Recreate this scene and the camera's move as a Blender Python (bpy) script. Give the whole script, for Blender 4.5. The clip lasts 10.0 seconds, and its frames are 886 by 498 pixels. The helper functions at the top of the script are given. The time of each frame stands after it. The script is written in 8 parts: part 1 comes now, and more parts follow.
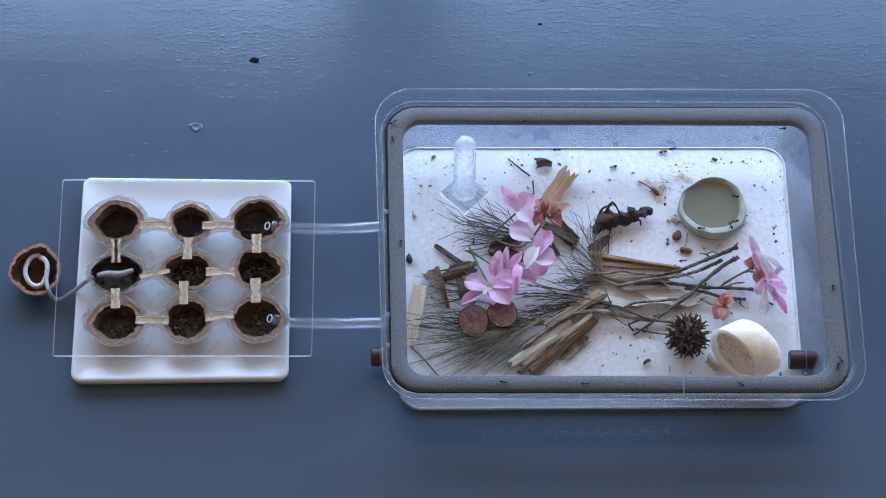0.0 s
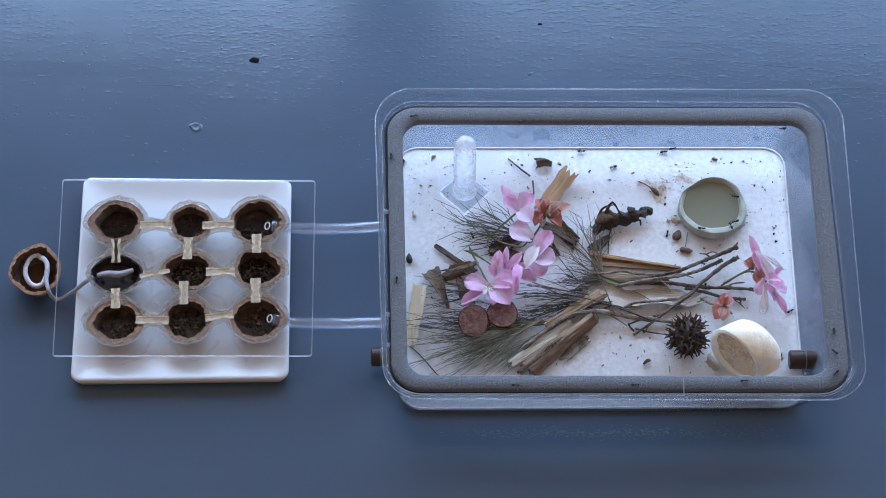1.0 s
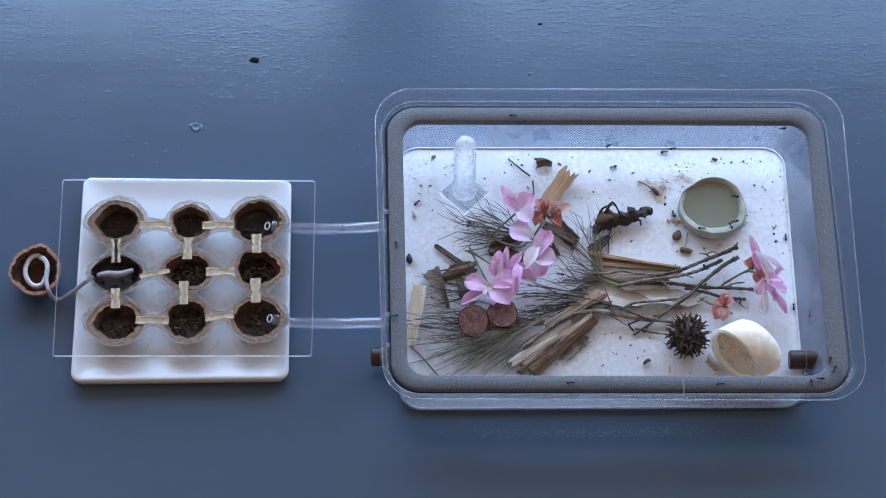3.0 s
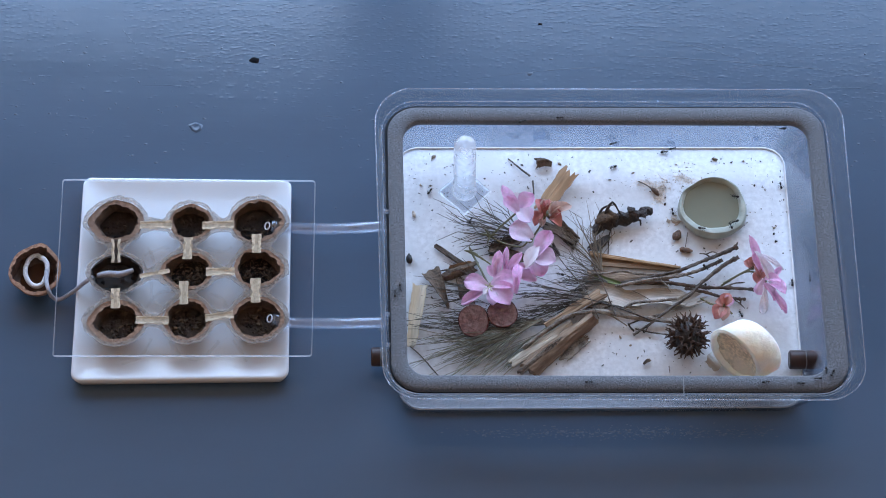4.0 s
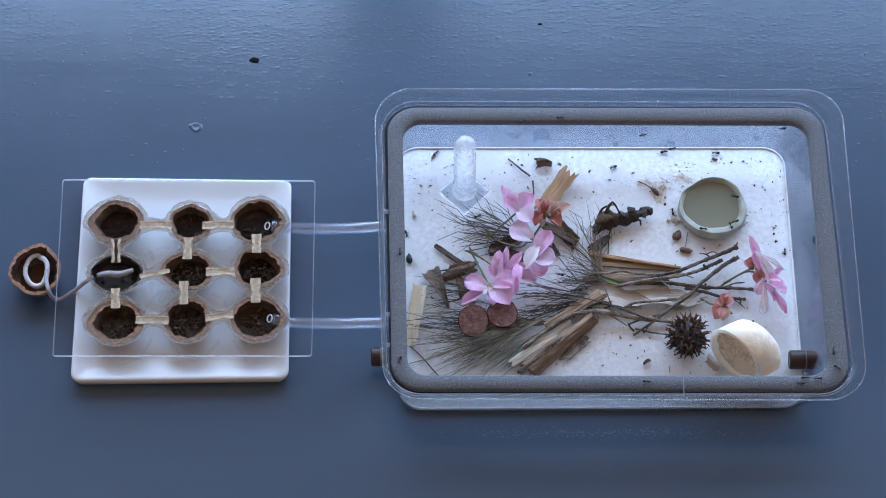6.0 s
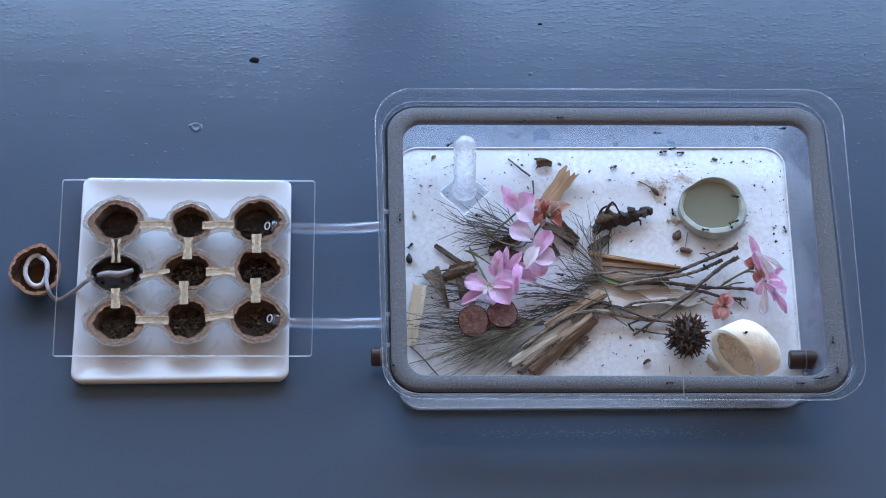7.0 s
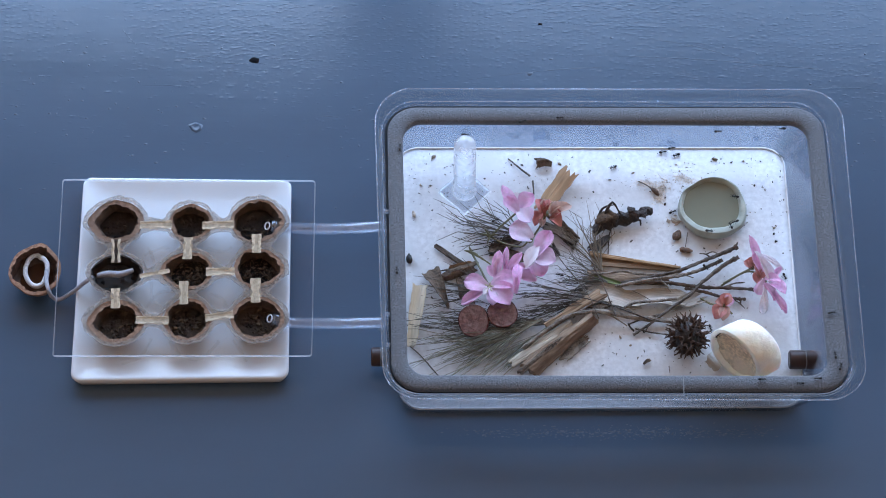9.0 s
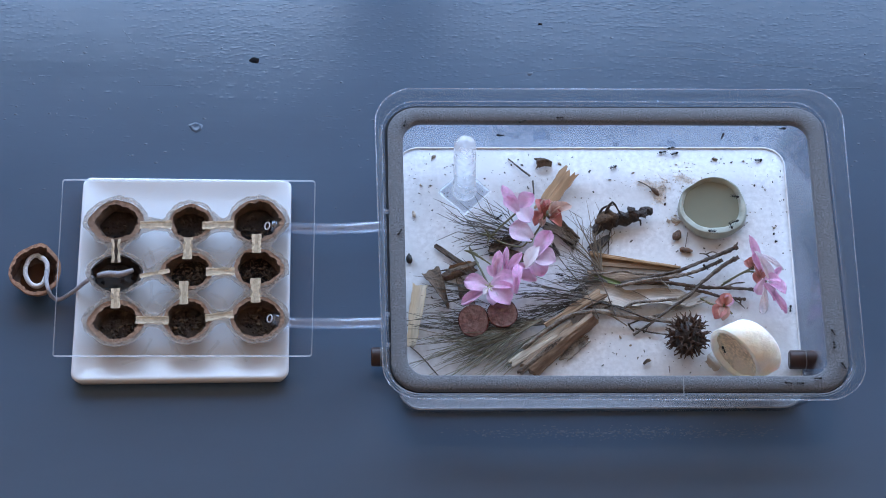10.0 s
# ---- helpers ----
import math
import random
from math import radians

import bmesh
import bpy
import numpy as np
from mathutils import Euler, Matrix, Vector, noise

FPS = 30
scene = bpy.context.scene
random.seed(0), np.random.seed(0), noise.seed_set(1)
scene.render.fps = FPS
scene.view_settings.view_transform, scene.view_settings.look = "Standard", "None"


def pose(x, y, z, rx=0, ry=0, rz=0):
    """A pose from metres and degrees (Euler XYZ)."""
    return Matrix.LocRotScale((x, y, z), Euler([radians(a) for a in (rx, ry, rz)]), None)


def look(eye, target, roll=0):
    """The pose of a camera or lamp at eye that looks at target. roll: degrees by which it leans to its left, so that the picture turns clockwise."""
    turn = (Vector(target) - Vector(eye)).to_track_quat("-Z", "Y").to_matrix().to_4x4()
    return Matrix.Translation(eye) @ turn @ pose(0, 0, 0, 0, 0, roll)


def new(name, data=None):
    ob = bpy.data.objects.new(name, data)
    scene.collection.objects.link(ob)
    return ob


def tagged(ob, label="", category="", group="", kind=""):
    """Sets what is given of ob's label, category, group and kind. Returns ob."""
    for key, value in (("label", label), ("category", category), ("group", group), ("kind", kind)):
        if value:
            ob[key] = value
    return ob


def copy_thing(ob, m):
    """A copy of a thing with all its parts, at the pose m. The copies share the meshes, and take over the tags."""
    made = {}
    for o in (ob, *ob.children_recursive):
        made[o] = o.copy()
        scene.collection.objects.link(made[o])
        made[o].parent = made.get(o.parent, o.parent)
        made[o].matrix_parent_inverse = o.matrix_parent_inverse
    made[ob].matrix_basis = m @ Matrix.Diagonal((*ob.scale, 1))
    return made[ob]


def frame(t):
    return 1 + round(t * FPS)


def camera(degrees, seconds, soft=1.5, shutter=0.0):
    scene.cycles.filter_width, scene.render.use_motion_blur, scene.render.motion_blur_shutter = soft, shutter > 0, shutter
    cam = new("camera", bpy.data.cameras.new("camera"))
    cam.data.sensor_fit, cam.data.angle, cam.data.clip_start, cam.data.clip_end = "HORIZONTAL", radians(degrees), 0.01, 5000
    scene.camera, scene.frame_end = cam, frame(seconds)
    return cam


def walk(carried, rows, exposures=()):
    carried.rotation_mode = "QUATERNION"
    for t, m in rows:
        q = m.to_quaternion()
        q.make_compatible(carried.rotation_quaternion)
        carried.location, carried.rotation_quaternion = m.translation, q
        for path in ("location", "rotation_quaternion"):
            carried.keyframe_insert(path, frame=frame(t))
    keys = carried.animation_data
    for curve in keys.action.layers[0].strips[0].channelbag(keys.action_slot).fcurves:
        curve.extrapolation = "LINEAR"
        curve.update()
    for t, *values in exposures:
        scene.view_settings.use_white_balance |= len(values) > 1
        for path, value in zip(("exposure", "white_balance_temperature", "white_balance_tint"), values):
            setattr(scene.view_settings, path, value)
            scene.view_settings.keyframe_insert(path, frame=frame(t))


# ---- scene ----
cam = camera(17.8, 10.0, soft=1.0)
EYE = (0, -0.9094, 1.7249)
walk(cam, [(0, look(EYE, (0, 0, 0))), (10, look(EYE, (0, 0, 0)))], exposures=[(0, 0.45, 6380, 12), (10, 0.45, 6380, 12)])

# ---- light: overcast sky through two tall windows behind the table ----
world = bpy.data.worlds.new("sky")
scene.world = world
world.use_nodes = True
wn = world.node_tree.nodes
sky = wn.new("ShaderNodeTexSky")
sky.sky_type, sky.sun_disc = "NISHITA", False
sky.sun_elevation, sky.sun_rotation = radians(35), radians(200)
wn["Background"].inputs[1].default_value = 0.1
world.node_tree.links.new(sky.outputs[0], wn["Background"].inputs[0])


def window_light(x, z, w, h, y, power):
    d = bpy.data.lights.new("window_light", "AREA")
    d.shape, d.size, d.size_y, d.energy, d.color = "RECTANGLE", w, h, power, (0.51, 0.70, 1.0)
    ob = new("window_light", d)
    ob.matrix_world = look((x, y, z), (x, y - 1, z))
    return ob


WALL_Y = 0.9          # inside face of the window wall
WIN_Z0, WIN_Z1 = 0.12, 1.31
WIN = ((-0.7825, 1.415), (0.8225, 1.735))   # centre and width of each window
# the sky seen through the parts of each window: centre, width and brightness
PANES = ((-1.045, 0.89, 14.8), (-0.435, 0.33, 18.0), (-0.1725, 0.195, 24.0), (0.1025, 0.295, 17.0), (0.45, 0.40, 13.5), (1.17, 1.04, 18.7))
for px, pw, bright in PANES:
    window_light(px, (WIN_Z0 + WIN_Z1) / 2, pw, WIN_Z1 - WIN_Z0, WALL_Y + 0.10, bright * pw * (WIN_Z1 - WIN_Z0))


# ---- materials ----
def material(name, color, rough=0.5, vary=0.12, scale=60, bump=0.0, bump_scale=None, stretch=(1, 1, 1), color2=None, metal=0.0,
             spec=0.5, trans=0.0, sub=0.0, coat=0.0, alpha=1.0, ior=1.45, sheen=0.0, per_object=0.0, mottle=None, mottle_scale=8):
    """Principled material with colour variation at two scales and fine relief, in the thing's own metres."""
    m = bpy.data.materials.new(name)
    m.use_nodes = True
    nt = m.node_tree
    n, l = nt.nodes, nt.links
    p = n["Principled BSDF"]
    co = n.new("ShaderNodeTexCoord")
    mp = n.new("ShaderNodeMapping")
    mp.inputs["Scale"].default_value = stretch
    l.new(co.outputs["Object"], mp.inputs["Vector"])
    fine = n.new("ShaderNodeTexNoise")
    fine.inputs["Scale"].default_value, fine.inputs["Detail"].default_value = scale, 6
    l.new(mp.outputs[0], fine.inputs["Vector"])
    big = n.new("ShaderNodeTexNoise")
    big.inputs["Scale"].default_value, big.inputs["Detail"].default_value = mottle_scale, 3
    l.new(mp.outputs[0], big.inputs["Vector"])
    c2 = color2 or tuple(c * (1 - vary * 2.2) for c in color)
    ramp = n.new("ShaderNodeValToRGB")
    ramp.color_ramp.elements[0].position, ramp.color_ramp.elements[1].position = 0.36, 0.64
    ramp.color_ramp.elements[0].color = (*c2, 1)
    ramp.color_ramp.elements[1].color = (*(min(1, c * (1 + vary)) for c in color), 1)
    l.new(fine.outputs[0], ramp.inputs[0])
    mix = n.new("ShaderNodeMix")
    mix.data_type = "RGBA"
    c3 = mottle or tuple(c * (1 - vary) for c in color)
    sharp = n.new("ShaderNodeMapRange")
    sharp.inputs[1].default_value, sharp.inputs[2].default_value = 0.42, 0.68
    l.new(big.outputs[0], sharp.inputs[0])
    l.new(sharp.outputs[0], mix.inputs[0])
    l.new(ramp.outputs[0], mix.inputs[6])
    mix.inputs[7].default_value = (*c3, 1)
    last = mix.outputs[2]
    if per_object:
        info, hsv = n.new("ShaderNodeObjectInfo"), n.new("ShaderNodeHueSaturation")
        rng = n.new("ShaderNodeMapRange")
        rng.inputs[3].default_value, rng.inputs[4].default_value = 1 - per_object, 1 + per_object
        l.new(info.outputs["Random"], rng.inputs[0])
        l.new(rng.outputs[0], hsv.inputs["Value"])
        l.new(last, hsv.inputs["Color"])
        last = hsv.outputs[0]
    l.new(last, p.inputs["Base Color"])
    rr = n.new("ShaderNodeMapRange")
    rr.inputs[3].default_value, rr.inputs[4].default_value = max(0, rough * 0.85), min(1, rough * 1.15)
    l.new(fine.outputs[0], rr.inputs[0])
    l.new(rr.outputs[0], p.inputs["Roughness"])
    p.inputs["Metallic"].default_value, p.inputs["Specular IOR Level"].default_value = metal, spec
    p.inputs["Transmission Weight"].default_value, p.inputs["IOR"].default_value = trans, ior
    p.inputs["Coat Weight"].default_value, p.inputs["Alpha"].default_value = coat, alpha
    p.inputs["Sheen Weight"].default_value = sheen
    if sub:
        p.inputs["Subsurface Weight"].default_value = sub
        p.inputs["Subsurface Radius"].default_value = (0.004, 0.003, 0.003)
        p.inputs["Subsurface Scale"].default_value = 0.6
    if bump:
        b = n.new("ShaderNodeBump")
        b.inputs["Strength"].default_value, b.inputs["Distance"].default_value = 1.0, bump
        src = fine
        if bump_scale:
            src = n.new("ShaderNodeTexNoise")
            src.inputs["Scale"].default_value, src.inputs["Detail"].default_value = bump_scale, 5
            l.new(mp.outputs[0], src.inputs["Vector"])
        l.new(src.outputs[0], b.inputs["Height"])
        l.new(b.outputs[0], p.inputs["Normal"])
    return m


def clear(name, tint=(1, 1, 1), rough=0.02, cloud=0.0, cloud_color=(0.8, 0.85, 0.9), ior=1.45, scale=40):
    """Thin clear plastic: light passes straight on, the surface mirrors more at a glance, a share of haze scatters."""
    m = bpy.data.materials.new(name)
    m.use_nodes = True
    nt = m.node_tree
    n, l = nt.nodes, nt.links
    n.remove(n["Principled BSDF"])
    out = n["Material Output"]
    tr, gl, fr, ad = n.new("ShaderNodeBsdfTransparent"), n.new("ShaderNodeBsdfGlossy"), n.new("ShaderNodeLayerWeight"), n.new("ShaderNodeMixShader")
    power, gloss = n.new("ShaderNodeMath"), n.new("ShaderNodeMapRange")
    power.operation, power.inputs[1].default_value = "POWER", 5.0
    gloss.inputs[3].default_value, gloss.inputs[4].default_value = ((ior - 1) / (ior + 1)) ** 2, 1.0
    tr.inputs[0].default_value = (*tint, 1)
    gl.inputs["Roughness"].default_value = rough
    l.new(fr.outputs["Facing"], power.inputs[0])
    l.new(power.outputs[0], gloss.inputs[0])
    l.new(gloss.outputs[0], ad.inputs[0])
    l.new(gl.outputs[0], ad.inputs[2])
    base = tr.outputs[0]
    if cloud:
        df, tl, a2, mx = n.new("ShaderNodeBsdfDiffuse"), n.new("ShaderNodeBsdfTranslucent"), n.new("ShaderNodeMixShader"), n.new("ShaderNodeMixShader")
        df.inputs[0].default_value = tl.inputs[0].default_value = (*cloud_color, 1)
        a2.inputs[0].default_value = 0.65
        l.new(df.outputs[0], a2.inputs[1])
        l.new(tl.outputs[0], a2.inputs[2])
        co, ns, rg = n.new("ShaderNodeTexCoord"), n.new("ShaderNodeTexNoise"), n.new("ShaderNodeMapRange")
        ns.inputs["Scale"].default_value, ns.inputs["Detail"].default_value = scale, 5
        l.new(co.outputs["Object"], ns.inputs["Vector"])
        l.new(ns.outputs[0], rg.inputs[0])
        rg.inputs[1].default_value, rg.inputs[2].default_value = 0.3, 0.7
        rg.inputs[3].default_value, rg.inputs[4].default_value = cloud * 0.75, min(1, cloud * 1.25)
        l.new(rg.outputs[0], mx.inputs[0])
        l.new(base, mx.inputs[1])
        l.new(a2.outputs[0], mx.inputs[2])
        base = mx.outputs[0]
    l.new(base, ad.inputs[1])
    l.new(ad.outputs[0], out.inputs[0])
    return m


def table_paint():
    """Brushed gloss paint: even colour, faint brush lines, and patches of fine nibs in the coat."""
    m = material("blue_grey_gloss_paint", (0.0605, 0.096, 0.143), rough=0.15, vary=0.04, scale=9, stretch=(0.35, 1.2, 1), mottle=(0.056, 0.096, 0.149), mottle_scale=2.2)
    n, l = m.node_tree.nodes, m.node_tree.links
    p = n["Principled BSDF"]
    co = n.new("ShaderNodeTexCoord")

    def tex(kind, scale, stretch, detail=3):
        mp, t = n.new("ShaderNodeMapping"), n.new(kind)
        mp.inputs["Scale"].default_value = stretch
        t.inputs["Scale"].default_value = scale
        if kind == "ShaderNodeTexNoise":
            t.inputs["Detail"].default_value = detail
        l.new(co.outputs["Object"], mp.inputs["Vector"])
        l.new(mp.outputs[0], t.inputs["Vector"])
        return t

    def ranged(src, lo, hi, a=0.0, b=1.0):
        r = n.new("ShaderNodeMapRange")
        r.inputs[1].default_value, r.inputs[2].default_value, r.inputs[3].default_value, r.inputs[4].default_value = lo, hi, a, b
        l.new(src, r.inputs[0])
        return r.outputs[0]
    brush = tex("ShaderNodeTexNoise", 40, (0.10, 3.2, 1), 4)
    soft_wave = tex("ShaderNodeTexNoise", 60, (0.6, 1.0, 1), 2)
    patch = tex("ShaderNodeTexNoise", 9, (0.7, 1.8, 1), 4)
    split = n.new("ShaderNodeSeparateXYZ")
    l.new(co.outputs["Object"], split.inputs[0])

    def maths(op, a, b):
        q = n.new("ShaderNodeMath")
        q.operation = op
        for i, v in enumerate((a, b)):
            if isinstance(v, float):
                q.inputs[i].default_value = v
            else:
                l.new(v, q.inputs[i])
        return q.outputs[0]
    # dust nibs under the coat: many where the coat was laid thin at the back of the table, few elsewhere
    density = maths("MULTIPLY", ranged(split.outputs[1], 0.06, 0.17, 0.025, 0.85), ranged(patch.outputs[0], 0.36, 0.64, 0.10, 1.0))

    def nib_layer(scale, size, share):
        cells = tex("ShaderNodeTexVoronoi", scale, (0.42, 1.0, 1))
        cells.voronoi_dimensions = "2D"
        rgb = n.new("ShaderNodeSeparateColor")
        l.new(cells.outputs["Color"], rgb.inputs[0])
        there = maths("LESS_THAN", rgb.outputs[0], maths("MULTIPLY", density, share))
        r = n.new("ShaderNodeMapRange")
        r.interpolation_type = "SMOOTHSTEP"
        l.new(cells.outputs["Distance"], r.inputs[0])
        r.inputs[1].default_value, r.inputs[2].default_value, r.inputs[3].default_value, r.inputs[4].default_value = 0.04, size, 1.0, 0.0
        return maths("MULTIPLY", maths("MULTIPLY", r.outputs[0], there), ranged(rgb.outputs[1], 0.0, 1.0, 0.35, 1.0))
    last = None
    for src, dist in ((brush.outputs[0], 0.00005), (soft_wave.outputs[0], 0.00009), (nib_layer(560.0, 0.6, 1.0), 0.000048), (nib_layer(300.0, 0.40, 0.16), 0.00009)):
        bmp = n.new("ShaderNodeBump")
        bmp.inputs["Strength"].default_value, bmp.inputs["Distance"].default_value = 1.0, dist
        l.new(src, bmp.inputs["Height"])
        if last:
            l.new(last, bmp.inputs["Normal"])
        last = bmp.outputs[0]
    l.new(last, p.inputs["Normal"])
    return m


M_TABLE = table_paint()
M_CEILING = material("pale_ceiling_paint", (0.88, 0.65, 0.45), 0.85, 0.02, 20)
M_WALL = material("warm_wall_paint", (0.80, 0.51, 0.29), 0.8, 0.03, 20)
M_FLOORWOOD = material("room_floor_wood", (0.40, 0.23, 0.11), 0.45, 0.2, 14, stretch=(0.2, 2, 1))
M_WHITEPAINT = material("white_window_paint", (0.75, 0.75, 0.74), 0.4, 0.03, 30)
M_PORCELAIN = material("white_glazed_porcelain", (0.67, 0.705, 0.745), 0.10, 0.02, 12, bump=0.0005, bump_scale=38)
M_SHEET = clear("clear_acrylic_sheet", (0.99, 0.995, 1.0), 0.03, ior=1.28)
M_SHEET_EDGE = clear("acrylic_cut_edge", (0.95, 0.97, 1.0), 0.4, 0.26, (0.93, 0.95, 0.97), ior=1.15)
M_TUB = clear("clear_tub_plastic", (0.87, 0.885, 0.90), 0.42, 0.03, ior=1.22)
M_EDGE_HAZE = clear("tub_edge_highlight", (0.93, 0.95, 0.98), 0.10, 0.15, (0.84, 0.90, 1.0), ior=1.9)
M_TUBWALL = clear("coated_tub_wall", (0.83, 0.85, 0.88), 0.04, 0.04, (0.74, 0.79, 0.88), ior=1.75, scale=30)
M_COAT = clear("brushed_wall_coating", (1.0, 1.0, 1.0), 0.12, 0.13, (0.62, 0.71, 0.86), ior=1.80, scale=40)
M_TUBE = clear("clear_vinyl_tube", (0.96, 0.975, 1.0), 0.10, 0.085, (0.74, 0.84, 0.98), ior=1.75)
M_FOAM = material("grey_foam", (0.152, 0.160, 0.176), 0.95, 0.18, 900, bump=0.0005, bump_scale=1000, sheen=0.1, color2=(0.064, 0.068, 0.076), mottle=(0.115, 0.120, 0.132), mottle_scale=240)
M_GAP_SHADE = material("gap_shade_black", (0.010, 0.011, 0.014), 0.8, 0.2, 80)
M_PLASTER = material("white_plaster", (0.77, 0.79, 0.82), 0.85, 0.03, 300, bump=0.00018, bump_scale=260, color2=(0.66, 0.675, 0.70), mottle=(0.675, 0.695, 0.72), mottle_scale=26)
M_BEADPLASTER = material("clean_white_plaster", (0.84, 0.83, 0.82), 0.7, 0.05, 300, bump=0.0002)
M_SHELL = material("walnut_shell", (0.30, 0.185, 0.12), 0.75, 0.25, 380, bump=0.0012, bump_scale=480, color2=(0.14, 0.08, 0.05), per_object=0.15)
M_SOIL = material("dark_damp_soil", (0.011, 0.007, 0.005), 0.9, 0.5, 700, bump=0.0010, bump_scale=800, color2=(0.004, 0.003, 0.003), spec=0.2)
M_SOIL_BROWN = material("brown_damp_soil", (0.045, 0.030, 0.020), 0.85, 0.5, 600, bump=0.0010, bump_scale=700, color2=(0.014, 0.010, 0.007), spec=0.25)
M_GLUE = clear("cloudy_glue", (0.98, 0.97, 0.95), 0.25, 0.36, (0.62, 0.54, 0.47), ior=1.12, scale=500)
M_GLUE_EDGE = clear("pale_glue_edge", (0.98, 0.97, 0.96), 0.2, 0.34, (0.80, 0.76, 0.72), ior=1.25, scale=300)
M_SWIRL = clear("white_glue_swirl", (1.0, 1.0, 1.0), 0.3, 0.06, (0.92, 0.92, 0.93), ior=1.1, scale=300)
M_REED = material("pale_split_reed", (0.60, 0.49, 0.34), 0.6, 0.2, 500, bump=0.0003, color2=(0.42, 0.33, 0.215))
M_REED_SHADE = material("reed_channel_shade", (0.40, 0.315, 0.215), 0.75, 0.3, 500, stretch=(1, 1, 1), bump=0.0004, color2=(0.25, 0.19, 0.125), mottle=(0.48, 0.39, 0.275), mottle_scale=150)
# brown taken darker than the shell, for the shade inside the hollow
M_LINING_SHADE = material("shaded_walnut_inner_wall", (0.075, 0.046, 0.031), 0.7, 0.3, 420, bump=0.0010, bump_scale=520, color2=(0.028, 0.017, 0.012), mottle=(0.115, 0.073, 0.05), mottle_scale=120)
M_COTTON = material("white_cotton", (0.70, 0.70, 0.74), 0.9, 0.10, 1200, bump=0.0005, bump_scale=1600, sheen=0.3)
M_DAMPCOTTON = material("damp_grey_cotton", (0.42, 0.42, 0.47), 0.85, 0.15, 1200, bump=0.0005, bump_scale=1600)
M_WETDARK = material("wet_black_shell", (0.010, 0.009, 0.009), 0.6, 0.3, 60, bump=0.0006)
M_CELADON = material("pale_green_clay", (0.41, 0.44, 0.38), 0.5, 0.09, 160, bump=0.0008, bump_scale=180, mottle=(0.30, 0.325, 0.275), mottle_scale=60)
M_SYRUP = material("pale_liquid", (0.215, 0.222, 0.165), 0.05, 0.05, 20, spec=0.6)


# ---- mesh helpers ----
def mesh_object(name, bm, mat, parent=None, label="", smooth=True):
    me = bpy.data.meshes.new(name)
    bm.normal_update()
    bm.to_mesh(me)
    bm.free()
    if smooth:
        me.shade_smooth()
        me.set_sharp_from_angle(angle=radians(50))
    me.materials.append(mat)
    ob = new(name, me)
    if parent:
        ob.parent = parent
    if label:
        ob["label"] = label
    return ob


def part(name, bm, mat, parent, label="", smooth=True):
    return mesh_object(name, bm, mat, parent, label, smooth)


def thing(name, at=(0, 0, 0), label="", category="", group="", kind="", turn=0):
    ob = new(name)
    ob.empty_display_size = 0.005
    ob.matrix_world = pose(*at, 0, 0, turn)
    return tagged(ob, label, category, group, kind)


def bevel_sharp(bm, w, seg=2, angle=40):
    edges = [e for e in bm.edges if len(e.link_faces) == 2 and e.calc_face_angle(0) > radians(angle)]
    if edges:
        bmesh.ops.bevel(bm, geom=edges, offset=w, segments=seg, profile=0.5, affect="EDGES", clamp_overlap=True)


def box(x0, y0, z0, x1, y1, z1, bevel=0.0):
    bm = bmesh.new()
    bmesh.ops.create_cube(bm, size=1)
    for v in bm.verts:
        v.co = Vector(((x0 + x1) / 2 + v.co.x * (x1 - x0), (y0 + y1) / 2 + v.co.y * (y1 - y0), (z0 + z1) / 2 + v.co.z * (z1 - z0)))
    if bevel:
        bevel_sharp(bm, bevel)
    return bm


def rounded_quad(corners, r, n=12):
    """Counter-clockwise ring round four corners (x, y), each rounded by r."""
    out = []
    c = [Vector(p) for p in corners]
    for i in range(4):
        a, b, d = c[i - 1], c[i], c[(i + 1) % 4]
        u, w = (a - b).normalized(), (d - b).normalized()
        half = u.angle(w) / 2
        cut = r / math.tan(half)
        mid = b + (u + w).normalized() * (r / math.sin(half))
        p0, p1 = b + u * cut - mid, b + w * cut - mid
        a0 = math.atan2(p0.y, p0.x)
        da = math.atan2(p0.x * p1.y - p0.y * p1.x, p0.dot(p1))
        for k in range(n):
            t = a0 + da * k / (n - 1)
            out.append((mid.x + r * math.cos(t), mid.y + r * math.sin(t)))
    return out


def inset_ring(ring, d):
    """Move a ring of points inwards by d (outwards if negative)."""
    n, out = len(ring), []
    for i in range(n):
        a, b = Vector(ring[i - 1]), Vector(ring[(i + 1) % n])
        t = (b - a).normalized()
        out.append((ring[i][0] - t.y * d, ring[i][1] + t.x * d))
    return out


def shrunk_quad(corners, d, r, n=12):
    """The ring of rounded_quad with every side moved inwards by d."""
    c, out = [Vector(p) for p in corners], []
    for i in range(4):
        u, w = (c[i - 1] - c[i]).normalized(), (c[(i + 1) % 4] - c[i]).normalized()
        out.append(c[i] + (u + w).normalized() * (d / math.sin(u.angle(w) / 2)))
    return rounded_quad(out, r, n)


def loft(rings, closed=False, cap_start=False, cap_end=False, bm=None):
    """Skin over rings of equal count, each a list of (x, y, z)."""
    bm = bm or bmesh.new()
    vs = [[bm.verts.new(p) for p in ring] for ring in rings]
    pairs = list(zip(vs, vs[1:])) + ([(vs[-1], vs[0])] if closed else [])
    for a, b in pairs:
        for i in range(len(a)):
            j = (i + 1) % len(a)
            bm.faces.new((a[i], a[j], b[j], b[i]))
    if cap_start:
        bm.faces.new(vs[0][::-1])
    if cap_end:
        bm.faces.new(vs[-1])
    return bm


def at_z(ring, z):
    return [(x, y, z) for x, y in ring]


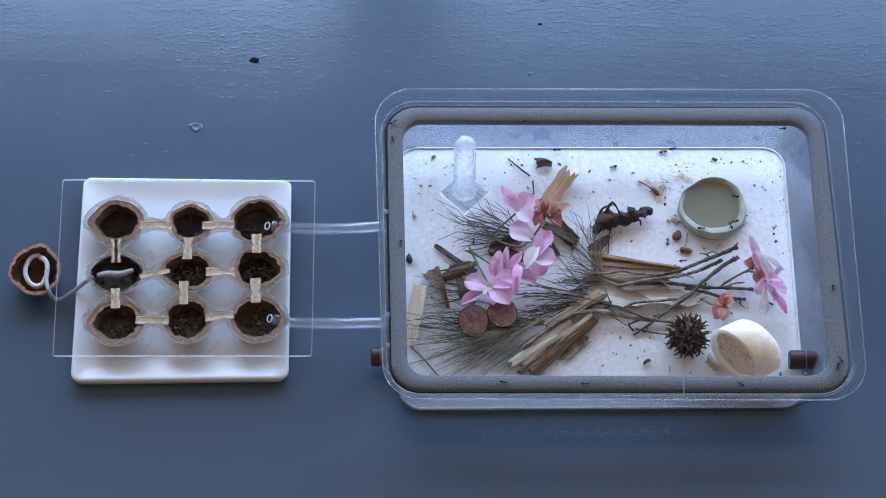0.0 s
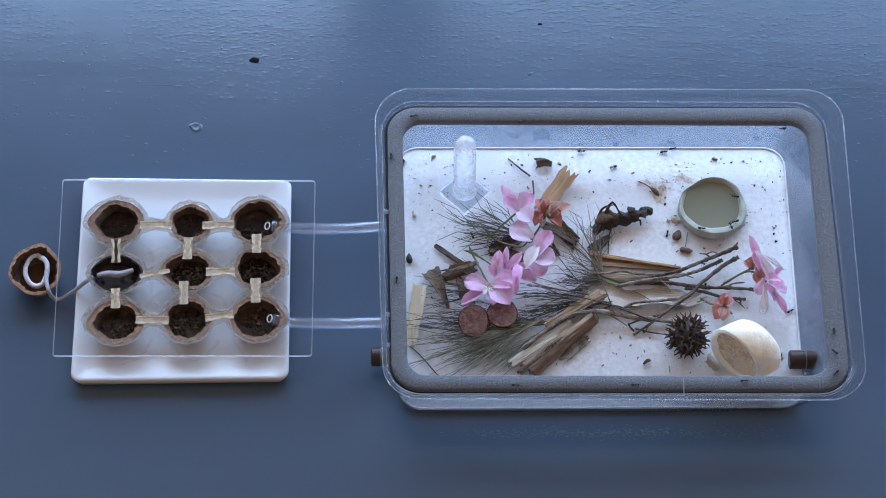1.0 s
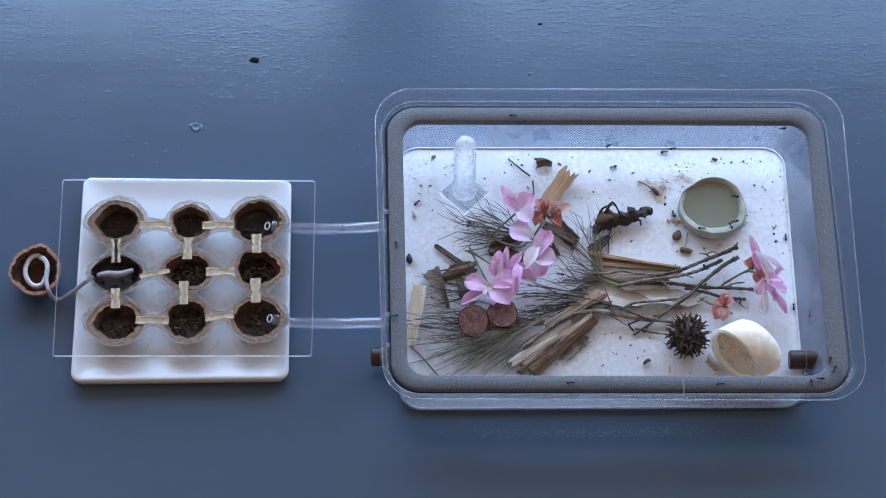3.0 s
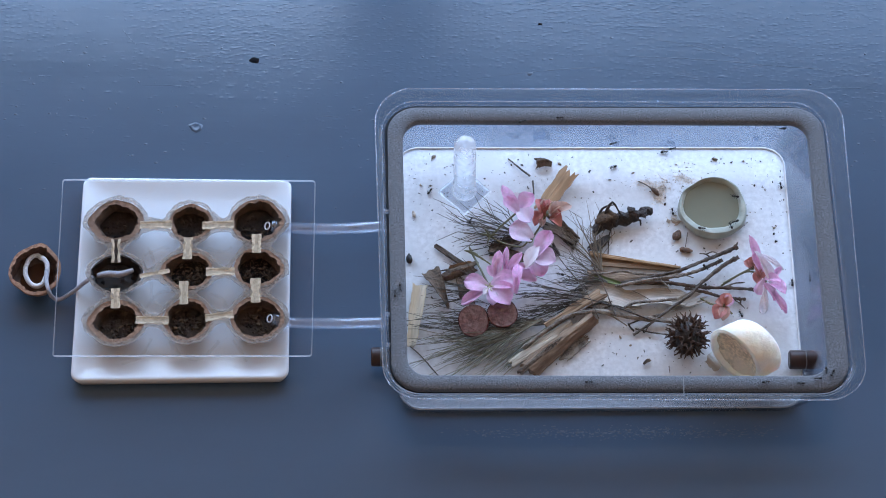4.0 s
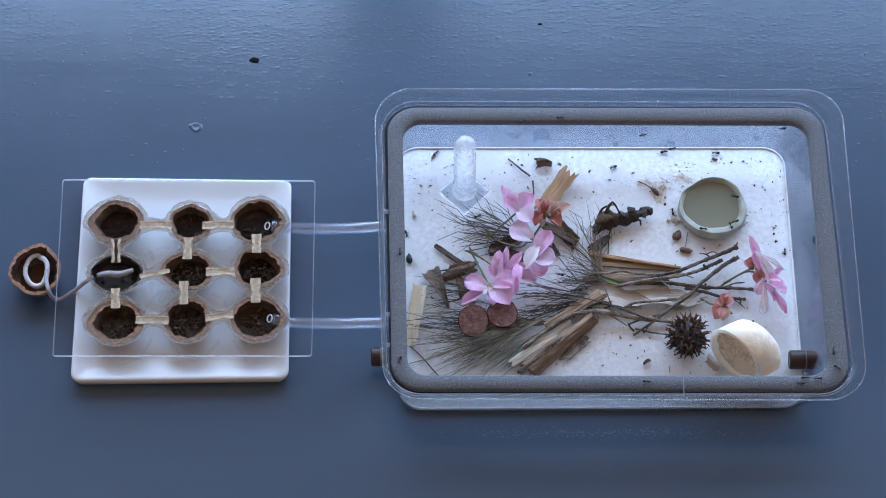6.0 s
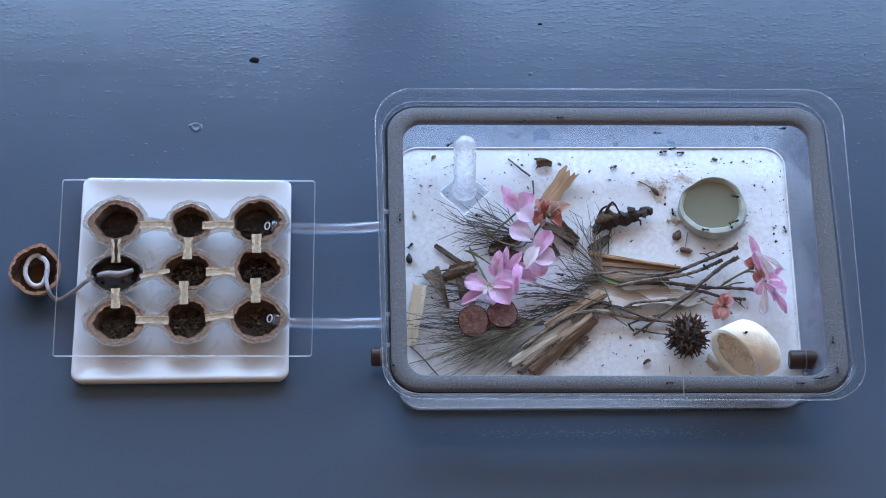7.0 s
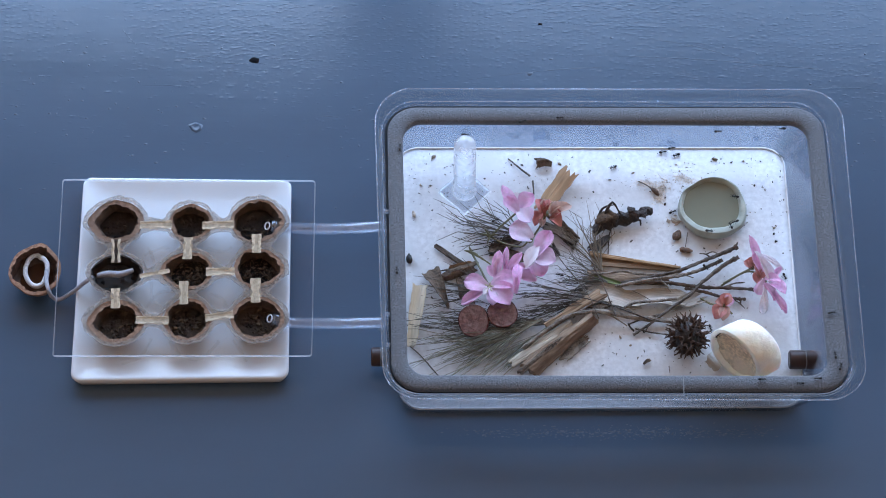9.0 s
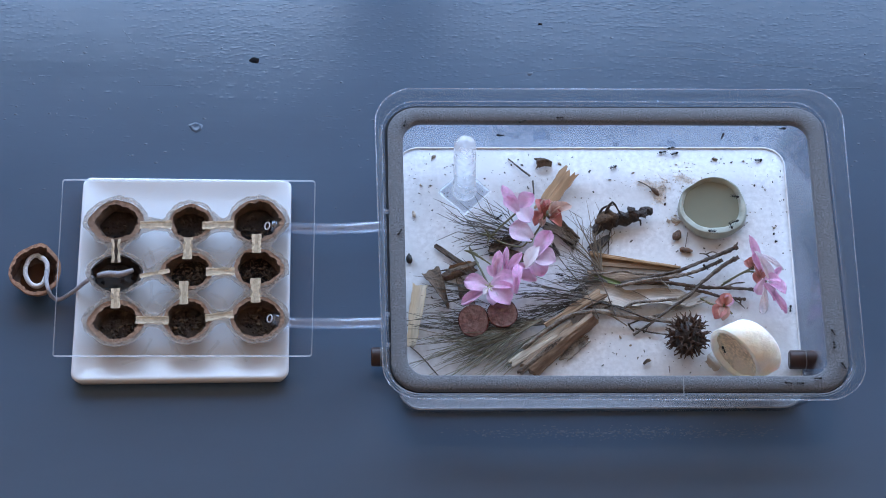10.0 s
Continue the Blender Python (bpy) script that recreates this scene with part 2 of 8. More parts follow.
def tube_along(points, radii, sides=8, bm=None, cap=True, squash=1.0, rough=0.0, seed=0):
    """A rod along points with a radius at each; rough shakes the skin by that share of the radius."""
    rnd = random.Random(seed)
    pts = [Vector(p) for p in points]
    bm = bm or bmesh.new()
    rings, side = [], None
    for i, p in enumerate(pts):
        t = (pts[min(i + 1, len(pts) - 1)] - pts[max(i - 1, 0)]).normalized()
        if side is None:
            side = t.cross(Vector((0, 0, 1)))
            if side.length < 0.1:
                side = Vector((1, 0, 0))
        side = (side - t * side.dot(t)).normalized()
        other = t.cross(side)
        r = radii[i] if isinstance(radii, (list, tuple)) else radii
        ring = []
        for k in range(sides):
            a = 2 * math.pi * k / sides
            q = r * (1 + rough * rnd.uniform(-1, 1))
            ring.append(p + side * (math.cos(a) * q) + other * (math.sin(a) * q * squash))
        rings.append(ring)
    return loft(rings, cap_start=cap, cap_end=cap, bm=bm)


def curve_points(ctrl, n=24):
    """Smooth path through control points (Catmull-Rom)."""
    c = [Vector(p) for p in ctrl]
    c = [c[0] * 2 - c[1]] + c + [c[-1] * 2 - c[-2]]
    segs, out = len(c) - 3, []
    for k in range(n + 1):
        u = k / n * segs
        i = min(int(u), segs - 1)
        t = u - i
        p0, p1, p2, p3 = c[i:i + 4]
        out.append(0.5 * (2 * p1 + (p2 - p0) * t + (2 * p0 - 5 * p1 + 4 * p2 - p3) * t * t + (3 * p1 - p0 - 3 * p2 + p3) * t ** 3))
    return out


def lathe(profile, n=40, wobble=0.0, seed=0):
    """Turn (radius, z) round the upright axis; a radius of 0 closes an end."""
    bm = bmesh.new()
    rings = []
    for r, z in profile:
        if r <= 1e-6:
            rings.append([bm.verts.new((0, 0, z))])
        else:
            ring = []
            for k in range(n):
                a = 2 * math.pi * k / n
                w = 1 + wobble * noise.noise(Vector((math.cos(a) * 1.3 + seed * 7, math.sin(a) * 1.3, z * 40)))
                ring.append(bm.verts.new((r * w * math.cos(a), r * w * math.sin(a), z)))
            rings.append(ring)
    for a, b in zip(rings, rings[1:]):
        for k in range(n):
            j = (k + 1) % n
            if len(a) == 1:
                bm.faces.new((a[0], b[j], b[k]))
            elif len(b) == 1:
                bm.faces.new((a[k], a[j], b[0]))
            else:
                bm.faces.new((a[k], a[j], b[j], b[k]))
    return bm


def shake(bm, amount, scale, seed=0):
    off = Vector((seed * 3.7, seed * 1.9, seed * 5.3))
    for v in bm.verts:
        v.co += noise.noise_vector(v.co * scale + off) * amount
    return bm


# ---- room ----
def room():
    x0, x1, y0, z0, z1 = -2.2, 2.4, -2.6, -0.74, 1.86
    t = 0.2
    for name, b in (("floor", (x0 - t, y0 - t, z0 - 0.1, x1 + t, WALL_Y + t, z0)), ("ceiling", (x0 - t, y0 - t, z1, x1 + t, WALL_Y + t, z1 + 0.1)),
                    ("wall_west", (x0 - t, y0, z0, x0, WALL_Y, z1)), ("wall_east", (x1, y0, z0, x1 + t, WALL_Y, z1)), ("wall_south", (x0 - t, y0 - t, z0, x1 + t, y0, z1))):
        tagged(mesh_object(name, box(*b), M_FLOORWOOD if name == "floor" else M_CEILING if name == "ceiling" else M_WALL, smooth=False), kind="structure", category=name.split("_")[0])
    # north wall in pieces round two openings
    bm = bmesh.new()
    spans = [x0 - t] + [v for wx, ww in WIN for v in (wx - ww / 2, wx + ww / 2)] + [x1 + t]
    for a, b in ((spans[0], spans[1]), (spans[2], spans[3]), (spans[4], spans[5])):
        add_box(bm, a, WALL_Y, z0, b, WALL_Y + t, z1)
    for wx, ww in WIN:
        add_box(bm, wx - ww / 2, WALL_Y, z0, wx + ww / 2, WALL_Y + t, WIN_Z0)
        add_box(bm, wx - ww / 2, WALL_Y, WIN_Z1, wx + ww / 2, WALL_Y + t, z1)
    tagged(mesh_object("wall_north", bm, M_WALL, smooth=False), kind="structure", category="wall")
    for i, (wx, ww) in enumerate(WIN):
        w = tagged(new("window_%d" % (i + 1)), "plain white-painted window frame", "window", kind="structure")
        w.location = (wx, WALL_Y + 0.06, WIN_Z0)
        h = WIN_Z1 - WIN_Z0
        for a in ((-ww / 2, 0, ww / 2, 0.05), (-ww / 2, h - 0.05, ww / 2, h), (-ww / 2, 0.05, -ww / 2 + 0.05, h - 0.05), (ww / 2 - 0.05, 0.05, ww / 2, h - 0.05)):
            part("window_frame", box(a[0], -0.02, a[1], a[2], 0.02, a[3], 0.003), M_WHITEPAINT, w, smooth=False)


def add_box(bm, x0, y0, z0, x1, y1, z1):
    v = [bm.verts.new((x, y, z)) for z in (z0, z1) for x, y in ((x0, y0), (x1, y0), (x1, y1), (x0, y1))]
    for f in ((3, 2, 1, 0), (4, 5, 6, 7), (0, 1, 5, 4), (1, 2, 6, 5), (2, 3, 7, 6), (3, 0, 4, 7)):
        bm.faces.new([v[i] for i in f])


def table():
    t = thing("table", (0, 0.02, -0.74), "blue-grey gloss-painted wooden table with small dents", "table")
    part("tabletop", box(-0.75, -0.45, 0.70, 0.75, 0.45, 0.74, 0.004), M_TABLE, t, smooth=False)
    for sx in (-1, 1):
        for sy in (-1, 1):
            part("leg", box(sx * 0.68 - 0.03, sy * 0.38 - 0.03, 0, sx * 0.68 + 0.03, sy * 0.38 + 0.03, 0.699, 0.004), M_TABLE, t, smooth=False)


room()
table()


# ---- dish and walnut nest ----
def dish():
    d = thing("dish", (*(-0.1804, -0.0258), 0), "square white glazed porcelain dish with rounded rim on the table", "dish")
    o = Vector(d.location[:2])
    rim = [tuple(Vector(p) - o) for p in ((-0.2497, -0.1046), (-0.1031, -0.1027), (-0.1050, 0.0496), (-0.2499, 0.0516))]
    prof = ((0.0050, 0.0, 0.007), (0.0018, 0.0005, 0.007), (0.0008, 0.0020, 0.007), (0.0002, 0.0060, 0.0065), (0.0, 0.0082, 0.006), (0.0004, 0.0091, 0.006), (0.0014, 0.0095, 0.006), (0.0026, 0.0094, 0.0062),
            (0.0042, 0.0089, 0.007), (0.0078, 0.0078, 0.008), (0.0122, 0.0065, 0.010), (0.0165, 0.0057, 0.013), (0.023, 0.0053, 0.016), (0.030, 0.0052, 0.018), (0.045, 0.0051, 0.016), (0.060, 0.0050, 0.008))
    rings = []
    for a, z, r in prof:
        ring = shrunk_quad(rim, a, r, 16)
        # hand-pressed edge: the sides bow and the rim rises and falls a little
        rings.append([(x + 0.0007 * noise.noise(Vector((x * 22, y * 22, 3))), y + 0.0007 * noise.noise(Vector((x * 22, y * 22, 9))) - 0.0024 * max(0.0, -y / 0.078) ** 2 * (1 - (x / 0.074) ** 2), z + (0.0007 * noise.noise(Vector((x * 30, y * 30, 5))) if z > 0.004 else 0)) for x, y in ring])
    part("dish_body", loft(rings, cap_start=True, cap_end=True), M_PORCELAIN, d)
    return d


SHEET_Z = 0.0225


def walnut_cup(rx, ry, depth, seed, tip=0.16, n=56, rim=0.0024, side=1, floor=0.0095):
    """Half a walnut shell, open side up, its rim at z 0: a wrinkled outer skin, a cut rim, a ragged hollow, and a beak on one side."""
    def ring(s, z, w, ox=0.0, fine=0.15):
        out = []
        for k in range(n):
            a = 2 * math.pi * k / n
            c, q = math.cos(a), math.sin(a)
            e = 1 + tip * s * abs(c) ** 7 * (1.0 if c * side > 0 else 0.2)
            wv = 1 + w * noise.noise(Vector((c * 1.6 + seed * 3.1, q * 1.6, z * 25))) + w * fine * noise.noise(Vector((c * 6 + seed, q * 6, z * 60)))
            out.append((rx * s * c * e * wv + ox, ry * s * q * wv, z + 0.0004 * s * noise.noise(Vector((c * 4, q * 4, seed)))))
        return out
    rings = []
    for k in range(8):
        t = math.pi / 2 * k / 8
        rings.append(ring(max(0.03, math.sin(t)), -depth * math.cos(t), 0.10))
    rings.append(ring(1.0, -0.0012, 0.08))
    rings.append(ring(0.99, -0.0003, 0.08))
    k = 1 - rim / rx
    rings.append(ring(k, -0.0002, 0.12, 0.0, 1.0))
    ox = -side * rx * 0.08
    inside = [rings[-1], ring(k * 0.985, -0.0012, 0.13, ox * 0.2, 1.0), ring(k * 0.97, -floor * 0.30, 0.13, ox * 0.5, 0.6), ring(k * 0.94, -floor * 0.55, 0.14, ox, 0.6), ring(k * 0.90, -floor * 0.98, 0.14, ox, 0.6), ring(k * 0.6, -floor * 1.20, 0.1, ox)]
    return loft(rings, cap_start=True), loft(inside, cap_end=True)


def nest():
    s = thing("walnut_nest", (*(-0.1757, -0.0271), SHEET_Z), "nest of nine open walnut shells glued under a clear acrylic sheet", "ant nest")
    o = Vector(s.location)

    def rel(p, z=0.0):
        return (p[0] - o.x, p[1] - o.y, z)
    quad = [rel(p)[:2] for p in ((-0.2603, -0.0933), (-0.0874, -0.0933), (-0.0879, 0.0408), (-0.262, 0.0417))]
    ring = rounded_quad(quad, 0.0022, 5)
    part("acrylic_sheet", loft([at_z(ring, 0.0), at_z(ring, 0.0018)], cap_start=True, cap_end=True), M_SHEET, s, "clear acrylic sheet", smooth=False)
    # the cut edge of the sheet, hazed pale for the light it catches
    inner = inset_ring(ring, 0.0004)
    part("sheet_edge", loft([at_z(ring, 0.0019), at_z(inset_ring(ring, -0.0001), 0.001), at_z(ring, 0.0001), at_z(inner, 0.0001), at_z(inner, 0.0019)], closed=True), M_SHEET_EDGE, s, "cut edge hazed pale for its glint")
    cells = (((-0.2229, 0.0101), 47, 40), ((-0.1727, 0.0097), 39, 34), ((-0.1275, 0.0106), 46, 40),
             ((-0.2216, -0.0294), 46, 33), ((-0.1727, -0.0277), 45, 35), ((-0.126, -0.0256), 43, 36),
             ((-0.2192, -0.0661), 47, 39), ((-0.1719, -0.0645), 42, 38), ((-0.1256, -0.0632), 45, 40))
    k = 0.000386
    shapes = []
    for i, (c, a, b) in enumerate(cells):
        x, y, _ = rel(c)
        rx, ry = a * k * 0.97, b * k / 0.885 * 0.97
        side = (-1, 0.2, 1, 1, -1, 1, -1, 0.2, 1)[i]
        tip = 0.05 if i in (1, 3, 7) else 0.16
        shapes.append((x, y, rx, ry, tip, side))
        cup, lining = walnut_cup(rx, ry, 0.0157, i + 3, side=side, tip=tip, rim=0.0012 if i == 3 else 0.0040 if i in (0, 6) else 0.0026)
        c_ob = part("walnut_shell", cup, M_WETDARK if i == 3 else M_SHELL, s, "wet blackened walnut half" if i == 3 else "rough brown walnut half")
        c_ob.location = (x, y, -0.0014)
        part("shell_lining", lining, M_WETDARK if i == 3 else M_LINING_SHADE, c_ob, "brown inner wall, darkened for the hollow's shade")
        ox = -side * rx * 0.08
        soil = lathe([(0, -0.0078), (rx * 0.3, -0.0077), (rx * 0.5, -0.0075), (rx * 0.64, -0.0073), (rx * 0.78, -0.0078)], 36, 0.14, i)
        for v in soil.verts:
            v.co.y *= ry / rx
            v.co.x += ox
            v.co.z += 0.0014 * noise.noise(v.co * 260 + Vector((i * 9, 0, 0)))
        part("soil_floor", soil, M_WETDARK if i == 3 else M_SOIL_BROWN if i > 5 else M_SOIL, c_ob, "dark damp packed soil")
    glue_gasket(s, shapes, [(rel(a)[:2], rel(b)[:2], w) for a, b, w in REEDS])
    # faint swirls of dried glue under the sheet
    for line in (((-0.2009, -0.0098, 0.021), (-0.1966, -0.0202, 0.021), (-0.1976, -0.0306, 0.021)), ((-0.2033, -0.0159, 0.021), (-0.1928, -0.0106, 0.021), (-0.1863, -0.0098, 0.021)), ((-0.1973, -0.0366, 0.021), (-0.1959, -0.0494, 0.021), (-0.1880, -0.0558, 0.021)), ((-0.2002, -0.0558, 0.021), (-0.1923, -0.0451, 0.021), (-0.1848, -0.0434, 0.021)),
                 ((-0.1608, -0.0106, 0.021), (-0.1507, -0.0132, 0.021), (-0.1439, -0.0098, 0.021)), ((-0.1572, -0.0451, 0.021), (-0.1483, -0.0494, 0.021), (-0.1461, -0.0558, 0.021)), ((-0.2143, -0.0979, 0.021), (-0.2032, -0.0933, 0.021), (-0.1973, -0.0841, 0.021), (-0.1953, -0.0791, 0.021)), ((-0.1831, -0.0812, 0.021), (-0.1751, -0.0908, 0.021), (-0.1681, -0.0942, 0.021), (-0.1629, -0.0933, 0.021)),
                 ((-0.1629, -0.0942, 0.021), (-0.1555, -0.0883, 0.021), (-0.1498, -0.0808, 0.021)), ((-0.1407, -0.0799, 0.021), (-0.1344, -0.0896, 0.021), (-0.1311, -0.0958, 0.021))):
        pts = [p - o for p in curve_points(line, 18)]
        sw = part("glue_swirl", tube_along(pts, [0.0008 + 0.0018 * abs(noise.noise(Vector((i * 0.4, line[0][0] * 90, 2)))) for i in range(19)], 6, squash=0.2), M_SWIRL, s, "faint white swirl of dried glue")
        sw.visible_shadow = False
    return s


REEDS = (((-0.2073, 0.0071), (-0.1853, 0.0075), 1), ((-0.1645, 0.0066), (-0.1429, 0.0075), 1), ((-0.2054, -0.0324), (-0.1853, -0.0281), 0.55), ((-0.1607, -0.029), (-0.1412, -0.0286), 1),
         ((-0.2064, -0.0653), (-0.1843, -0.0657), 1), ((-0.1598, -0.064), (-0.1409, -0.0611), 0.9), ((-0.223, -0.0039), (-0.222, -0.0217), 1), ((-0.1737, -0.0025), (-0.1738, -0.0191), 1),
         ((-0.1272, 0.0001), (-0.1268, -0.0143), 1.05), ((-0.2213, -0.0415), (-0.2205, -0.0564), 1.0), ((-0.1754, -0.0359), (-0.1746, -0.0534), 1), ((-0.1269, -0.0337), (-0.1263, -0.0521), 1.1))


def glue_gasket(parent, shapes, reeds):
    """The glue that has spread round shells and reeds: a band at an even distance from them all, with a pale swollen edge."""
    h = 0.0006
    xs, ys = np.arange(-0.080, 0.0801, h), np.arange(-0.064, 0.0641, h)
    X, Y = np.meshgrid(xs, ys, indexing="ij")
    total = np.zeros_like(X)
    soft = 0.0016
    for x, y, rx, ry, tip, side in shapes:
        a, b = X - x, Y - y
        ang = np.arctan2(b / ry, a / rx)
        c = np.cos(ang)
        e = 1 + tip * np.abs(c) ** 7 * np.where(c * side > 0, 1.0, 0.2)
        total += np.exp(-((np.hypot(a / (rx * e), b / ry) - 1) * math.sqrt(rx * ry)) / soft)
    for p, q, w in reeds:
        p, q = np.array(p), np.array(q)
        d = q - p
        t = np.clip(((X - p[0]) * d[0] + (Y - p[1]) * d[1]) / d.dot(d), 0, 1)
        total += np.exp(-(np.hypot(X - p[0] - t * d[0], Y - p[1] - t * d[1]) - 0.0022 * w) / soft)
    F = -soft * np.log(total)
    for i in range(len(xs)):
        for j in range(len(ys)):
            if -0.004 < F[i, j] < 0.006:
                F[i, j] += 0.0013 * noise.noise(Vector((xs[i] * 160, ys[j] * 160, 4))) + 0.0004 * noise.noise(Vector((xs[i] * 480, ys[j] * 480, 8)))
    GX, GY = np.gradient(F, h)

    def band(name, lo, hi, z0, z1, mat, label):
        bm = bmesh.new()
        tops, lows = {}, {}

        def vert(i, j, store, z):
            if (i, j) not in store:
                f, gx, gy = F[i, j], GX[i, j], GY[i, j]
                step = (min(hi, max(lo, f)) - f) / max(0.2, gx * gx + gy * gy)
                store[i, j] = bm.verts.new((xs[i] + gx * step, ys[j] + gy * step, z))
            return store[i, j]
        used = {(i, j) for i, j in zip(*np.nonzero((F > lo - h) & (F < hi + h))) if i < len(xs) - 1 and j < len(ys) - 1 and lo < F[i:i + 2, j:j + 2].mean() < hi}
        for i, j in used:
            ring = ((i, j), (i + 1, j), (i + 1, j + 1), (i, j + 1))
            bm.faces.new([vert(*p, tops, z1) for p in ring])
            bm.faces.new([vert(*p, lows, z0) for p in ring[::-1]])
            for (p, q), beside in zip(zip(ring, ring[1:] + ring[:1]), ((i, j - 1), (i + 1, j), (i, j + 1), (i - 1, j))):
                if beside not in used:
                    bm.faces.new((vert(*q, tops, z1), vert(*p, tops, z1), vert(*p, lows, z0), vert(*q, lows, z0)))
        part(name, bm, mat, parent, label, smooth=False)
    band("glue_gasket", -0.0004, 0.0021, -0.0011, -0.0004, M_GLUE, "cloudy dried glue round the shells")
    band("glue_edge", 0.0018, 0.0026, -0.0016, -0.0003, M_GLUE_EDGE, "pale swollen edge of the glue")


dish()
nest()


# ---- foraging tub ----
RIM_Z, SHELF_Z = 0.051, 0.043
FLOOR_Z = 0.0030


def tub():
    t = thing("foraging_tub", (*(0.1171, -0.004), 0), "clear rectangular plastic tub with a flared lip", "plastic tub")
    o = Vector(t.location[:2])

    def rq(ps, r):
        return rounded_quad([tuple(Vector(p) - o) for p in ps], r)
    base = rq(((-0.0306, -0.1243), (0.2439, -0.1227), (0.2402, 0.0803), (-0.0345, 0.0803)), 0.017)
    wall = rq(((-0.0348, -0.1297), (0.2681, -0.1297), (0.2606, 0.0885), (-0.041, 0.0894)), 0.022)
    lip = rq(((-0.0386, -0.1372), (0.2771, -0.1380), (0.2739, 0.0973), (-0.0475, 0.0982)), 0.026)
    floor = at_z(inset_ring(base, 0.0016), 0.0016)
    th = 0.0014
    body = [at_z(inset_ring(base, 0.0012), 0.0), at_z(base, 0.0009),
            at_z(inset_ring(wall, -th), SHELF_Z - 0.001), at_z(inset_ring(wall, -th), SHELF_Z), at_z(wall, SHELF_Z),
            at_z(wall, SHELF_Z - 0.002), at_z(inset_ring(base, th), 0.004), at_z(inset_ring(base, 0.004), 0.0018)]
    # front wall is a separate part so that it alone casts a shadow
    clear_side, front_side = loft(body, cap_start=True, cap_end=True), loft(body, cap_start=True, cap_end=True)
    edge = min(v.co.y for v in clear_side.verts) * 0.93
    bmesh.ops.delete(clear_side, geom=[f for f in clear_side.faces if f.calc_center_median().y < edge], context="FACES")
    bmesh.ops.delete(front_side, geom=[f for f in front_side.faces if f.calc_center_median().y >= edge], context="FACES")
    wall_ob = part("tub_wall", clear_side, M_TUBWALL, t, "hazy coated inner wall", smooth=False)
    part("front_wall", front_side, M_TUBWALL, t, "front wall, parted off to cast its own shadow", smooth=False)
    rim = [at_z(inset_ring(wall, -th), SHELF_Z + 0.0002), at_z(inset_ring(wall, -0.0030), SHELF_Z + 0.001), at_z(inset_ring(wall, -0.0038), RIM_Z - 0.003), at_z(inset_ring(wall, -0.0050), RIM_Z - 0.0012),
           at_z(inset_ring(lip, 0.001), RIM_Z - 0.0012), at_z(inset_ring(lip, 0.0001), RIM_Z - 0.0016), at_z(lip, RIM_Z - 0.0012), at_z(lip, RIM_Z + 0.0003),
           at_z(inset_ring(wall, -0.0046), RIM_Z + 0.0003), at_z(inset_ring(wall, -0.0030), RIM_Z - 0.0010), at_z(inset_ring(wall, -0.0022), SHELF_Z + 0.003), at_z(wall, SHELF_Z + 0.0002)]
    lip_ob = part("tub_lip", loft(rim, closed=True), M_TUB, t, "clear stepped lip", smooth=False)
    # beads hazed pale to draw the highlight lines along the lip
    for name, ring, z, r in (("rim_bead", lip, RIM_Z, 0.00042), ("rim_ridge", inset_ring(wall, -0.0016), SHELF_Z + 0.003, 0.00034)):
        q = [at_z(inset_ring(ring, r * math.cos(a)), z + r * math.sin(a)) for a in [k * math.pi / 5 for k in range(10)]]
        part(name, loft(q, closed=True), M_EDGE_HAZE, t, "edge bead hazed pale for the lip's highlight line").visible_shadow = False
    wall_ob.visible_shadow = lip_ob.visible_shadow = False
    # foam strip on the inside of the wall, with a dark gap beside it
    fo = rq(((-0.0333, -0.1282), (0.2671, -0.1286), (0.2605, 0.0858), (-0.0386, 0.0862)), 0.020)
    fi = rq(((-0.023, -0.1176), (0.2533, -0.118), (0.25, 0.0741), (-0.028, 0.075)), 0.013)
    f = [at_z(inset_ring(fo, 0.0004), 0.0402), at_z(fo, 0.0410), at_z(fo, 0.0455), at_z(inset_ring(fo, 0.0010), 0.0466), at_z(inset_ring(fi, -0.0012), 0.0466), at_z(fi, 0.0454), at_z(fi, 0.0412), at_z(inset_ring(fi, -0.0006), 0.0402)]
    part("foam_strip", loft(f, closed=True), M_FOAM, t, "grey open-cell foam strip")
    # black ring added to stand in for the dark inside the gap
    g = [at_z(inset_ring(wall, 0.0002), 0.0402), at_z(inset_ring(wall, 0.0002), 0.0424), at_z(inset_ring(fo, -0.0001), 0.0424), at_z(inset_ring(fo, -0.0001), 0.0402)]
    part("seal", loft(g, closed=True), M_GAP_SHADE, t, "black strip for the dark of the gap")
    x, y = Vector((0.1574, -0.1263)) - o
    SEAM = (x - 0.0004, y - 0.0070, 0.0445, x + 0.0004, y + 0.0080, 0.0470)
    pl = inset_ring(base, 0.0016)
    part("plaster_floor", loft([at_z(pl, 0.0019), at_z(pl, FLOOR_Z - 0.0002), at_z(inset_ring(pl, 0.0003), FLOOR_Z)], cap_start=True, cap_end=True), M_PLASTER, t, "speckled white plaster floor")
    # the plaster creeps up the wall in a thin bright bead
    bead = []
    for i, a in enumerate((0, 1.05, 2.09, 3.14, 4.19, 5.24)):
        ring = inset_ring(pl, 0.0004 - 0.0007 * math.cos(a))
        bead.append([(x, y, FLOOR_Z + 0.0004 + 0.0007 * math.sin(a) * (1 + 0.4 * noise.noise(Vector((x * 60, y * 60, 3))))) for x, y in ring])
    part("plaster_bead", loft(bead, closed=True), M_BEADPLASTER, t, "thin white bead of plaster along the wall")
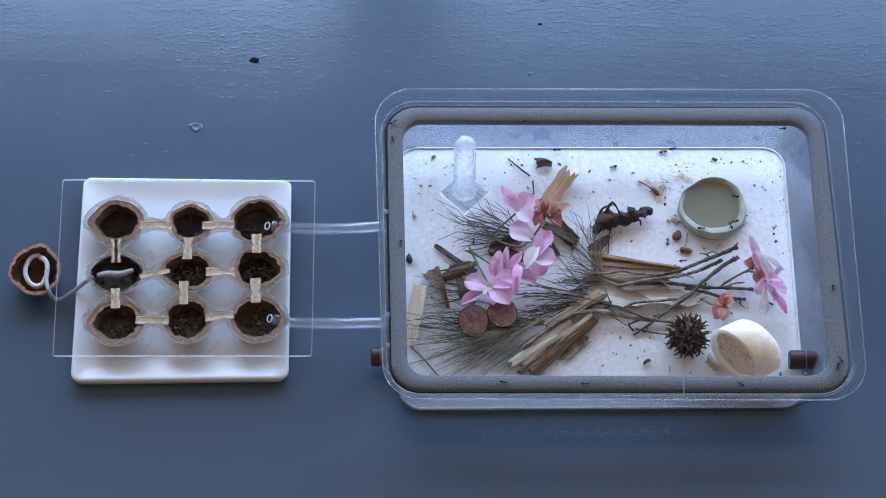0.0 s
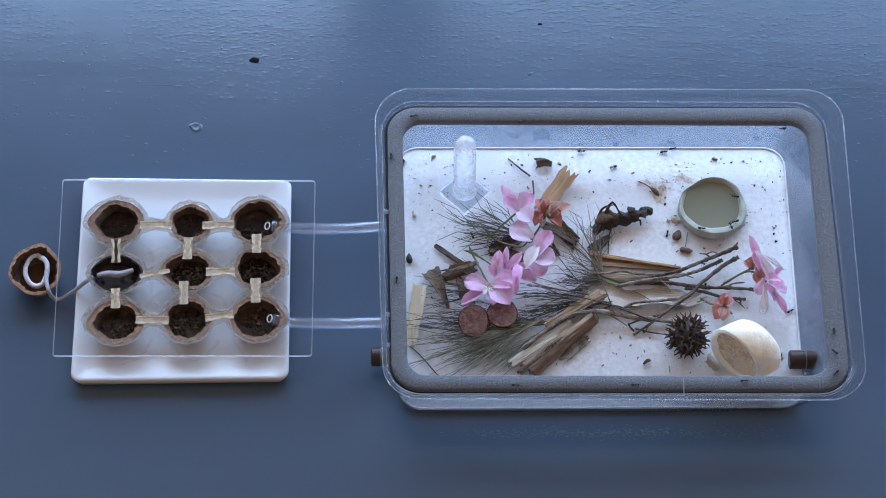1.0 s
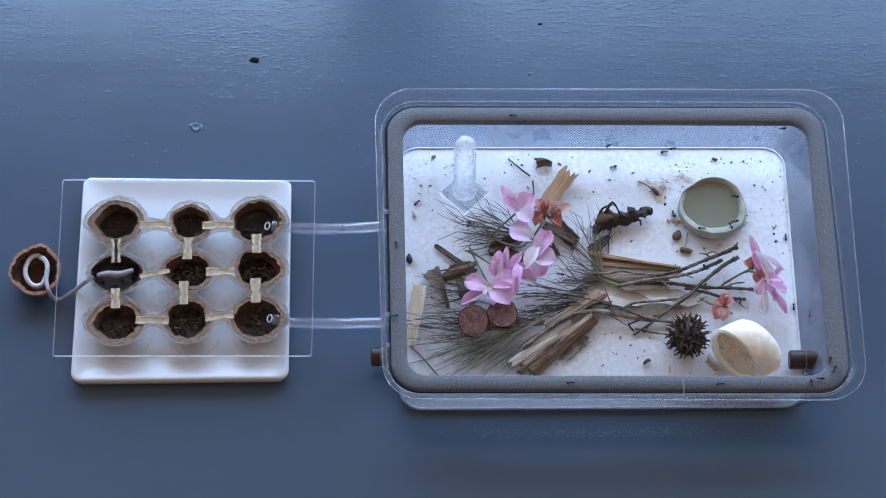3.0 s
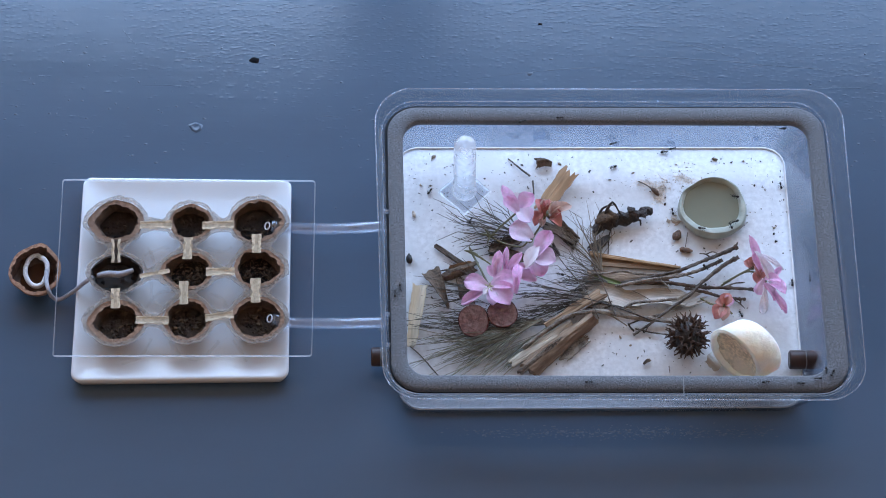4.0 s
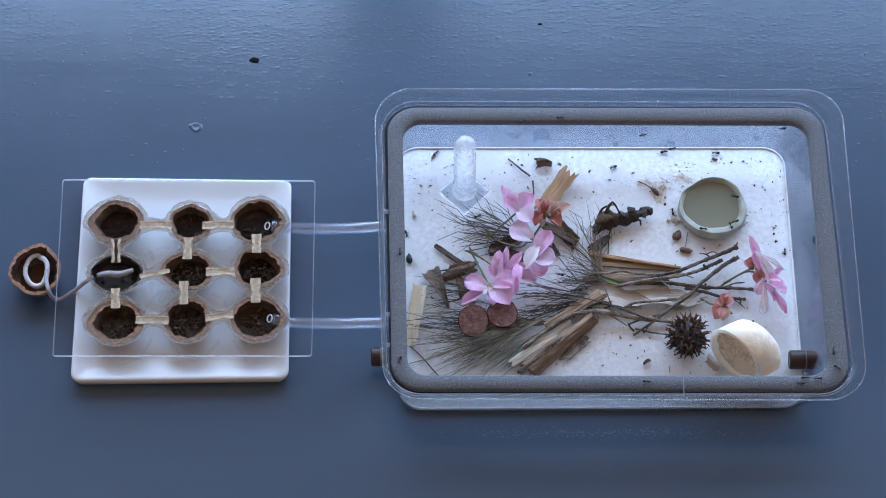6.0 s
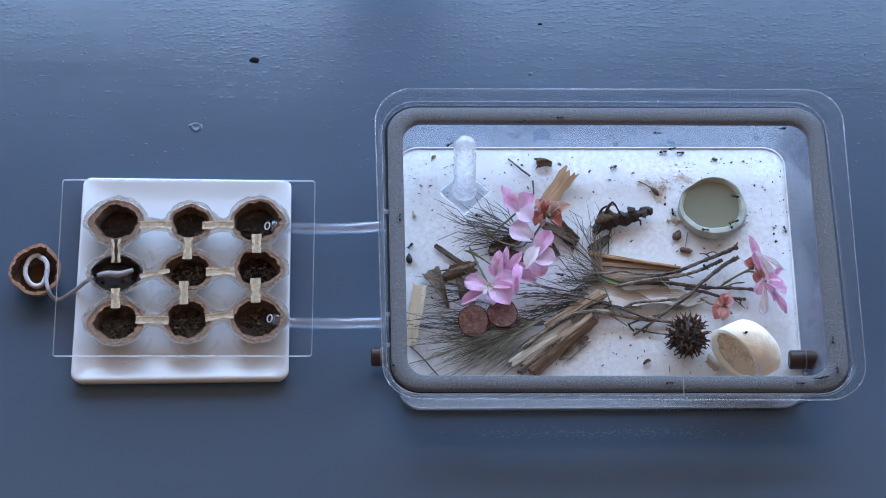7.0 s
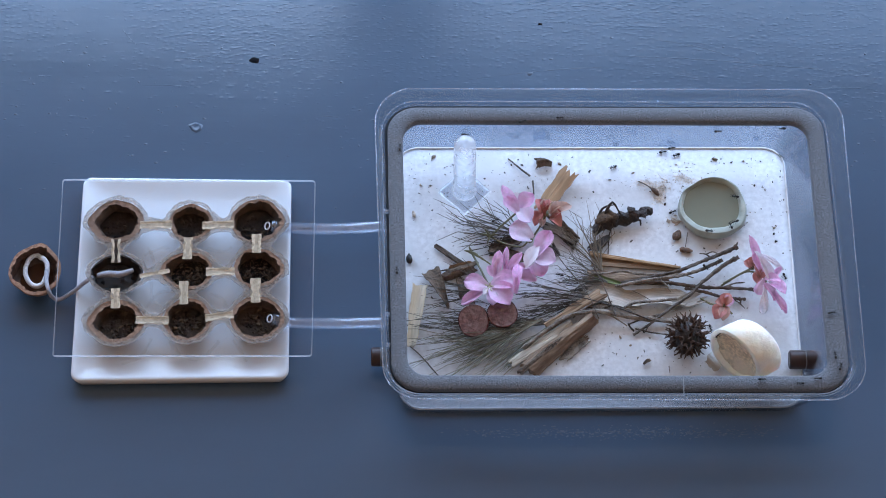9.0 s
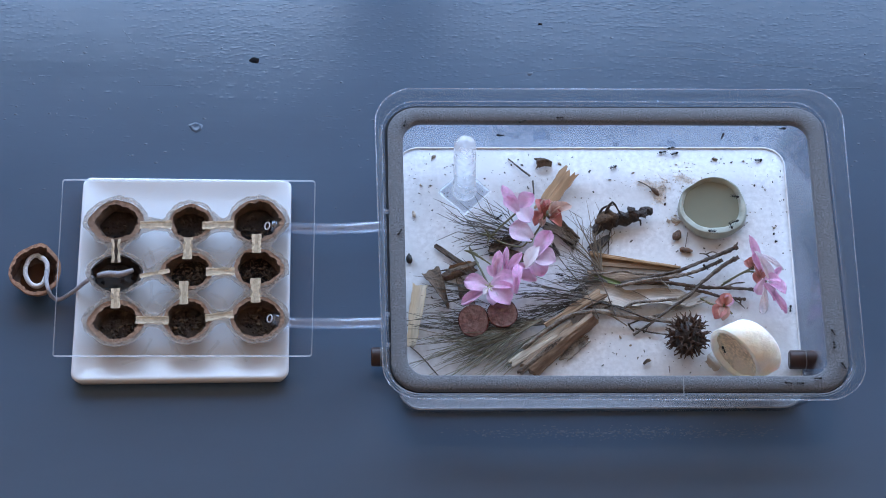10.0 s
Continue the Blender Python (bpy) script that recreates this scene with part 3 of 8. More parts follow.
    # brushed-on coating inside the back wall and the two end walls
    bm = loft([at_z(inset_ring(base, th + 0.0003), 0.0045), at_z(inset_ring(wall, 0.0003), SHELF_Z - 0.0032), at_z(inset_ring(wall, 0.0006), SHELF_Z - 0.0032), at_z(inset_ring(base, th + 0.0006), 0.0045)], closed=True)
    front = min(f.calc_center_median().y for f in bm.faces) * 0.70
    bmesh.ops.delete(bm, geom=[f for f in bm.faces if f.calc_center_median().y < front], context="FACES")
    part("wall_coating", bm, M_COAT, t, "hazy white brushed coating", smooth=False).visible_shadow = False
    # seam in the foam, and pale blocks added where the dark gap breaks
    part("foam_seam", box(*SEAM, 0.0005), M_SHEET_EDGE, t, "pale joint in the foam", smooth=False)
    for x, y in ((-0.0382, 0.0047), (-0.0367, -0.0729), (-0.0361, -0.0954)):
        part("clip", box(x - o.x - 0.0015, y - o.y - 0.0012, 0.0440, x - o.x + 0.0015, y - o.y + 0.0012, 0.0466, 0.0004), M_EDGE_HAZE, t, "pale block breaking the dark gap line", smooth=False)
    return t


tub()


# ---- things in the tub, first the large ones ----
def clay_bowl():
    b = thing("clay_bowl", (*(0.1863, 0.0267), FLOOR_Z), "small pale green clay bowl of cloudy liquid", "bowl")
    k = 0.000388
    R = 61 * k
    body = lathe([(0, 0), (R * 0.80, 0), (R * 0.93, 0.002), (R, 0.006), (R * 0.985, 0.0092), (R * 0.94, 0.0106), (R * 0.87, 0.0103), (R * 0.81, 0.0086), (R * 0.76, 0.0040), (0, 0.0035)], 64, 0.06, 2)
    for v in body.verts:
        if v.co.z > 0.004:
            v.co += noise.noise_vector(v.co * 95) * 0.0015
        if v.co.z > 0.003 and math.hypot(v.co.x, v.co.y) < R * 0.89:      # the hollow sits off centre
            v.co += Vector((-0.0008, 0.0016, 0))
    part("bowl_body", body, M_CELADON, b)
    liquid = lathe([(0, 0.0072), (R * 0.5, 0.0074), (R * 0.83, 0.0076)], 64, 0.06, 2)
    bmesh.ops.translate(liquid, verts=liquid.verts, vec=(-0.0008, 0.0016, 0))
    part("liquid", liquid, M_SYRUP, b, "cloudy pale green liquid")


clay_bowl()


# ---- more materials ----
M_CHIP = material("pale_split_wood", (0.30, 0.215, 0.145), 0.8, 0.2, 420, stretch=(0.22, 1, 1), bump=0.0011, bump_scale=700, color2=(0.17, 0.105, 0.065), mottle=(0.13, 0.075, 0.045), mottle_scale=120)
M_PALECHIP = material("pale_cream_wood", (0.47, 0.41, 0.33), 0.75, 0.14, 500, stretch=(0.14, 1, 1), bump=0.0006, mottle=(0.37, 0.30, 0.22), mottle_scale=130)
M_CREAMSTICK = material("fresh_cream_wood", (0.62, 0.53, 0.40), 0.65, 0.10, 500, stretch=(0.10, 1, 1), bump=0.0005, mottle=(0.52, 0.42, 0.29), mottle_scale=120)
M_BARK = material("brown_bark", (0.105, 0.072, 0.050), 0.85, 0.4, 600, bump=0.0016, bump_scale=520, color2=(0.038, 0.026, 0.019), mottle=(0.17, 0.125, 0.09), mottle_scale=160)
M_TWIG = material("grey_brown_twig", (0.072, 0.057, 0.046), 0.8, 0.4, 900, bump=0.0010, bump_scale=1000, color2=(0.036, 0.027, 0.021), mottle=(0.165, 0.138, 0.117), mottle_scale=260)
M_TWIG_DARK = material("dark_brown_twig", (0.078, 0.060, 0.050), 0.8, 0.35, 700, bump=0.0008, bump_scale=900, color2=(0.045, 0.032, 0.025), mottle=(0.17, 0.135, 0.11), mottle_scale=170)
M_TWIG_PALE = material("pale_weathered_twig", (0.19, 0.155, 0.125), 0.8, 0.3, 900, bump=0.0011, bump_scale=1000, color2=(0.07, 0.053, 0.040), mottle=(0.33, 0.285, 0.235), mottle_scale=150)
M_CHIP_TAN = material("fresh_tan_wood", (0.52, 0.355, 0.21), 0.7, 0.16, 900, stretch=(0.06, 1, 1), bump=0.0005, bump_scale=900, color2=(0.36, 0.23, 0.13), mottle=(0.40, 0.26, 0.145), mottle_scale=160)
M_STRIP = material("weathered_tan_wood", (0.34, 0.23, 0.14), 0.75, 0.2, 700, stretch=(0.08, 1, 1), bump=0.0006, bump_scale=800, color2=(0.19, 0.12, 0.07), mottle=(0.17, 0.105, 0.062), mottle_scale=90)
M_STRIP_DARK = material("dark_weathered_wood", (0.21, 0.135, 0.082), 0.75, 0.2, 700, stretch=(0.08, 1, 1), bump=0.0006, bump_scale=800, color2=(0.12, 0.072, 0.042), mottle=(0.30, 0.205, 0.13), mottle_scale=70)
M_SHELL_RED = material("orange_brown_shell", (0.34, 0.19, 0.115), 0.7, 0.25, 380, bump=0.0012, bump_scale=480, color2=(0.17, 0.085, 0.05))
M_LINING_RED = material("red_brown_shell_lining", (0.075, 0.038, 0.024), 0.55, 0.35, 380, bump=0.0008, bump_scale=480, color2=(0.05, 0.022, 0.015))
M_TEA = material("dark_red_brown_water", (0.045, 0.018, 0.010), 0.08, 0.1, 40)
M_NEEDLE = material("dry_needle", (0.082, 0.074, 0.062), 0.6, 0.35, 60, color2=(0.030, 0.026, 0.022), mottle=(0.15, 0.135, 0.11), mottle_scale=30)
M_NEEDLE_GREEN = material("green_grey_needle", (0.20, 0.20, 0.155), 0.7, 0.3, 60, color2=(0.11, 0.108, 0.08), mottle=(0.28, 0.26, 0.20), mottle_scale=30)
M_STRAW = material("straw_needle", (0.19, 0.145, 0.095), 0.7, 0.3, 60, color2=(0.12, 0.09, 0.06), mottle=(0.11, 0.085, 0.06), mottle_scale=60)
def petal_paint(name, heart, edge, reach, sub=0.25):
    """Petal skin: pale at the flower's heart, deeper towards the tip, with fine lengthwise veins."""
    m = material(name, edge, 0.5, 0.07, 420, bump=0.0003, bump_scale=900, mottle=tuple(0.5 * (a + b) for a, b in zip(heart, edge)), mottle_scale=140, sub=sub)
    n, l = m.node_tree.nodes, m.node_tree.links
    p = n["Principled BSDF"]
    co, far, rng, mix = n.new("ShaderNodeTexCoord"), n.new("ShaderNodeVectorMath"), n.new("ShaderNodeMapRange"), n.new("ShaderNodeMix")
    far.operation = "LENGTH"
    l.new(co.outputs["Object"], far.inputs[0])
    l.new(far.outputs["Value"], rng.inputs[0])
    rng.inputs[1].default_value, rng.inputs[2].default_value = 0.001, reach
    mix.data_type = "RGBA"
    mix.inputs[6].default_value = (*heart, 1)
    l.new(rng.outputs[0], mix.inputs[0])
    l.new(p.inputs["Base Color"].links[0].from_socket, mix.inputs[7])
    l.new(mix.outputs[2], p.inputs["Base Color"])
    # thin tissue lets light through from behind
    lit, both = n.new("ShaderNodeBsdfTranslucent"), n.new("ShaderNodeMixShader")
    l.new(mix.outputs[2], lit.inputs[0])
    both.inputs[0].default_value = 0.42
    l.new(p.outputs[0], both.inputs[1])
    l.new(lit.outputs[0], both.inputs[2])
    l.new(both.outputs[0], n["Material Output"].inputs[0])
    return m


M_PETAL = petal_paint("pink_petal", (0.94, 0.80, 0.91), (0.92, 0.57, 0.82), 0.013, 0.3)
M_PETAL_PALE = petal_paint("pale_lilac_petal", (0.92, 0.82, 0.91), (0.88, 0.66, 0.85), 0.016)
M_PETAL_HOT = petal_paint("bright_pink_petal", (0.99, 0.80, 0.90), (0.98, 0.60, 0.83), 0.014, 0.35)
M_PETAL_LIGHT = petal_paint("pale_rose_petal", (0.99, 0.95, 0.97), (0.99, 0.90, 0.95), 0.020, 0.35)
M_PETAL_DRY = petal_paint("salmon_wilted_petal", (0.66, 0.36, 0.27), (0.78, 0.36, 0.34), 0.010, 0.15)
M_PETAL_CREAM = petal_paint("cream_wilted_petal", (0.70, 0.42, 0.34), (0.84, 0.66, 0.58), 0.012, 0.25)
M_STAMEN = material("cream_stamen", (0.72, 0.66, 0.48), 0.6, 0.1, 300)
M_STALK = material("green_stalk", (0.19, 0.185, 0.10), 0.5, 0.2, 60)
M_GRAPESKIN = material("dark_grape_skin", (0.10, 0.022, 0.024), 0.25, 0.3, 40)
M_GRAPE = material("red_grape_flesh", (0.165, 0.078, 0.070), 0.10, 0.3, 420, bump=0.0009, bump_scale=420, color2=(0.10, 0.042, 0.042), mottle=(0.175, 0.092, 0.084), mottle_scale=170, sub=0.5, coat=0.4)
M_VEIN = material("pale_grape_vein", (0.22, 0.13, 0.115), 0.2, 0.2, 300, sub=0.3)
M_GUM = material("dark_brown_seed_ball", (0.088, 0.050, 0.034), 0.75, 0.35, 600, bump=0.0004, color2=(0.036, 0.020, 0.014))
M_CREAM = material("cream_cut_cane", (0.90, 0.83, 0.72), 0.6, 0.05, 160, bump=0.0006, bump_scale=240, mottle=(0.88, 0.74, 0.56), mottle_scale=70, sub=0.6)
M_PITH = material("tan_pith", (0.86, 0.69, 0.49), 0.85, 0.14, 420, bump=0.0005, mottle=(0.88, 0.76, 0.61), mottle_scale=45, sub=0.3)
for flesh in (M_CREAM, M_PITH):
    flesh.node_tree.nodes["Principled BSDF"].inputs["Subsurface Weight"].default_value = 0.9
    flesh.node_tree.nodes["Principled BSDF"].inputs["Subsurface Scale"].default_value = 2.6
M_PLUG = material("dark_brown_plug", (0.046, 0.020, 0.017), 0.4, 0.2, 60, mottle=(0.025, 0.015, 0.013))
M_INSECT = material("dry_dark_carcass", (0.034, 0.022, 0.017), 0.5, 0.4, 500, bump=0.0010, bump_scale=600, color2=(0.018, 0.012, 0.01))
M_SEED = material("brown_seed", (0.17, 0.10, 0.065), 0.6, 0.35, 600, bump=0.0005, per_object=0.25)
M_HUSK = material("pale_dry_husk", (0.66, 0.64, 0.60), 0.5, 0.14, 500, stretch=(0.12, 1, 1), bump=0.0008, mottle=(0.38, 0.32, 0.255), mottle_scale=130)
M_LEAFGREEN = material("green_blade", (0.13, 0.16, 0.05), 0.5, 0.2, 60, stretch=(0.4, 4, 4))
M_CRUMB = material("dark_crumbs", (0.035, 0.028, 0.022), 0.8, 0.4, 300)
M_CRUMB_TAN = material("tan_crumbs", (0.62, 0.535, 0.45), 0.85, 0.25, 300)
M_BIT = material("tan_husk_bit", (0.36, 0.28, 0.20), 0.8, 0.3, 500, bump=0.0004)
M_DUST = material("pale_wood_dust", (0.84, 0.75, 0.66), 0.9, 0.2, 300)
M_ANT = material("glossy_black_ant", (0.010, 0.009, 0.009), 0.3, 0.2, 200)
M_BROOD = material("pale_brood", (0.075, 0.054, 0.036), 0.8, 0.3, 300, spec=0.15)
M_FEEDER = clear("feeder_tube_plastic", (0.985, 0.99, 1.0), 0.05, 0.30, (0.95, 0.96, 0.98), ior=1.9, scale=120)
M_WATER = clear("feeder_water", (0.99, 0.995, 1.0), 0.03, 0.10, (0.93, 0.95, 0.98), ior=1.6, scale=200)
# white haze puts the glints of the feeder's edges into the colour
M_FEEDER_GLINT = clear("feeder_edge_glint", (1.0, 1.0, 1.0), 0.1, 0.55, (0.97, 0.98, 1.0), ior=1.6)
M_PLATE = clear("feeder_base_acrylic", (0.93, 0.95, 0.98), 0.06, 0.06, (0.9, 0.95, 1.0), ior=1.6)
M_DENT = material("dark_paint_chip", (0.006, 0.006, 0.008), 0.8, 0.2, 90, spec=0.1)
M_WALL_SPOT = clear("grey_wall_spot", (0.95, 0.96, 0.98), 0.3, 0.40, (0.22, 0.27, 0.36), ior=1.1, scale=300)
M_SPECK = material("pale_paint_nib", (0.078, 0.108, 0.15), 0.2, 0.1, 90)
M_DULL_FLECK = material("dull_pale_paint", (0.095, 0.122, 0.158), 0.6, 0.2, 500)


# ---- nest details ----
def reed(p0, p1, w, parent, open_slot=False, z=-0.0006):
    """A half-round split reed from p0 to p1, hollow side up."""
    a, b = Vector(p0), Vector(p1)
    t = (b - a).normalized()
    s = Vector((-t.y, t.x))
    rings = []
    for k in range(7):
        q = a.lerp(b, k / 6)
        jit = 1 + 0.08 * math.sin(k * 2.1 + a.x * 900)
        ring = []
        for rad, order in ((w * jit, range(9)), (w * jit * 0.66, range(8, -1, -1))):
            for i in order:
                an = math.pi * i / 8
                ring.append((*(q + s * (math.cos(an) * rad)), z - math.sin(an) * rad * 0.24))
        rings.append(ring)
    channel = part("reed_channel", loft(rings, cap_start=True, cap_end=True), M_REED, parent, "pale split reed channel", smooth=False)
    # a darker bed strip puts the shade of the channel into colour
    bed = []
    for k in range(7):
        q = a.lerp(b, k / 6)
        half = w * (0.46 + 0.10 * noise.noise(Vector((k * 0.9, a.x * 700, a.y * 700))))
        bed.append([(*(q + s * half), z - 0.0004), (*(q - s * half), z - 0.0004), (*(q - s * half), z - 0.0008), (*(q + s * half), z - 0.0008)])
    part("channel_bed", loft(bed, cap_start=True, cap_end=True), M_SOIL_BROWN if open_slot else M_REED_SHADE, channel, "dark brown bed in the open slot" if open_slot else "tan channel floor, the channel's shade in its colour", smooth=False)


def nest_details():
    s = bpy.data.objects["walnut_nest"]
    o = Vector(s.location[:2])
    k = 0.0031
    for i, (a, b, w) in enumerate(REEDS):
        reed(Vector(a) - o, Vector(b) - o, k * w, s, open_slot=i == 6)
    rnd = random.Random(8)
    shells = [c for c in s.children if c.name.startswith("walnut_shell")]
    for i, sh in enumerate(shells):
        bm = bmesh.new()
        for _ in range((3, 12, 16, 0, 34, 20, 10, 14, 14)[i]):
            a, q = rnd.uniform(0, 6.28), math.sqrt(rnd.random()) * 0.0105
            m = pose(q * math.cos(a), q * math.sin(a) * 0.85, -0.0068, rnd.uniform(-40, 40), rnd.uniform(-40, 40), rnd.uniform(0, 360))
            g = rnd.uniform(0.0008, 0.0014)
            bmesh.ops.create_icosphere(bm, subdivisions=1, radius=1, matrix=m @ Matrix.Diagonal((g * 1.7, g * 0.8, g * 0.8, 1)))
        if bm.verts:
            tagged(part("brood", bm, M_BROOD, sh, "pale grains of brood on the soil"), kind="stuff")
        else:
            bm.free()
        bm = bmesh.new()
        for _ in range(12 if i == 3 else 46):
            a, q = rnd.uniform(0, 6.28), math.sqrt(rnd.random()) * 0.0112
            bmesh.ops.create_icosphere(bm, subdivisions=1, radius=rnd.uniform(0.0006, 0.0017), matrix=Matrix.Translation((q * math.cos(a), q * math.sin(a) * 0.85, -0.0078)))
        tagged(part("soil_crumbs", shake(bm, 0.0005, 500, i), M_WETDARK if i == 3 else M_SOIL, sh, "dark soil crumbs"), kind="stuff")
    # white wick lying in the wet shell, tube mouths in two shells
    pts = curve_points([(-0.2346, -0.0304, 0.019), (-0.2276, -0.0296, 0.02), (-0.2192, -0.03, 0.02), (-0.2101, -0.0266, 0.02)], 16)
    off = Vector(s.location)
    part("wick", tube_along([p - off for p in pts], [0.0014 + 0.0009 * math.sin(math.pi * i / 16) for i in range(17)], 10, rough=0.1), M_DAMPCOTTON, s, "damp white cotton wick")
    for c in ((-0.1202, 0.0071, 0.0205), (-0.1166, -0.0636, 0.0205)):
        ring = [Vector(c) - off + Vector((0.0017 * math.sin(a), 0.0027 * math.cos(a), 0.0010 * math.sin(a))) for a in [i * 2 * math.pi / 20 for i in range(21)]]
        part("tube_mouth", tube_along(ring, 0.00045, 6), M_COTTON, s, "bright ring of the tube mouth")


nest_details()


def reservoir_walnut():
    w = thing("walnut_reservoir", (*(-0.277, -0.0252), 0), "open brown walnut half holding a curled white wick", "walnut shell")
    cup, lining = walnut_cup(47 * 0.000388, 45 * 0.000388, 0.0165, 41, tip=0.12, rim=0.0024)
    c = part("shell", cup, M_SHELL_RED, w, "rough brown walnut half")
    c.matrix_local = pose(0, 0, 0.0172, 6, -4, 80)
    part("shell_lining", lining, M_LINING_RED, c, "dark reddish-brown inner wall")
    water = lathe([(0, 0.0068), (0.006, 0.0069), (0.0118, 0.0070)], 28, 0.1)
    part("water", water, M_TEA, w, "dark still water")
    o = Vector((*w.location[:2], 0))
    p = curve_points([(-0.2744, -0.0127, 0.01), (-0.2782, -0.0111, 0.012), (-0.2833, -0.0155, 0.012), (-0.2845, -0.0255, 0.012), (-0.2797, -0.0337, 0.012), (-0.2735, -0.0341, 0.012), (-0.27, -0.0273, 0.013), (-0.2701, -0.0183, 0.014), (-0.274, -0.0134, 0.013)], 40)
    part("wick_loop", tube_along([q - o for q in p], 0.00165, 10, rough=0.12), M_COTTON, w, "white cotton wick loop")
    p = curve_points([(-0.2698, -0.0195, 0.013), (-0.2694, -0.0316, 0.0155), (-0.2671, -0.0405, 0.017), (-0.2655, -0.0411, 0.008), (-0.261, -0.0408, 0.004), (-0.2514, -0.0373, 0.009), (-0.2427, -0.0356, 0.019), (-0.2371, -0.0318, 0.02)], 44)
    part("wick_tail", tube_along([q - o for q in p], [0.0014] * 45, 10, rough=0.08), M_DAMPCOTTON, w, "damp cotton wick running to the nest")


reservoir_walnut()


def link_tube(name, ctrl, label):
    t = thing(name, ctrl[0], label, "tube", group="tubes from nest to tub")
    o = Vector(t.location)
    pts = [q - o for q in curve_points(ctrl, 20)]
    R, r = 0.0040, 0.0029
    a = part("tube_wall", tube_along(pts, R, 20, cap=False), M_TUBE, t)
    b = part("tube_bore", tube_along(pts, r, 16, cap=False), M_TUBE, t, "clear inner bore")
    a.visible_shadow = b.visible_shadow = False


link_tube("link_tube", [(-0.1177, 0.009, 0.017), (-0.1023, 0.0083, 0.015), (-0.0714, 0.0084, 0.014), (-0.0326, 0.0105, 0.015)], "clear plastic tube with ants inside, nest to tub")
link_tube("link_tube", [(-0.115, -0.0619, 0.017), (-0.1006, -0.0634, 0.014), (-0.0702, -0.0637, 0.013), (-0.032, -0.063, 0.014)], "empty clear plastic tube from nest to tub")


# ---- tub details ----
def feeder():
    f = thing("tube_feeder", (*(0.0149, 0.0424), FLOOR_Z), "clear inverted tube feeder on a square acrylic base", "ant feeder")
    d = 0.0180
    plate = part("base_plate", loft([at_z(rounded_quad([(-d, 0), (0, -d), (d, 0), (0, d)], 0.001, 3), z) for z in (0, 0.003)], cap_start=True, cap_end=True), M_PLATE, f, "clear acrylic base", smooth=False)
    r0 = rounded_quad([(-d, 0), (0, -d), (d, 0), (0, d)], 0.001, 3)
    edge = part("plate_edge", loft([at_z(inset_ring(r0, -0.0001), 0.0001), at_z(inset_ring(r0, -0.0001), 0.0032), at_z(inset_ring(r0, 0.0004), 0.0032), at_z(inset_ring(r0, 0.0004), 0.0001)], closed=True), M_FEEDER_GLINT, f, "cut edge hazed pale for its glint", smooth=False)
    edge.visible_shadow = False
    R, H = 0.0077, 0.0655
    prof = [(R * 1.06, 0.0032), (R * 1.06, 0.006), (R, 0.0068), (R, H)] + [(R * math.cos(a), H + R * math.sin(a)) for a in [math.pi / 2 * k / 8 for k in range(1, 8)]] + [(0, H + R)]
    t = part("tube_wall", lathe(prof, 28), M_FEEDER, f, "clear round-ended tube")
    prof = [(0, 0.005), (R * 0.8, 0.005), (R * 0.8, H - 0.012), (R * 0.78, H - 0.0115), (0, H - 0.012)]
    w = part("syrup", lathe(prof, 24), M_WATER, f, "cloudy water column")
    ring = [(R * 1.04 + 0.0008 * math.cos(a), 0.0040 + 0.0008 * math.sin(a)) for a in [k * math.pi / 4 for k in range(9)]]
    part("tube_collar", lathe(ring, 32), M_FEEDER_GLINT, f, "foot ring of the tube, hazed white for its glint")
    for q in (plate, t, w):
        q.visible_shadow = False


feeder()


def plug(name, at, length, label):
    p = thing(name, at, label, "plug", group="plugs in the tub wall")
    r = 0.0064
    bm = lathe([(0, 0), (r * 0.86, 0), (r, 0.0008), (r, length * 0.5), (r * 0.93, length * 0.5 + 0.0003), (r * 0.93, length * 0.5 + 0.0008), (r, length * 0.5 + 0.0011), (r, length - 0.0008), (r * 0.86, length), (0, length)], 56)
    bmesh.ops.rotate(bm, cent=(0, 0, 0), matrix=Matrix.Rotation(radians(90), 3, "Y"), verts=bm.verts)
    part("plug_body", bm, M_PLUG, p, smooth=False)
    band = [[(length * 0.5 + 0.0005 + dx, r * k * math.cos(a), r * k * math.sin(a)) for a in [i * math.pi / 14 for i in range(28)]] for dx, k in ((-0.0003, 0.94), (-0.0002, 1.01), (0.0002, 1.01), (0.0003, 0.94))]
    part("plug_band", loft(band, closed=True), M_SHEET_EDGE, p, "thin pale seam round the plug")


plug("plug", (0.2321, -0.0898, 0.011), 0.0215, "dark brown round plug through the tub wall")
plug("plug", (-0.0482, -0.0882, 0.012), 0.012, "dark brown round plug in the tub's end wall")


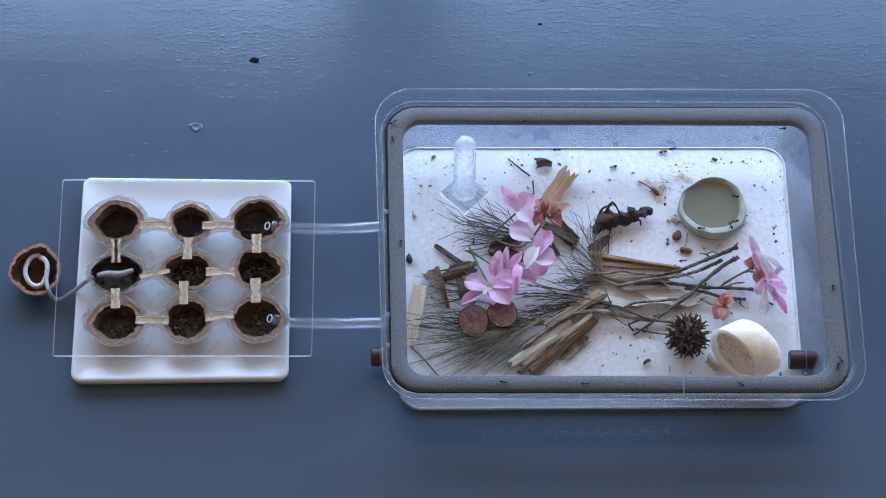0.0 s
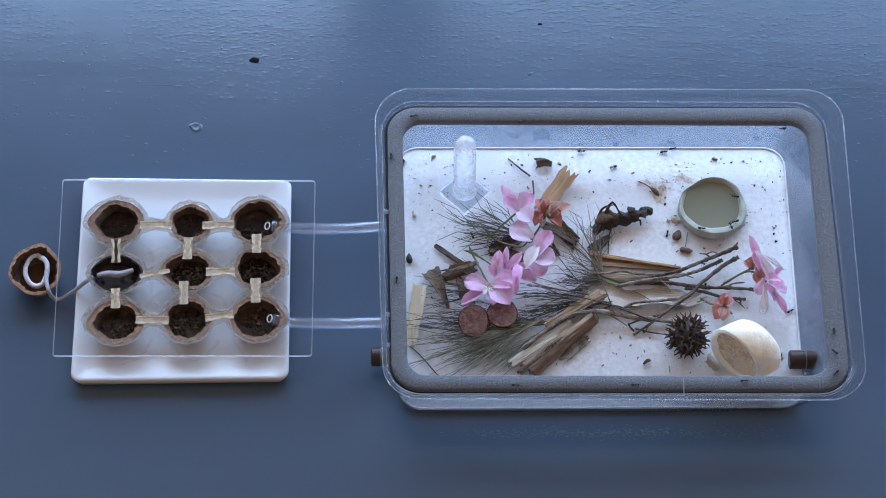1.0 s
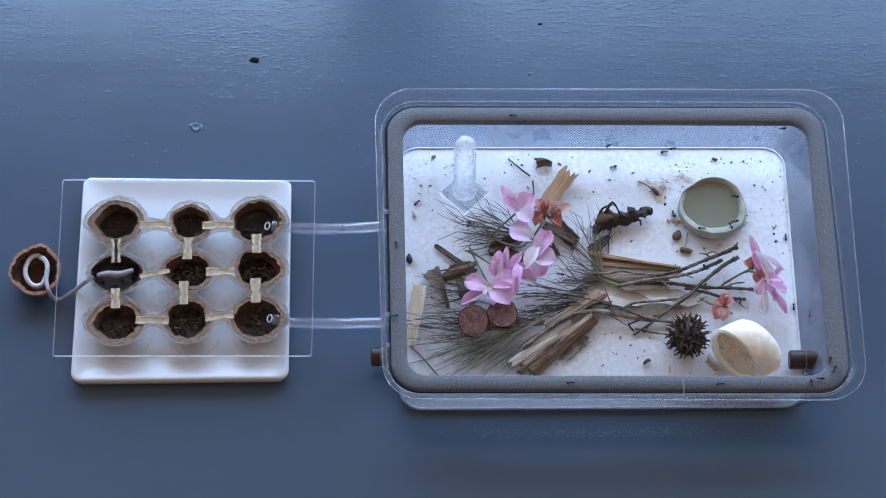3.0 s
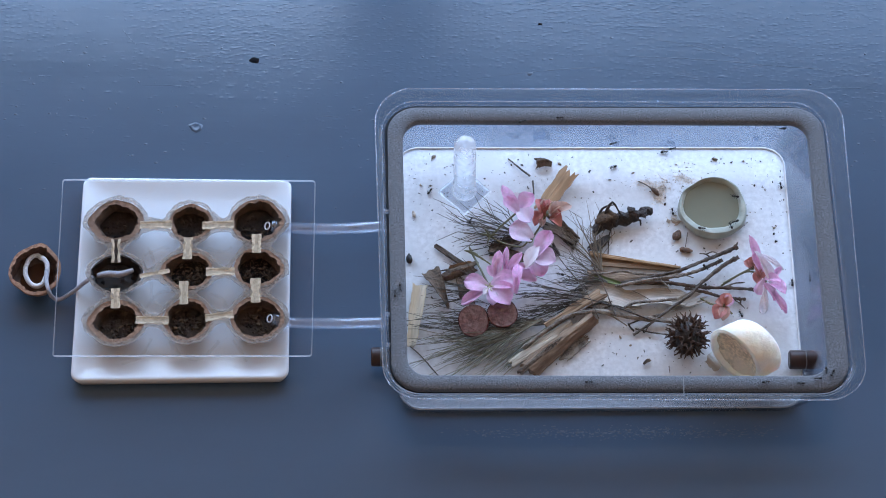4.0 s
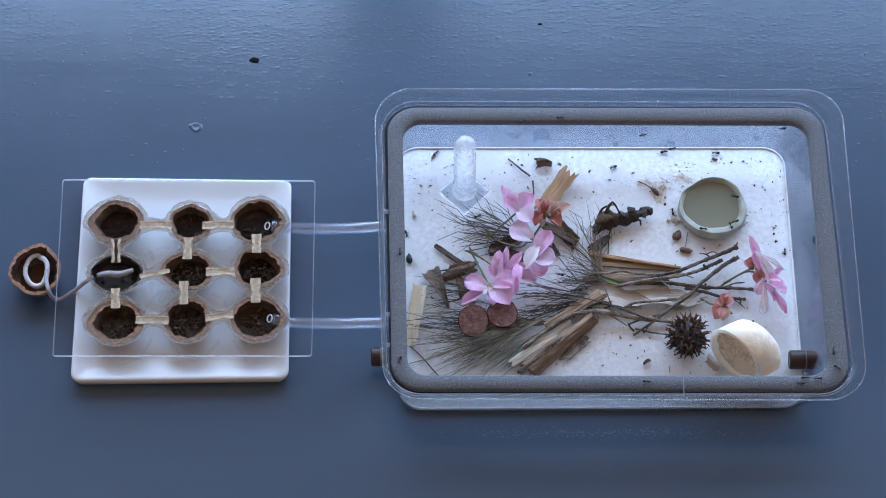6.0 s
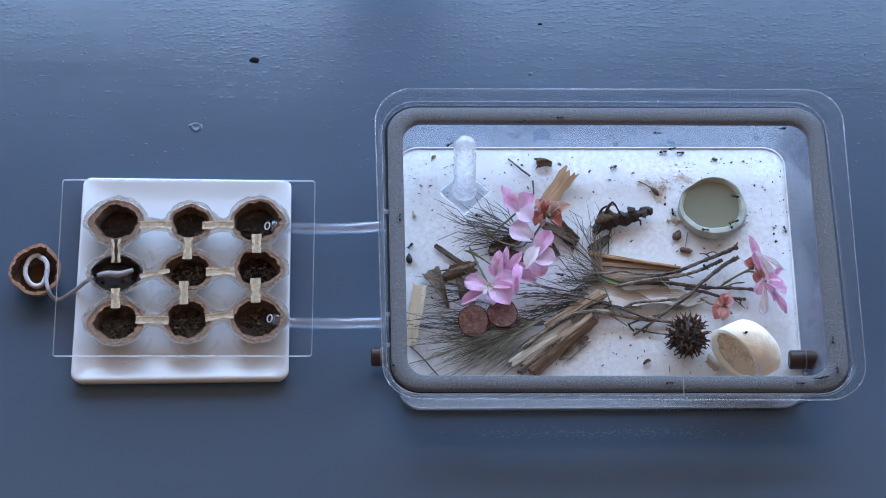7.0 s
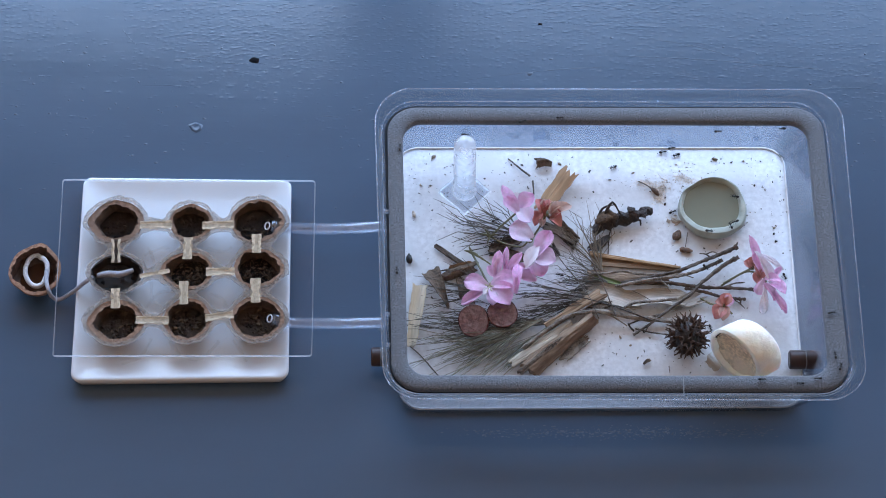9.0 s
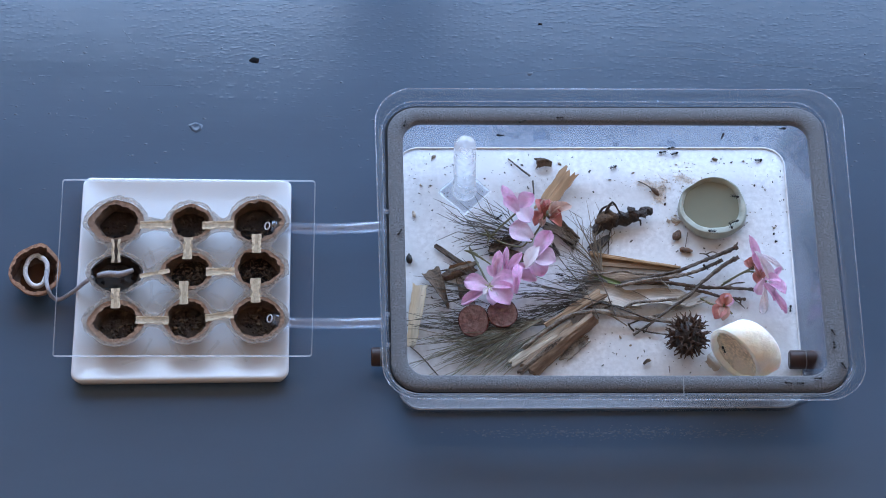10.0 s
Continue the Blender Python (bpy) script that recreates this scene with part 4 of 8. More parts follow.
def wood_strip(name, p0, p1, w0, w1, thick, mat, label, jag=0.25, bend=0.0, trough=0.0, seed=0, category="wood chip", roll=0):
    """A split strip of wood from p0 to p1 with torn ends, arched by bend and hollowed by trough."""
    rnd = random.Random(seed)
    a, b = Vector(p0), Vector(p1)
    t = b - a
    L = t.length
    t.normalize()
    s = Vector((0, 0, 1)).cross(t).normalized()
    u = t.cross(s)
    ob = thing(name, a, label, category)
    ob.matrix_world = Matrix.Translation(a) @ Matrix((t, s, u)).transposed().to_4x4() @ pose(0, 0, 0, roll, 0, 0)
    nx, ny = 16, 9
    def torn(w, k):
        # long splinters on a badly torn end, an uneven break on the others
        return [(rnd.uniform(-1, 1) if jag > 0.2 else 2 * noise.noise(Vector((j * 0.33, seed * 1.7, k)))) * jag * w for j in range(ny + 1)]
    e0, e1 = torn(w0, 0), torn(w1, 5)
    bm = bmesh.new()
    rows = []
    for side in (1, -1):
        grid = []
        for i in range(nx + 1):
            f = i / nx
            line = []
            for j in range(ny + 1):
                g = j / ny * 2 - 1
                w = (w0 + (w1 - w0) * f) / 2 * (1 + 0.20 * noise.noise(Vector((f * 5, g * 0.5, seed * 3.3))) + 0.12 * noise.noise(Vector((f * 13, g * 0.8, seed * 1.3))))
                x = f * L + (e0[j] * (1 - f) ** 6 if f < 0.5 else e1[j] * f ** 6)
                z = bend * math.sin(math.pi * f) + trough * (g * g - 0.5) + thick * (0.22 * noise.noise(Vector((f * 2, g * 3.1, seed * 1.7))) + 0.10 * noise.noise(Vector((f * 4, g * 11, seed * 2.7)))) + side * thick / 2 * (1 - 0.35 * abs(g) ** 3)
                line.append(bm.verts.new((x, g * w, z)))
            grid.append(line)
        for i in range(nx):
            for j in range(ny):
                q = (grid[i][j], grid[i + 1][j], grid[i + 1][j + 1], grid[i][j + 1])
                bm.faces.new(q if side == 1 else q[::-1])
        rows.append(grid)
    A, B = rows
    for i in range(nx):
        bm.faces.new((A[i][0], B[i][0], B[i + 1][0], A[i + 1][0]))
        bm.faces.new((A[i + 1][ny], B[i + 1][ny], B[i][ny], A[i][ny]))
    for j in range(ny):
        bm.faces.new((A[0][j + 1], B[0][j + 1], B[0][j], A[0][j]))
        bm.faces.new((A[nx][j], B[nx][j], B[nx][j + 1], A[nx][j + 1]))
    part("strip", bm, mat, ob, smooth=False)
    return ob


K = 0.000388
wood_strip("wood_chip", (0.0688, 0.0282, 0.006), (0.0881, 0.0557, 0.009), 28 * K, 34 * K, 0.0022, M_CHIP_TAN, "tan wood chip with a torn splintered end", 0.26, seed=1)
wood_strip("wood_chip", (-0.0154, -0.0321, 0.008), (-0.0217, -0.0773, 0.007), 27 * K, 18 * K, 0.0022, M_CREAMSTICK, "pale cream split stick beside the foam", 0.08, trough=0.0040, seed=2)
wood_strip("bark_chip", (-0.0085, -0.0199, 0.007), (0.0038, -0.0478, 0.005), 34 * K, 4 * K, 0.0022, M_BARK, "dark brown pointed flake of bark", 0.12, bend=0.002, trough=0.002, seed=3, category="bark")
wood_strip("bark_chip", (0.0008, -0.0233, 0.006), (0.0224, -0.0164, 0.007), 22 * K, 18 * K, 0.0026, M_BARK, "curled dark brown bark fragment", 0.4, trough=-0.003, seed=4, category="bark")
wood_strip("bark_chip", (0.0108, -0.024, 0.005), (0.0131, -0.0413, 0.005), 12 * K, 8 * K, 0.0022, M_BARK, "small dark bark sliver", 0.4, seed=5, category="bark")
wood_strip("bark_chip", (0.0349, -0.0048, 0.005), (0.0513, 0.0043, 0.006), 26 * K, 20 * K, 0.0030, M_BARK, "dark bark piece under the flowers", 0.4, trough=0.002, seed=6, category="bark")
wood_strip("bark_chip", (0.0733, 0.0167, 0.006), (0.0902, 0.0043, 0.006), 36 * K, 20 * K, 0.0030, M_BARK, "dark rotten bark slab beneath the wilted flower", 0.45, bend=0.001, trough=0.002, seed=26, category="bark")
wood_strip("bark_chip", (0.1033, -0.0026, 0.005), (0.1144, 0.0061, 0.006), 20 * K, 10 * K, 0.0026, M_INSECT, "black charred bark fragment", 0.4, seed=7, category="bark")
wood_strip("wood_chip", (0.1015, -0.0110, 0.005), (0.1632, -0.0188, 0.005), 23 * K, 8 * K, 0.0022, M_STRIP_DARK, "long brown split wood strip under the twigs", 0.15, seed=8)
wood_strip("wood_chip", (0.1004, -0.0075, 0.0075), (0.1624, -0.0181, 0.0070), 8 * K, 4 * K, 0.0020, M_CHIP_TAN, "thin tan splinter along the brown strip", 0.15, seed=48)
wood_strip("wood_chip", (0.0997, -0.0236, 0.005), (0.1529, -0.0271, 0.005), 24 * K, 18 * K, 0.0022, M_CHIP, "brown wood strip lying among the twigs", 0.3, seed=18)
wood_strip("wood_chip", (0.0569, -0.0959, 0.008), (0.1018, -0.0571, 0.009), 34 * K, 22 * K, 0.0062, M_CHIP, "thick tan and brown length of split wood", 0.18, bend=0.001, trough=-0.003, seed=9)
# dark strip laid in for the shadowed gap between the splinters
wood_strip("bark_chip", (0.0514, -0.0994, 0.011), (0.0830, -0.0722, 0.012), 10 * K, 7 * K, 0.0034, M_BARK, "dark brown strip for the gap along the split wood", 0.4, bend=0.001, seed=19, category="bark")
wood_strip("wood_chip", (0.0455, -0.0917, 0.008), (0.0762, -0.0708, 0.010), 17 * K, 15 * K, 0.0022, M_PALECHIP, "pale cream wood splinter with a torn end", 0.14, seed=10)
wood_strip("wood_chip", (0.0556, -0.0816, 0.007), (0.0871, -0.0613, 0.009), 18 * K, 12 * K, 0.0020, M_PALECHIP, "pale grey-cream wood splinter", 0.14, seed=20)
wood_strip("wood_chip", (0.0703, -0.0639, 0.009), (0.1083, -0.0392, 0.011), 15 * K, 22 * K, 0.0028, M_STRIP, "tan wood sliver leaning on the split wood", 0.16, seed=11)
wood_strip("bark_chip", (0.1004, -0.0511, 0.009), (0.1135, -0.0468, 0.009), 12 * K, 10 * K, 0.0026, M_BARK, "dark brown broken end of wood", 0.5, seed=21, category="bark")
wood_strip("bark_chip", (0.0808, -0.0835, 0.004), (0.0978, -0.0713, 0.005), 26 * K, 14 * K, 0.0020, M_TWIG_PALE, "grey weathered bark flake on the floor", 0.4, trough=0.002, seed=12, category="bark")
wood_strip("dry_husk", (0.0948, -0.0341, 0.006), (0.1329, -0.0462, 0.006), 40 * K, 34 * K, 0.0012, M_HUSK, "pale papery dry husk", 0.3, bend=0.002, trough=0.0040, seed=13, category="husk")
wood_strip("dry_husk", (0.1215, -0.0427, 0.006), (0.1658, -0.0410, 0.006), 30 * K, 30 * K, 0.0012, M_HUSK, "pale papery husk under the twigs", 0.4, bend=0.002, trough=0.0040, seed=23, category="husk")
wood_strip("dry_husk", (0.1560, -0.0478, 0.005), (0.1754, -0.0401, 0.006), 18 * K, 32 * K, 0.0012, M_HUSK, "pale torn husk flake", 0.5, trough=0.004, seed=14, category="husk")
wood_strip("grass_blade", (0.1033, -0.0261, 0.009), (0.1209, -0.0317, 0.009), 15 * K, 6 * K, 0.0006, M_LEAFGREEN, "short green grass blade on the husk", 0.2, trough=0.001, seed=15, category="leaf")
wood_strip("dry_husk", (0.1800, -0.0835, 0.004), (0.1868, -0.0915, 0.004), 30 * K, 30 * K, 0.0010, M_HUSK, "pale husk flake beside the cane", 0.15, trough=-0.004, seed=29, category="husk")
wood_strip("bark_chip", (0.0825, 0.0070, 0.006), (0.0901, -0.0013, 0.005), 15 * K, 9 * K, 0.0026, M_INSECT, "black rotten bark beside the flowers", 0.45, trough=0.002, seed=41, category="bark")
wood_strip("bark_chip", (0.0746, -0.0010, 0.006), (0.0791, -0.0075, 0.005), 12 * K, 8 * K, 0.0024, M_INSECT, "black crumb of charred bark", 0.4, seed=42, category="bark")
wood_strip("bark_chip", (0.0062, -0.0199, 0.007), (0.0201, -0.0160, 0.008), 15 * K, 10 * K, 0.0024, M_STRIP, "tan split of bark with a torn edge", 0.3, trough=0.003, seed=43, category="bark")
wood_strip("bark_chip", (0.0131, -0.0284, 0.005), (0.0207, -0.0478, 0.005), 16 * K, 10 * K, 0.0022, M_BARK, "dark bark sliver under the pink flower", 0.3, seed=44, category="bark")
wood_strip("bark_chip", (0.0334, -0.0027, 0.006), (0.0565, -0.0124, 0.006), 18 * K, 20 * K, 0.0028, M_BARK, "brown bark slab beneath the pink petals", 0.3, trough=0.002, seed=45, category="bark")
wood_strip("twig_stub", (-0.0054, -0.0005, 0.006), (0.0147, -0.0153, 0.005), 8 * K, 8 * K, 0.0028, M_TWIG_DARK, "short dark grey broken twig", 0.2, seed=16, category="twig")


def twig(ctrl, r0, r1, label, seed=0, mat=None, forks=()):
    t = thing("twig", ctrl[0], label, "twig", group="twigs on the tub floor")
    o = Vector(t.location)
    n = 40
    pts = [q - o for q in curve_points(ctrl, n)]
    rnd = random.Random(seed)
    pts = [p + Vector((rnd.uniform(-1, 1), rnd.uniform(-1, 1), rnd.uniform(-1, 1))) * r0 * 0.09 for p in pts]
    radii = [0.86 * (r0 + (r1 - r0) * i / n) * (1 + (rnd.uniform(0.2, 0.45) if rnd.random() < 0.10 else rnd.uniform(-0.08, 0.08))) for i in range(n + 1)]
    part("stem", tube_along(pts, radii, 8, rough=0.14, seed=seed), mat or M_TWIG, t)
    for f, tip, r in forks:
        base = pts[int(f * n)]
        q = curve_points([base, base.lerp(Vector(tip) - o, 0.5) + Vector((0, 0.0008, 0.0008)), Vector(tip) - o], 8)
        part("side_shoot", tube_along(q, [r * (1 - 0.06 * i) for i in range(9)], 6, rough=0.15, seed=seed + 5), mat or M_TWIG, t)
    return t


twig([(0.2014, -0.0056, 0.014), (0.1896, -0.0110, 0.0135), (0.1759, -0.0164, 0.012), (0.1589, -0.0227, 0.010), (0.1372, -0.0274, 0.009), (0.1217, -0.0303, 0.008)], 4.6 * K, 2.8 * K, "thick grey-brown twig with a cut end", 1, M_TWIG, forks=((0.32, (0.1751, -0.0114, 0.015), 1.6 * K),))
twig([(0.1171, -0.0354, 0.012), (0.1298, -0.0325, 0.013), (0.1465, -0.0295, 0.013), (0.1620, -0.0268, 0.012), (0.1758, -0.0215, 0.011)], 3.8 * K, 2.8 * K, "knobbly pale grey twig on the pile", 2, M_TWIG_PALE, forks=((0.5, (0.1552, -0.0383, 0.010), 2.2 * K), (0.72, (0.1707, -0.0290, 0.013), 1.6 * K)))
twig([(0.2019, -0.0130, 0.013), (0.1916, -0.0190, 0.012), (0.1764, -0.0320, 0.012), (0.1681, -0.0405, 0.011), (0.1517, -0.0524, 0.009), (0.1381, -0.0625, 0.007), (0.1288, -0.0683, 0.005)], 4.6 * K, 2.2 * K, "long forked grey-brown twig crossing the pile", 3, M_TWIG, forks=((0.70, (0.1252, -0.0611, 0.006), 2.2 * K), (0.80, (0.1367, -0.0677, 0.008), 1.6 * K)))
twig([(0.1912, -0.0141, 0.011), (0.1818, -0.0184, 0.010), (0.1701, -0.0231, 0.009), (0.1527, -0.0264, 0.008), (0.1334, -0.0282, 0.008)], 4.0 * K, 3.0 * K, "grey twig with a broken tip", 31, M_TWIG, forks=((0.12, (0.1866, -0.0190, 0.012), 2.0 * K),))
twig([(0.1449, -0.0286, 0.008), (0.1621, -0.0316, 0.008), (0.1793, -0.0343, 0.009), (0.1984, -0.0353, 0.010), (0.2160, -0.0366, 0.010)], 3.6 * K, 3.0 * K, "long straight dark twig in the pile", 4, M_TWIG_DARK, forks=((0.66, (0.2054, -0.0315, 0.011), 2 * K), (0.75, (0.2136, -0.0387, 0.010), 1.8 * K)))
twig([(0.1010, -0.0244, 0.010), (0.1141, -0.0236, 0.010), (0.1226, -0.0228, 0.011), (0.1334, -0.0244, 0.010), (0.1496, -0.0244, 0.009)], 2.4 * K, 3.0 * K, "grey twig along the wood strip", 5, M_TWIG_PALE)
twig([(0.1648, -0.0337, 0.007), (0.1793, -0.0372, 0.007), (0.1922, -0.0411, 0.007), (0.2061, -0.0419, 0.006)], 3.2 * K, 3.0 * K, "short dark twig under the pile", 6, M_TWIG_DARK, forks=((0.75, (0.2051, -0.0482, 0.005), 1.8 * K), (0.9, (0.2026, -0.0452, 0.005), 2.2 * K)))
twig([(0.1230, -0.0503, 0.010), (0.1303, -0.0469, 0.011), (0.1441, -0.0457, 0.011), (0.1588, -0.0434, 0.010)], 2.8 * K, 3.0 * K, "bent pale grey twig", 7, M_TWIG_PALE)
twig([(0.1284, -0.0365, 0.009), (0.1348, -0.0399, 0.009), (0.1405, -0.0438, 0.009)], 0.9 * K, 0.7 * K, "hair-thin dark stalk among the twigs", 32, M_TWIG_DARK)
twig([(0.1256, -0.0598, 0.005), (0.1270, -0.0633, 0.006), (0.1293, -0.0653, 0.005)], 1.6 * K, 2.0 * K, "short black bent twig tip", 33, M_INSECT)
twig([(0.1806, -0.0076, 0.007), (0.1852, -0.0064, 0.008), (0.1901, -0.0090, 0.008)], 1.2 * K, 1.0 * K, "thin grey side twig", 34)
twig([(0.0536, -0.081, 0.011), (0.067, -0.0705, 0.012), (0.0844, -0.0582, 0.013), (0.1055, -0.0539, 0.012), (0.1285, -0.0571, 0.009), (0.1593, -0.059, 0.006)], 3.8 * K, 5.2 * K, "long curved knobbly twig lying over the wood", 9, M_TWIG_PALE, forks=((0.45, (0.1095, -0.0459, 0.014), 1.8 * K), (0.6, (0.1247, -0.0625, 0.007), 1.8 * K)))
twig([(0.1301, -0.0636, 0.005), (0.1419, -0.0666, 0.005), (0.1573, -0.0697, 0.007)], 1.5 * K, 1.5 * K, "thin dark stalk of the seed ball", 10, M_TWIG_DARK)
twig([(-0.0229, -0.0764, 0.005), (-0.0149, -0.084, 0.005), (-0.0023, -0.0995, 0.004)], 1.3 * K, 1.3 * K, "thin dark bent stalk near the foam", 11)
twig([(0.0455, 0.0694, 0.004), (0.0536, 0.0611, 0.005), (0.0606, 0.0548, 0.005)], 1.4 * K, 2.2 * K, "thin dry brown stalk", 12)
twig([(0.0625, 0.0512, 0.005), (0.0631, 0.0394, 0.006)], 2.0 * K, 1.2 * K, "short dark stalk by the chip", 13)
twig([(0.1053, -0.0608, 0.014), (0.098, -0.0421, 0.015), (0.0833, -0.019, 0.012), (0.0777, -0.0103, 0.012)], 1.1 * K, 0.8 * K, "thin dark stem over the needles", 14, M_TWIG_DARK)
twig([(0.1168, -0.0582, 0.013), (0.1097, -0.0373, 0.014), (0.1043, -0.0238, 0.013), (0.0989, -0.0069, 0.014)], 1.5 * K, 0.9 * K, "thin upright brown stem", 15, M_TWIG_DARK)
twig([(0.0502, -0.0417, 0.015), (0.0812, -0.0425, 0.015), (0.1101, -0.0493, 0.014), (0.141, -0.0597, 0.01)], 0.9 * K, 1.4 * K, "long thin blackish stem over the wood", 16, M_INSECT)


def needle_spray(name, root, tips, count, spread, mat, label, seed, r=0.00023, start=0.2, curl=0.06):
    """A stem with many fine needles: each leaves the stem part way and runs to a point near one of the tips."""
    rnd = random.Random(seed)
    ob = thing(name, root, label, "needle sprig", group="needle sprigs in the tub")
    o = Vector(root)
    bm, stems = bmesh.new(), bmesh.new()
    for k, tip in enumerate(tips):
        q = curve_points([(0, 0, 0), (Vector(tip) - o) * 0.4 + Vector((0, 0, 0.001)), (Vector(tip) - o) * 0.8], 8)
        tube_along(q, [0.0006 - 0.00004 * i for i in range(9)], 5, bm=stems)
    for k in range(count):
        tip = Vector(rnd.choice(tips)) - o
        u = rnd.uniform(start, 0.75) * rnd.random() ** 0.3
        base = tip * u + Vector((0, 0, 0.0008))
        L = tip.length * rnd.uniform(0.35, 0.62)
        d = tip.normalized()
        side = Vector((-d.y, d.x, 0))
        end = base + d * L + side * rnd.gauss(0, spread) * L + Vector((0, 0, rnd.uniform(-0.10, 0.16) * L))
        end.z = max(end.z, FLOOR_Z + 0.0006 - o.z)
        mid = base.lerp(end, 0.5) + side * rnd.uniform(-curl, curl) * L + Vector((0, 0, rnd.uniform(0, 0.05) * L))
        tube_along([base, base.lerp(mid, 0.55), mid, mid.lerp(end, 0.5), end], [r, r, r, r * 0.85, r * 0.45], 4, bm=bm)
    part("stem", stems, mat, ob)
    tagged(part("needles", bm, mat, ob), kind="stuff")
    return ob


needle_spray("needle_sprig", (0.0587, 0.005, 0.008), [(0.0043, 0.0279, 0.005), (0.0031, 0.0101, 0.005), (0.0062, 0.0184, 0.006), (0.012, -0.0013, 0.005), (0.018, 0.0321, 0.007)], 54, 0.36, M_NEEDLE, "grey-brown fan of fine dry needles", 1, r=0.00026, curl=0.18)
needle_spray("needle_sprig", (0.0768, -0.0613, 0.009), [(-0.0188, -0.0606, 0.005), (-0.0168, -0.0713, 0.005), (-0.0207, -0.0542, 0.005), (-0.0092, -0.0478, 0.005)], 66, 0.13, M_NEEDLE, "dry needle sprig under the grape slices", 2, curl=0.12)
needle_spray("needle_sprig", (0.0672, -0.0594, 0.011), [(-0.0167, -0.0882, 0.005), (-0.0091, -0.0966, 0.005), (0.0023, -0.0983, 0.005), (-0.0149, -0.0781, 0.006), (0.0156, -0.0924, 0.005)], 100, 0.14, M_NEEDLE_GREEN, "dense grey-green needle sprig", 3, r=0.00026, curl=0.10)
needle_spray("needle_sprig", (0.073, -0.0621, 0.008), [(0.025, -0.0995, 0.004), (0.0364, -0.1003, 0.004), (0.046, -0.0945, 0.005)], 60, 0.10, M_NEEDLE_GREEN, "small grey-green needle tuft by the wood", 4)
needle_spray("needle_sprig", (0.1059, -0.0417, 0.01), [(0.0408, -0.0397, 0.006), (0.0447, -0.0294, 0.007), (0.0464, -0.0547, 0.006), (0.0367, -0.0649, 0.005)], 38, 0.22, M_NEEDLE, "loose tangle of fine brown needles", 5, curl=0.16)
needle_spray("needle_sprig", (0.1085, -0.0212, 0.008), [(0.0882, 0.0283, 0.01), (0.0999, 0.0244, 0.009), (0.0822, 0.0155, 0.009), (0.0838, 0.0023, 0.009), (0.1075, 0.0138, 0.008)], 34, 0.22, M_STRAW, "upright brown needle tangle beside the flowers", 6, r=0.00019, curl=0.32)
needle_spray("needle_sprig", (0.1121, -0.0304, 0.009), [(0.0777, -0.0169, 0.008), (0.0736, -0.0278, 0.008), (0.0798, -0.006, 0.008), (0.083, -0.0386, 0.008)], 60, 0.30, M_NEEDLE, "matted brown needles on the husk", 7, r=0.0002, curl=0.30)
needle_spray("needle_sprig", (0.0331, -0.0364, 0.008), [(-0.0112, -0.0262, 0.005), (-0.0131, -0.037, 0.005), (0.0023, -0.0071, 0.006), (-0.0092, -0.0478, 0.005)], 34, 0.14, M_NEEDLE, "sparse dry needles beside the bark", 8)
needle_spray("needle_sprig", (0.1115, -0.0465, 0.011), [(0.0522, -0.0488, 0.007), (0.06, -0.0402, 0.007)], 18, 0.16, M_NEEDLE, "thin needle sprig over pale wood", 9)


# ---- flowers ----
def petal_mesh(base, tip, width, lift, cup, seed):
    """One petal as a thin two-sided leaf from base to tip, narrow at the base and round at the end."""
    a, b = Vector(base), Vector(tip)
    t = b - a
    L = t.length
    t.normalize()
    s = Vector((0, 0, 1)).cross(t)
    s = s.normalized() if s.length > 0.05 else Vector((1, 0, 0))
    up = t.cross(s)
    bm = bmesh.new()
    nu, nv, th = 10, 8, 0.00018
    sides = []
    for sg in (1, -1):
        g = []
        for i in range(nu + 1):
            f = math.sin(math.pi / 2 * i / nu)
            w = width / 2 * (0.28 + 0.72 * math.sin(min(1.0, f * 1.35) * math.pi / 2) ** 1.2) * math.sqrt(max(0.012, 1 - max(0, (f - 0.60) / 0.402) ** 2.6))
            w *= (1 - (0.02 + 0.10 * ((seed * 7) % 5) / 4) * f ** 3) * (1 + 0.06 * noise.noise(Vector((f * 3, seed * 1.9, 0))))
            row = []
            for j in range(nv + 1):
                v = j / nv * 2 - 1
                z = cup * v * v * w * 2 + lift * math.sin(math.pi * f) * L + 0.11 * L * noise.noise(Vector((f * 2.2, v * 1.6, seed * 2.7))) + 0.03 * L * f * noise.noise(Vector((f * 3, v * 5, seed * 4.1))) + sg * th
                row.append(bm.verts.new(a + t * (f * L * (1 - 0.04 * v * v)) + s * (v * w) + up * z))
            g.append(row)
        for i in range(nu):
            for j in range(nv):
                q = (g[i][j], g[i + 1][j], g[i + 1][j + 1], g[i][j + 1])
                bm.faces.new(q if sg == 1 else q[::-1])
        sides.append(g)
    A, B = sides
    for i in range(nu):
        bm.faces.new((A[i][0], B[i][0], B[i + 1][0], A[i + 1][0]))
        bm.faces.new((A[i + 1][nv], B[i + 1][nv], B[i][nv], A[i][nv]))
    for j in range(nv):
        bm.faces.new((A[nu][j], B[nu][j], B[nu][j + 1], A[nu][j + 1]))
        bm.faces.new((A[0][j + 1], B[0][j + 1], B[0][j], A[0][j]))
    return bm


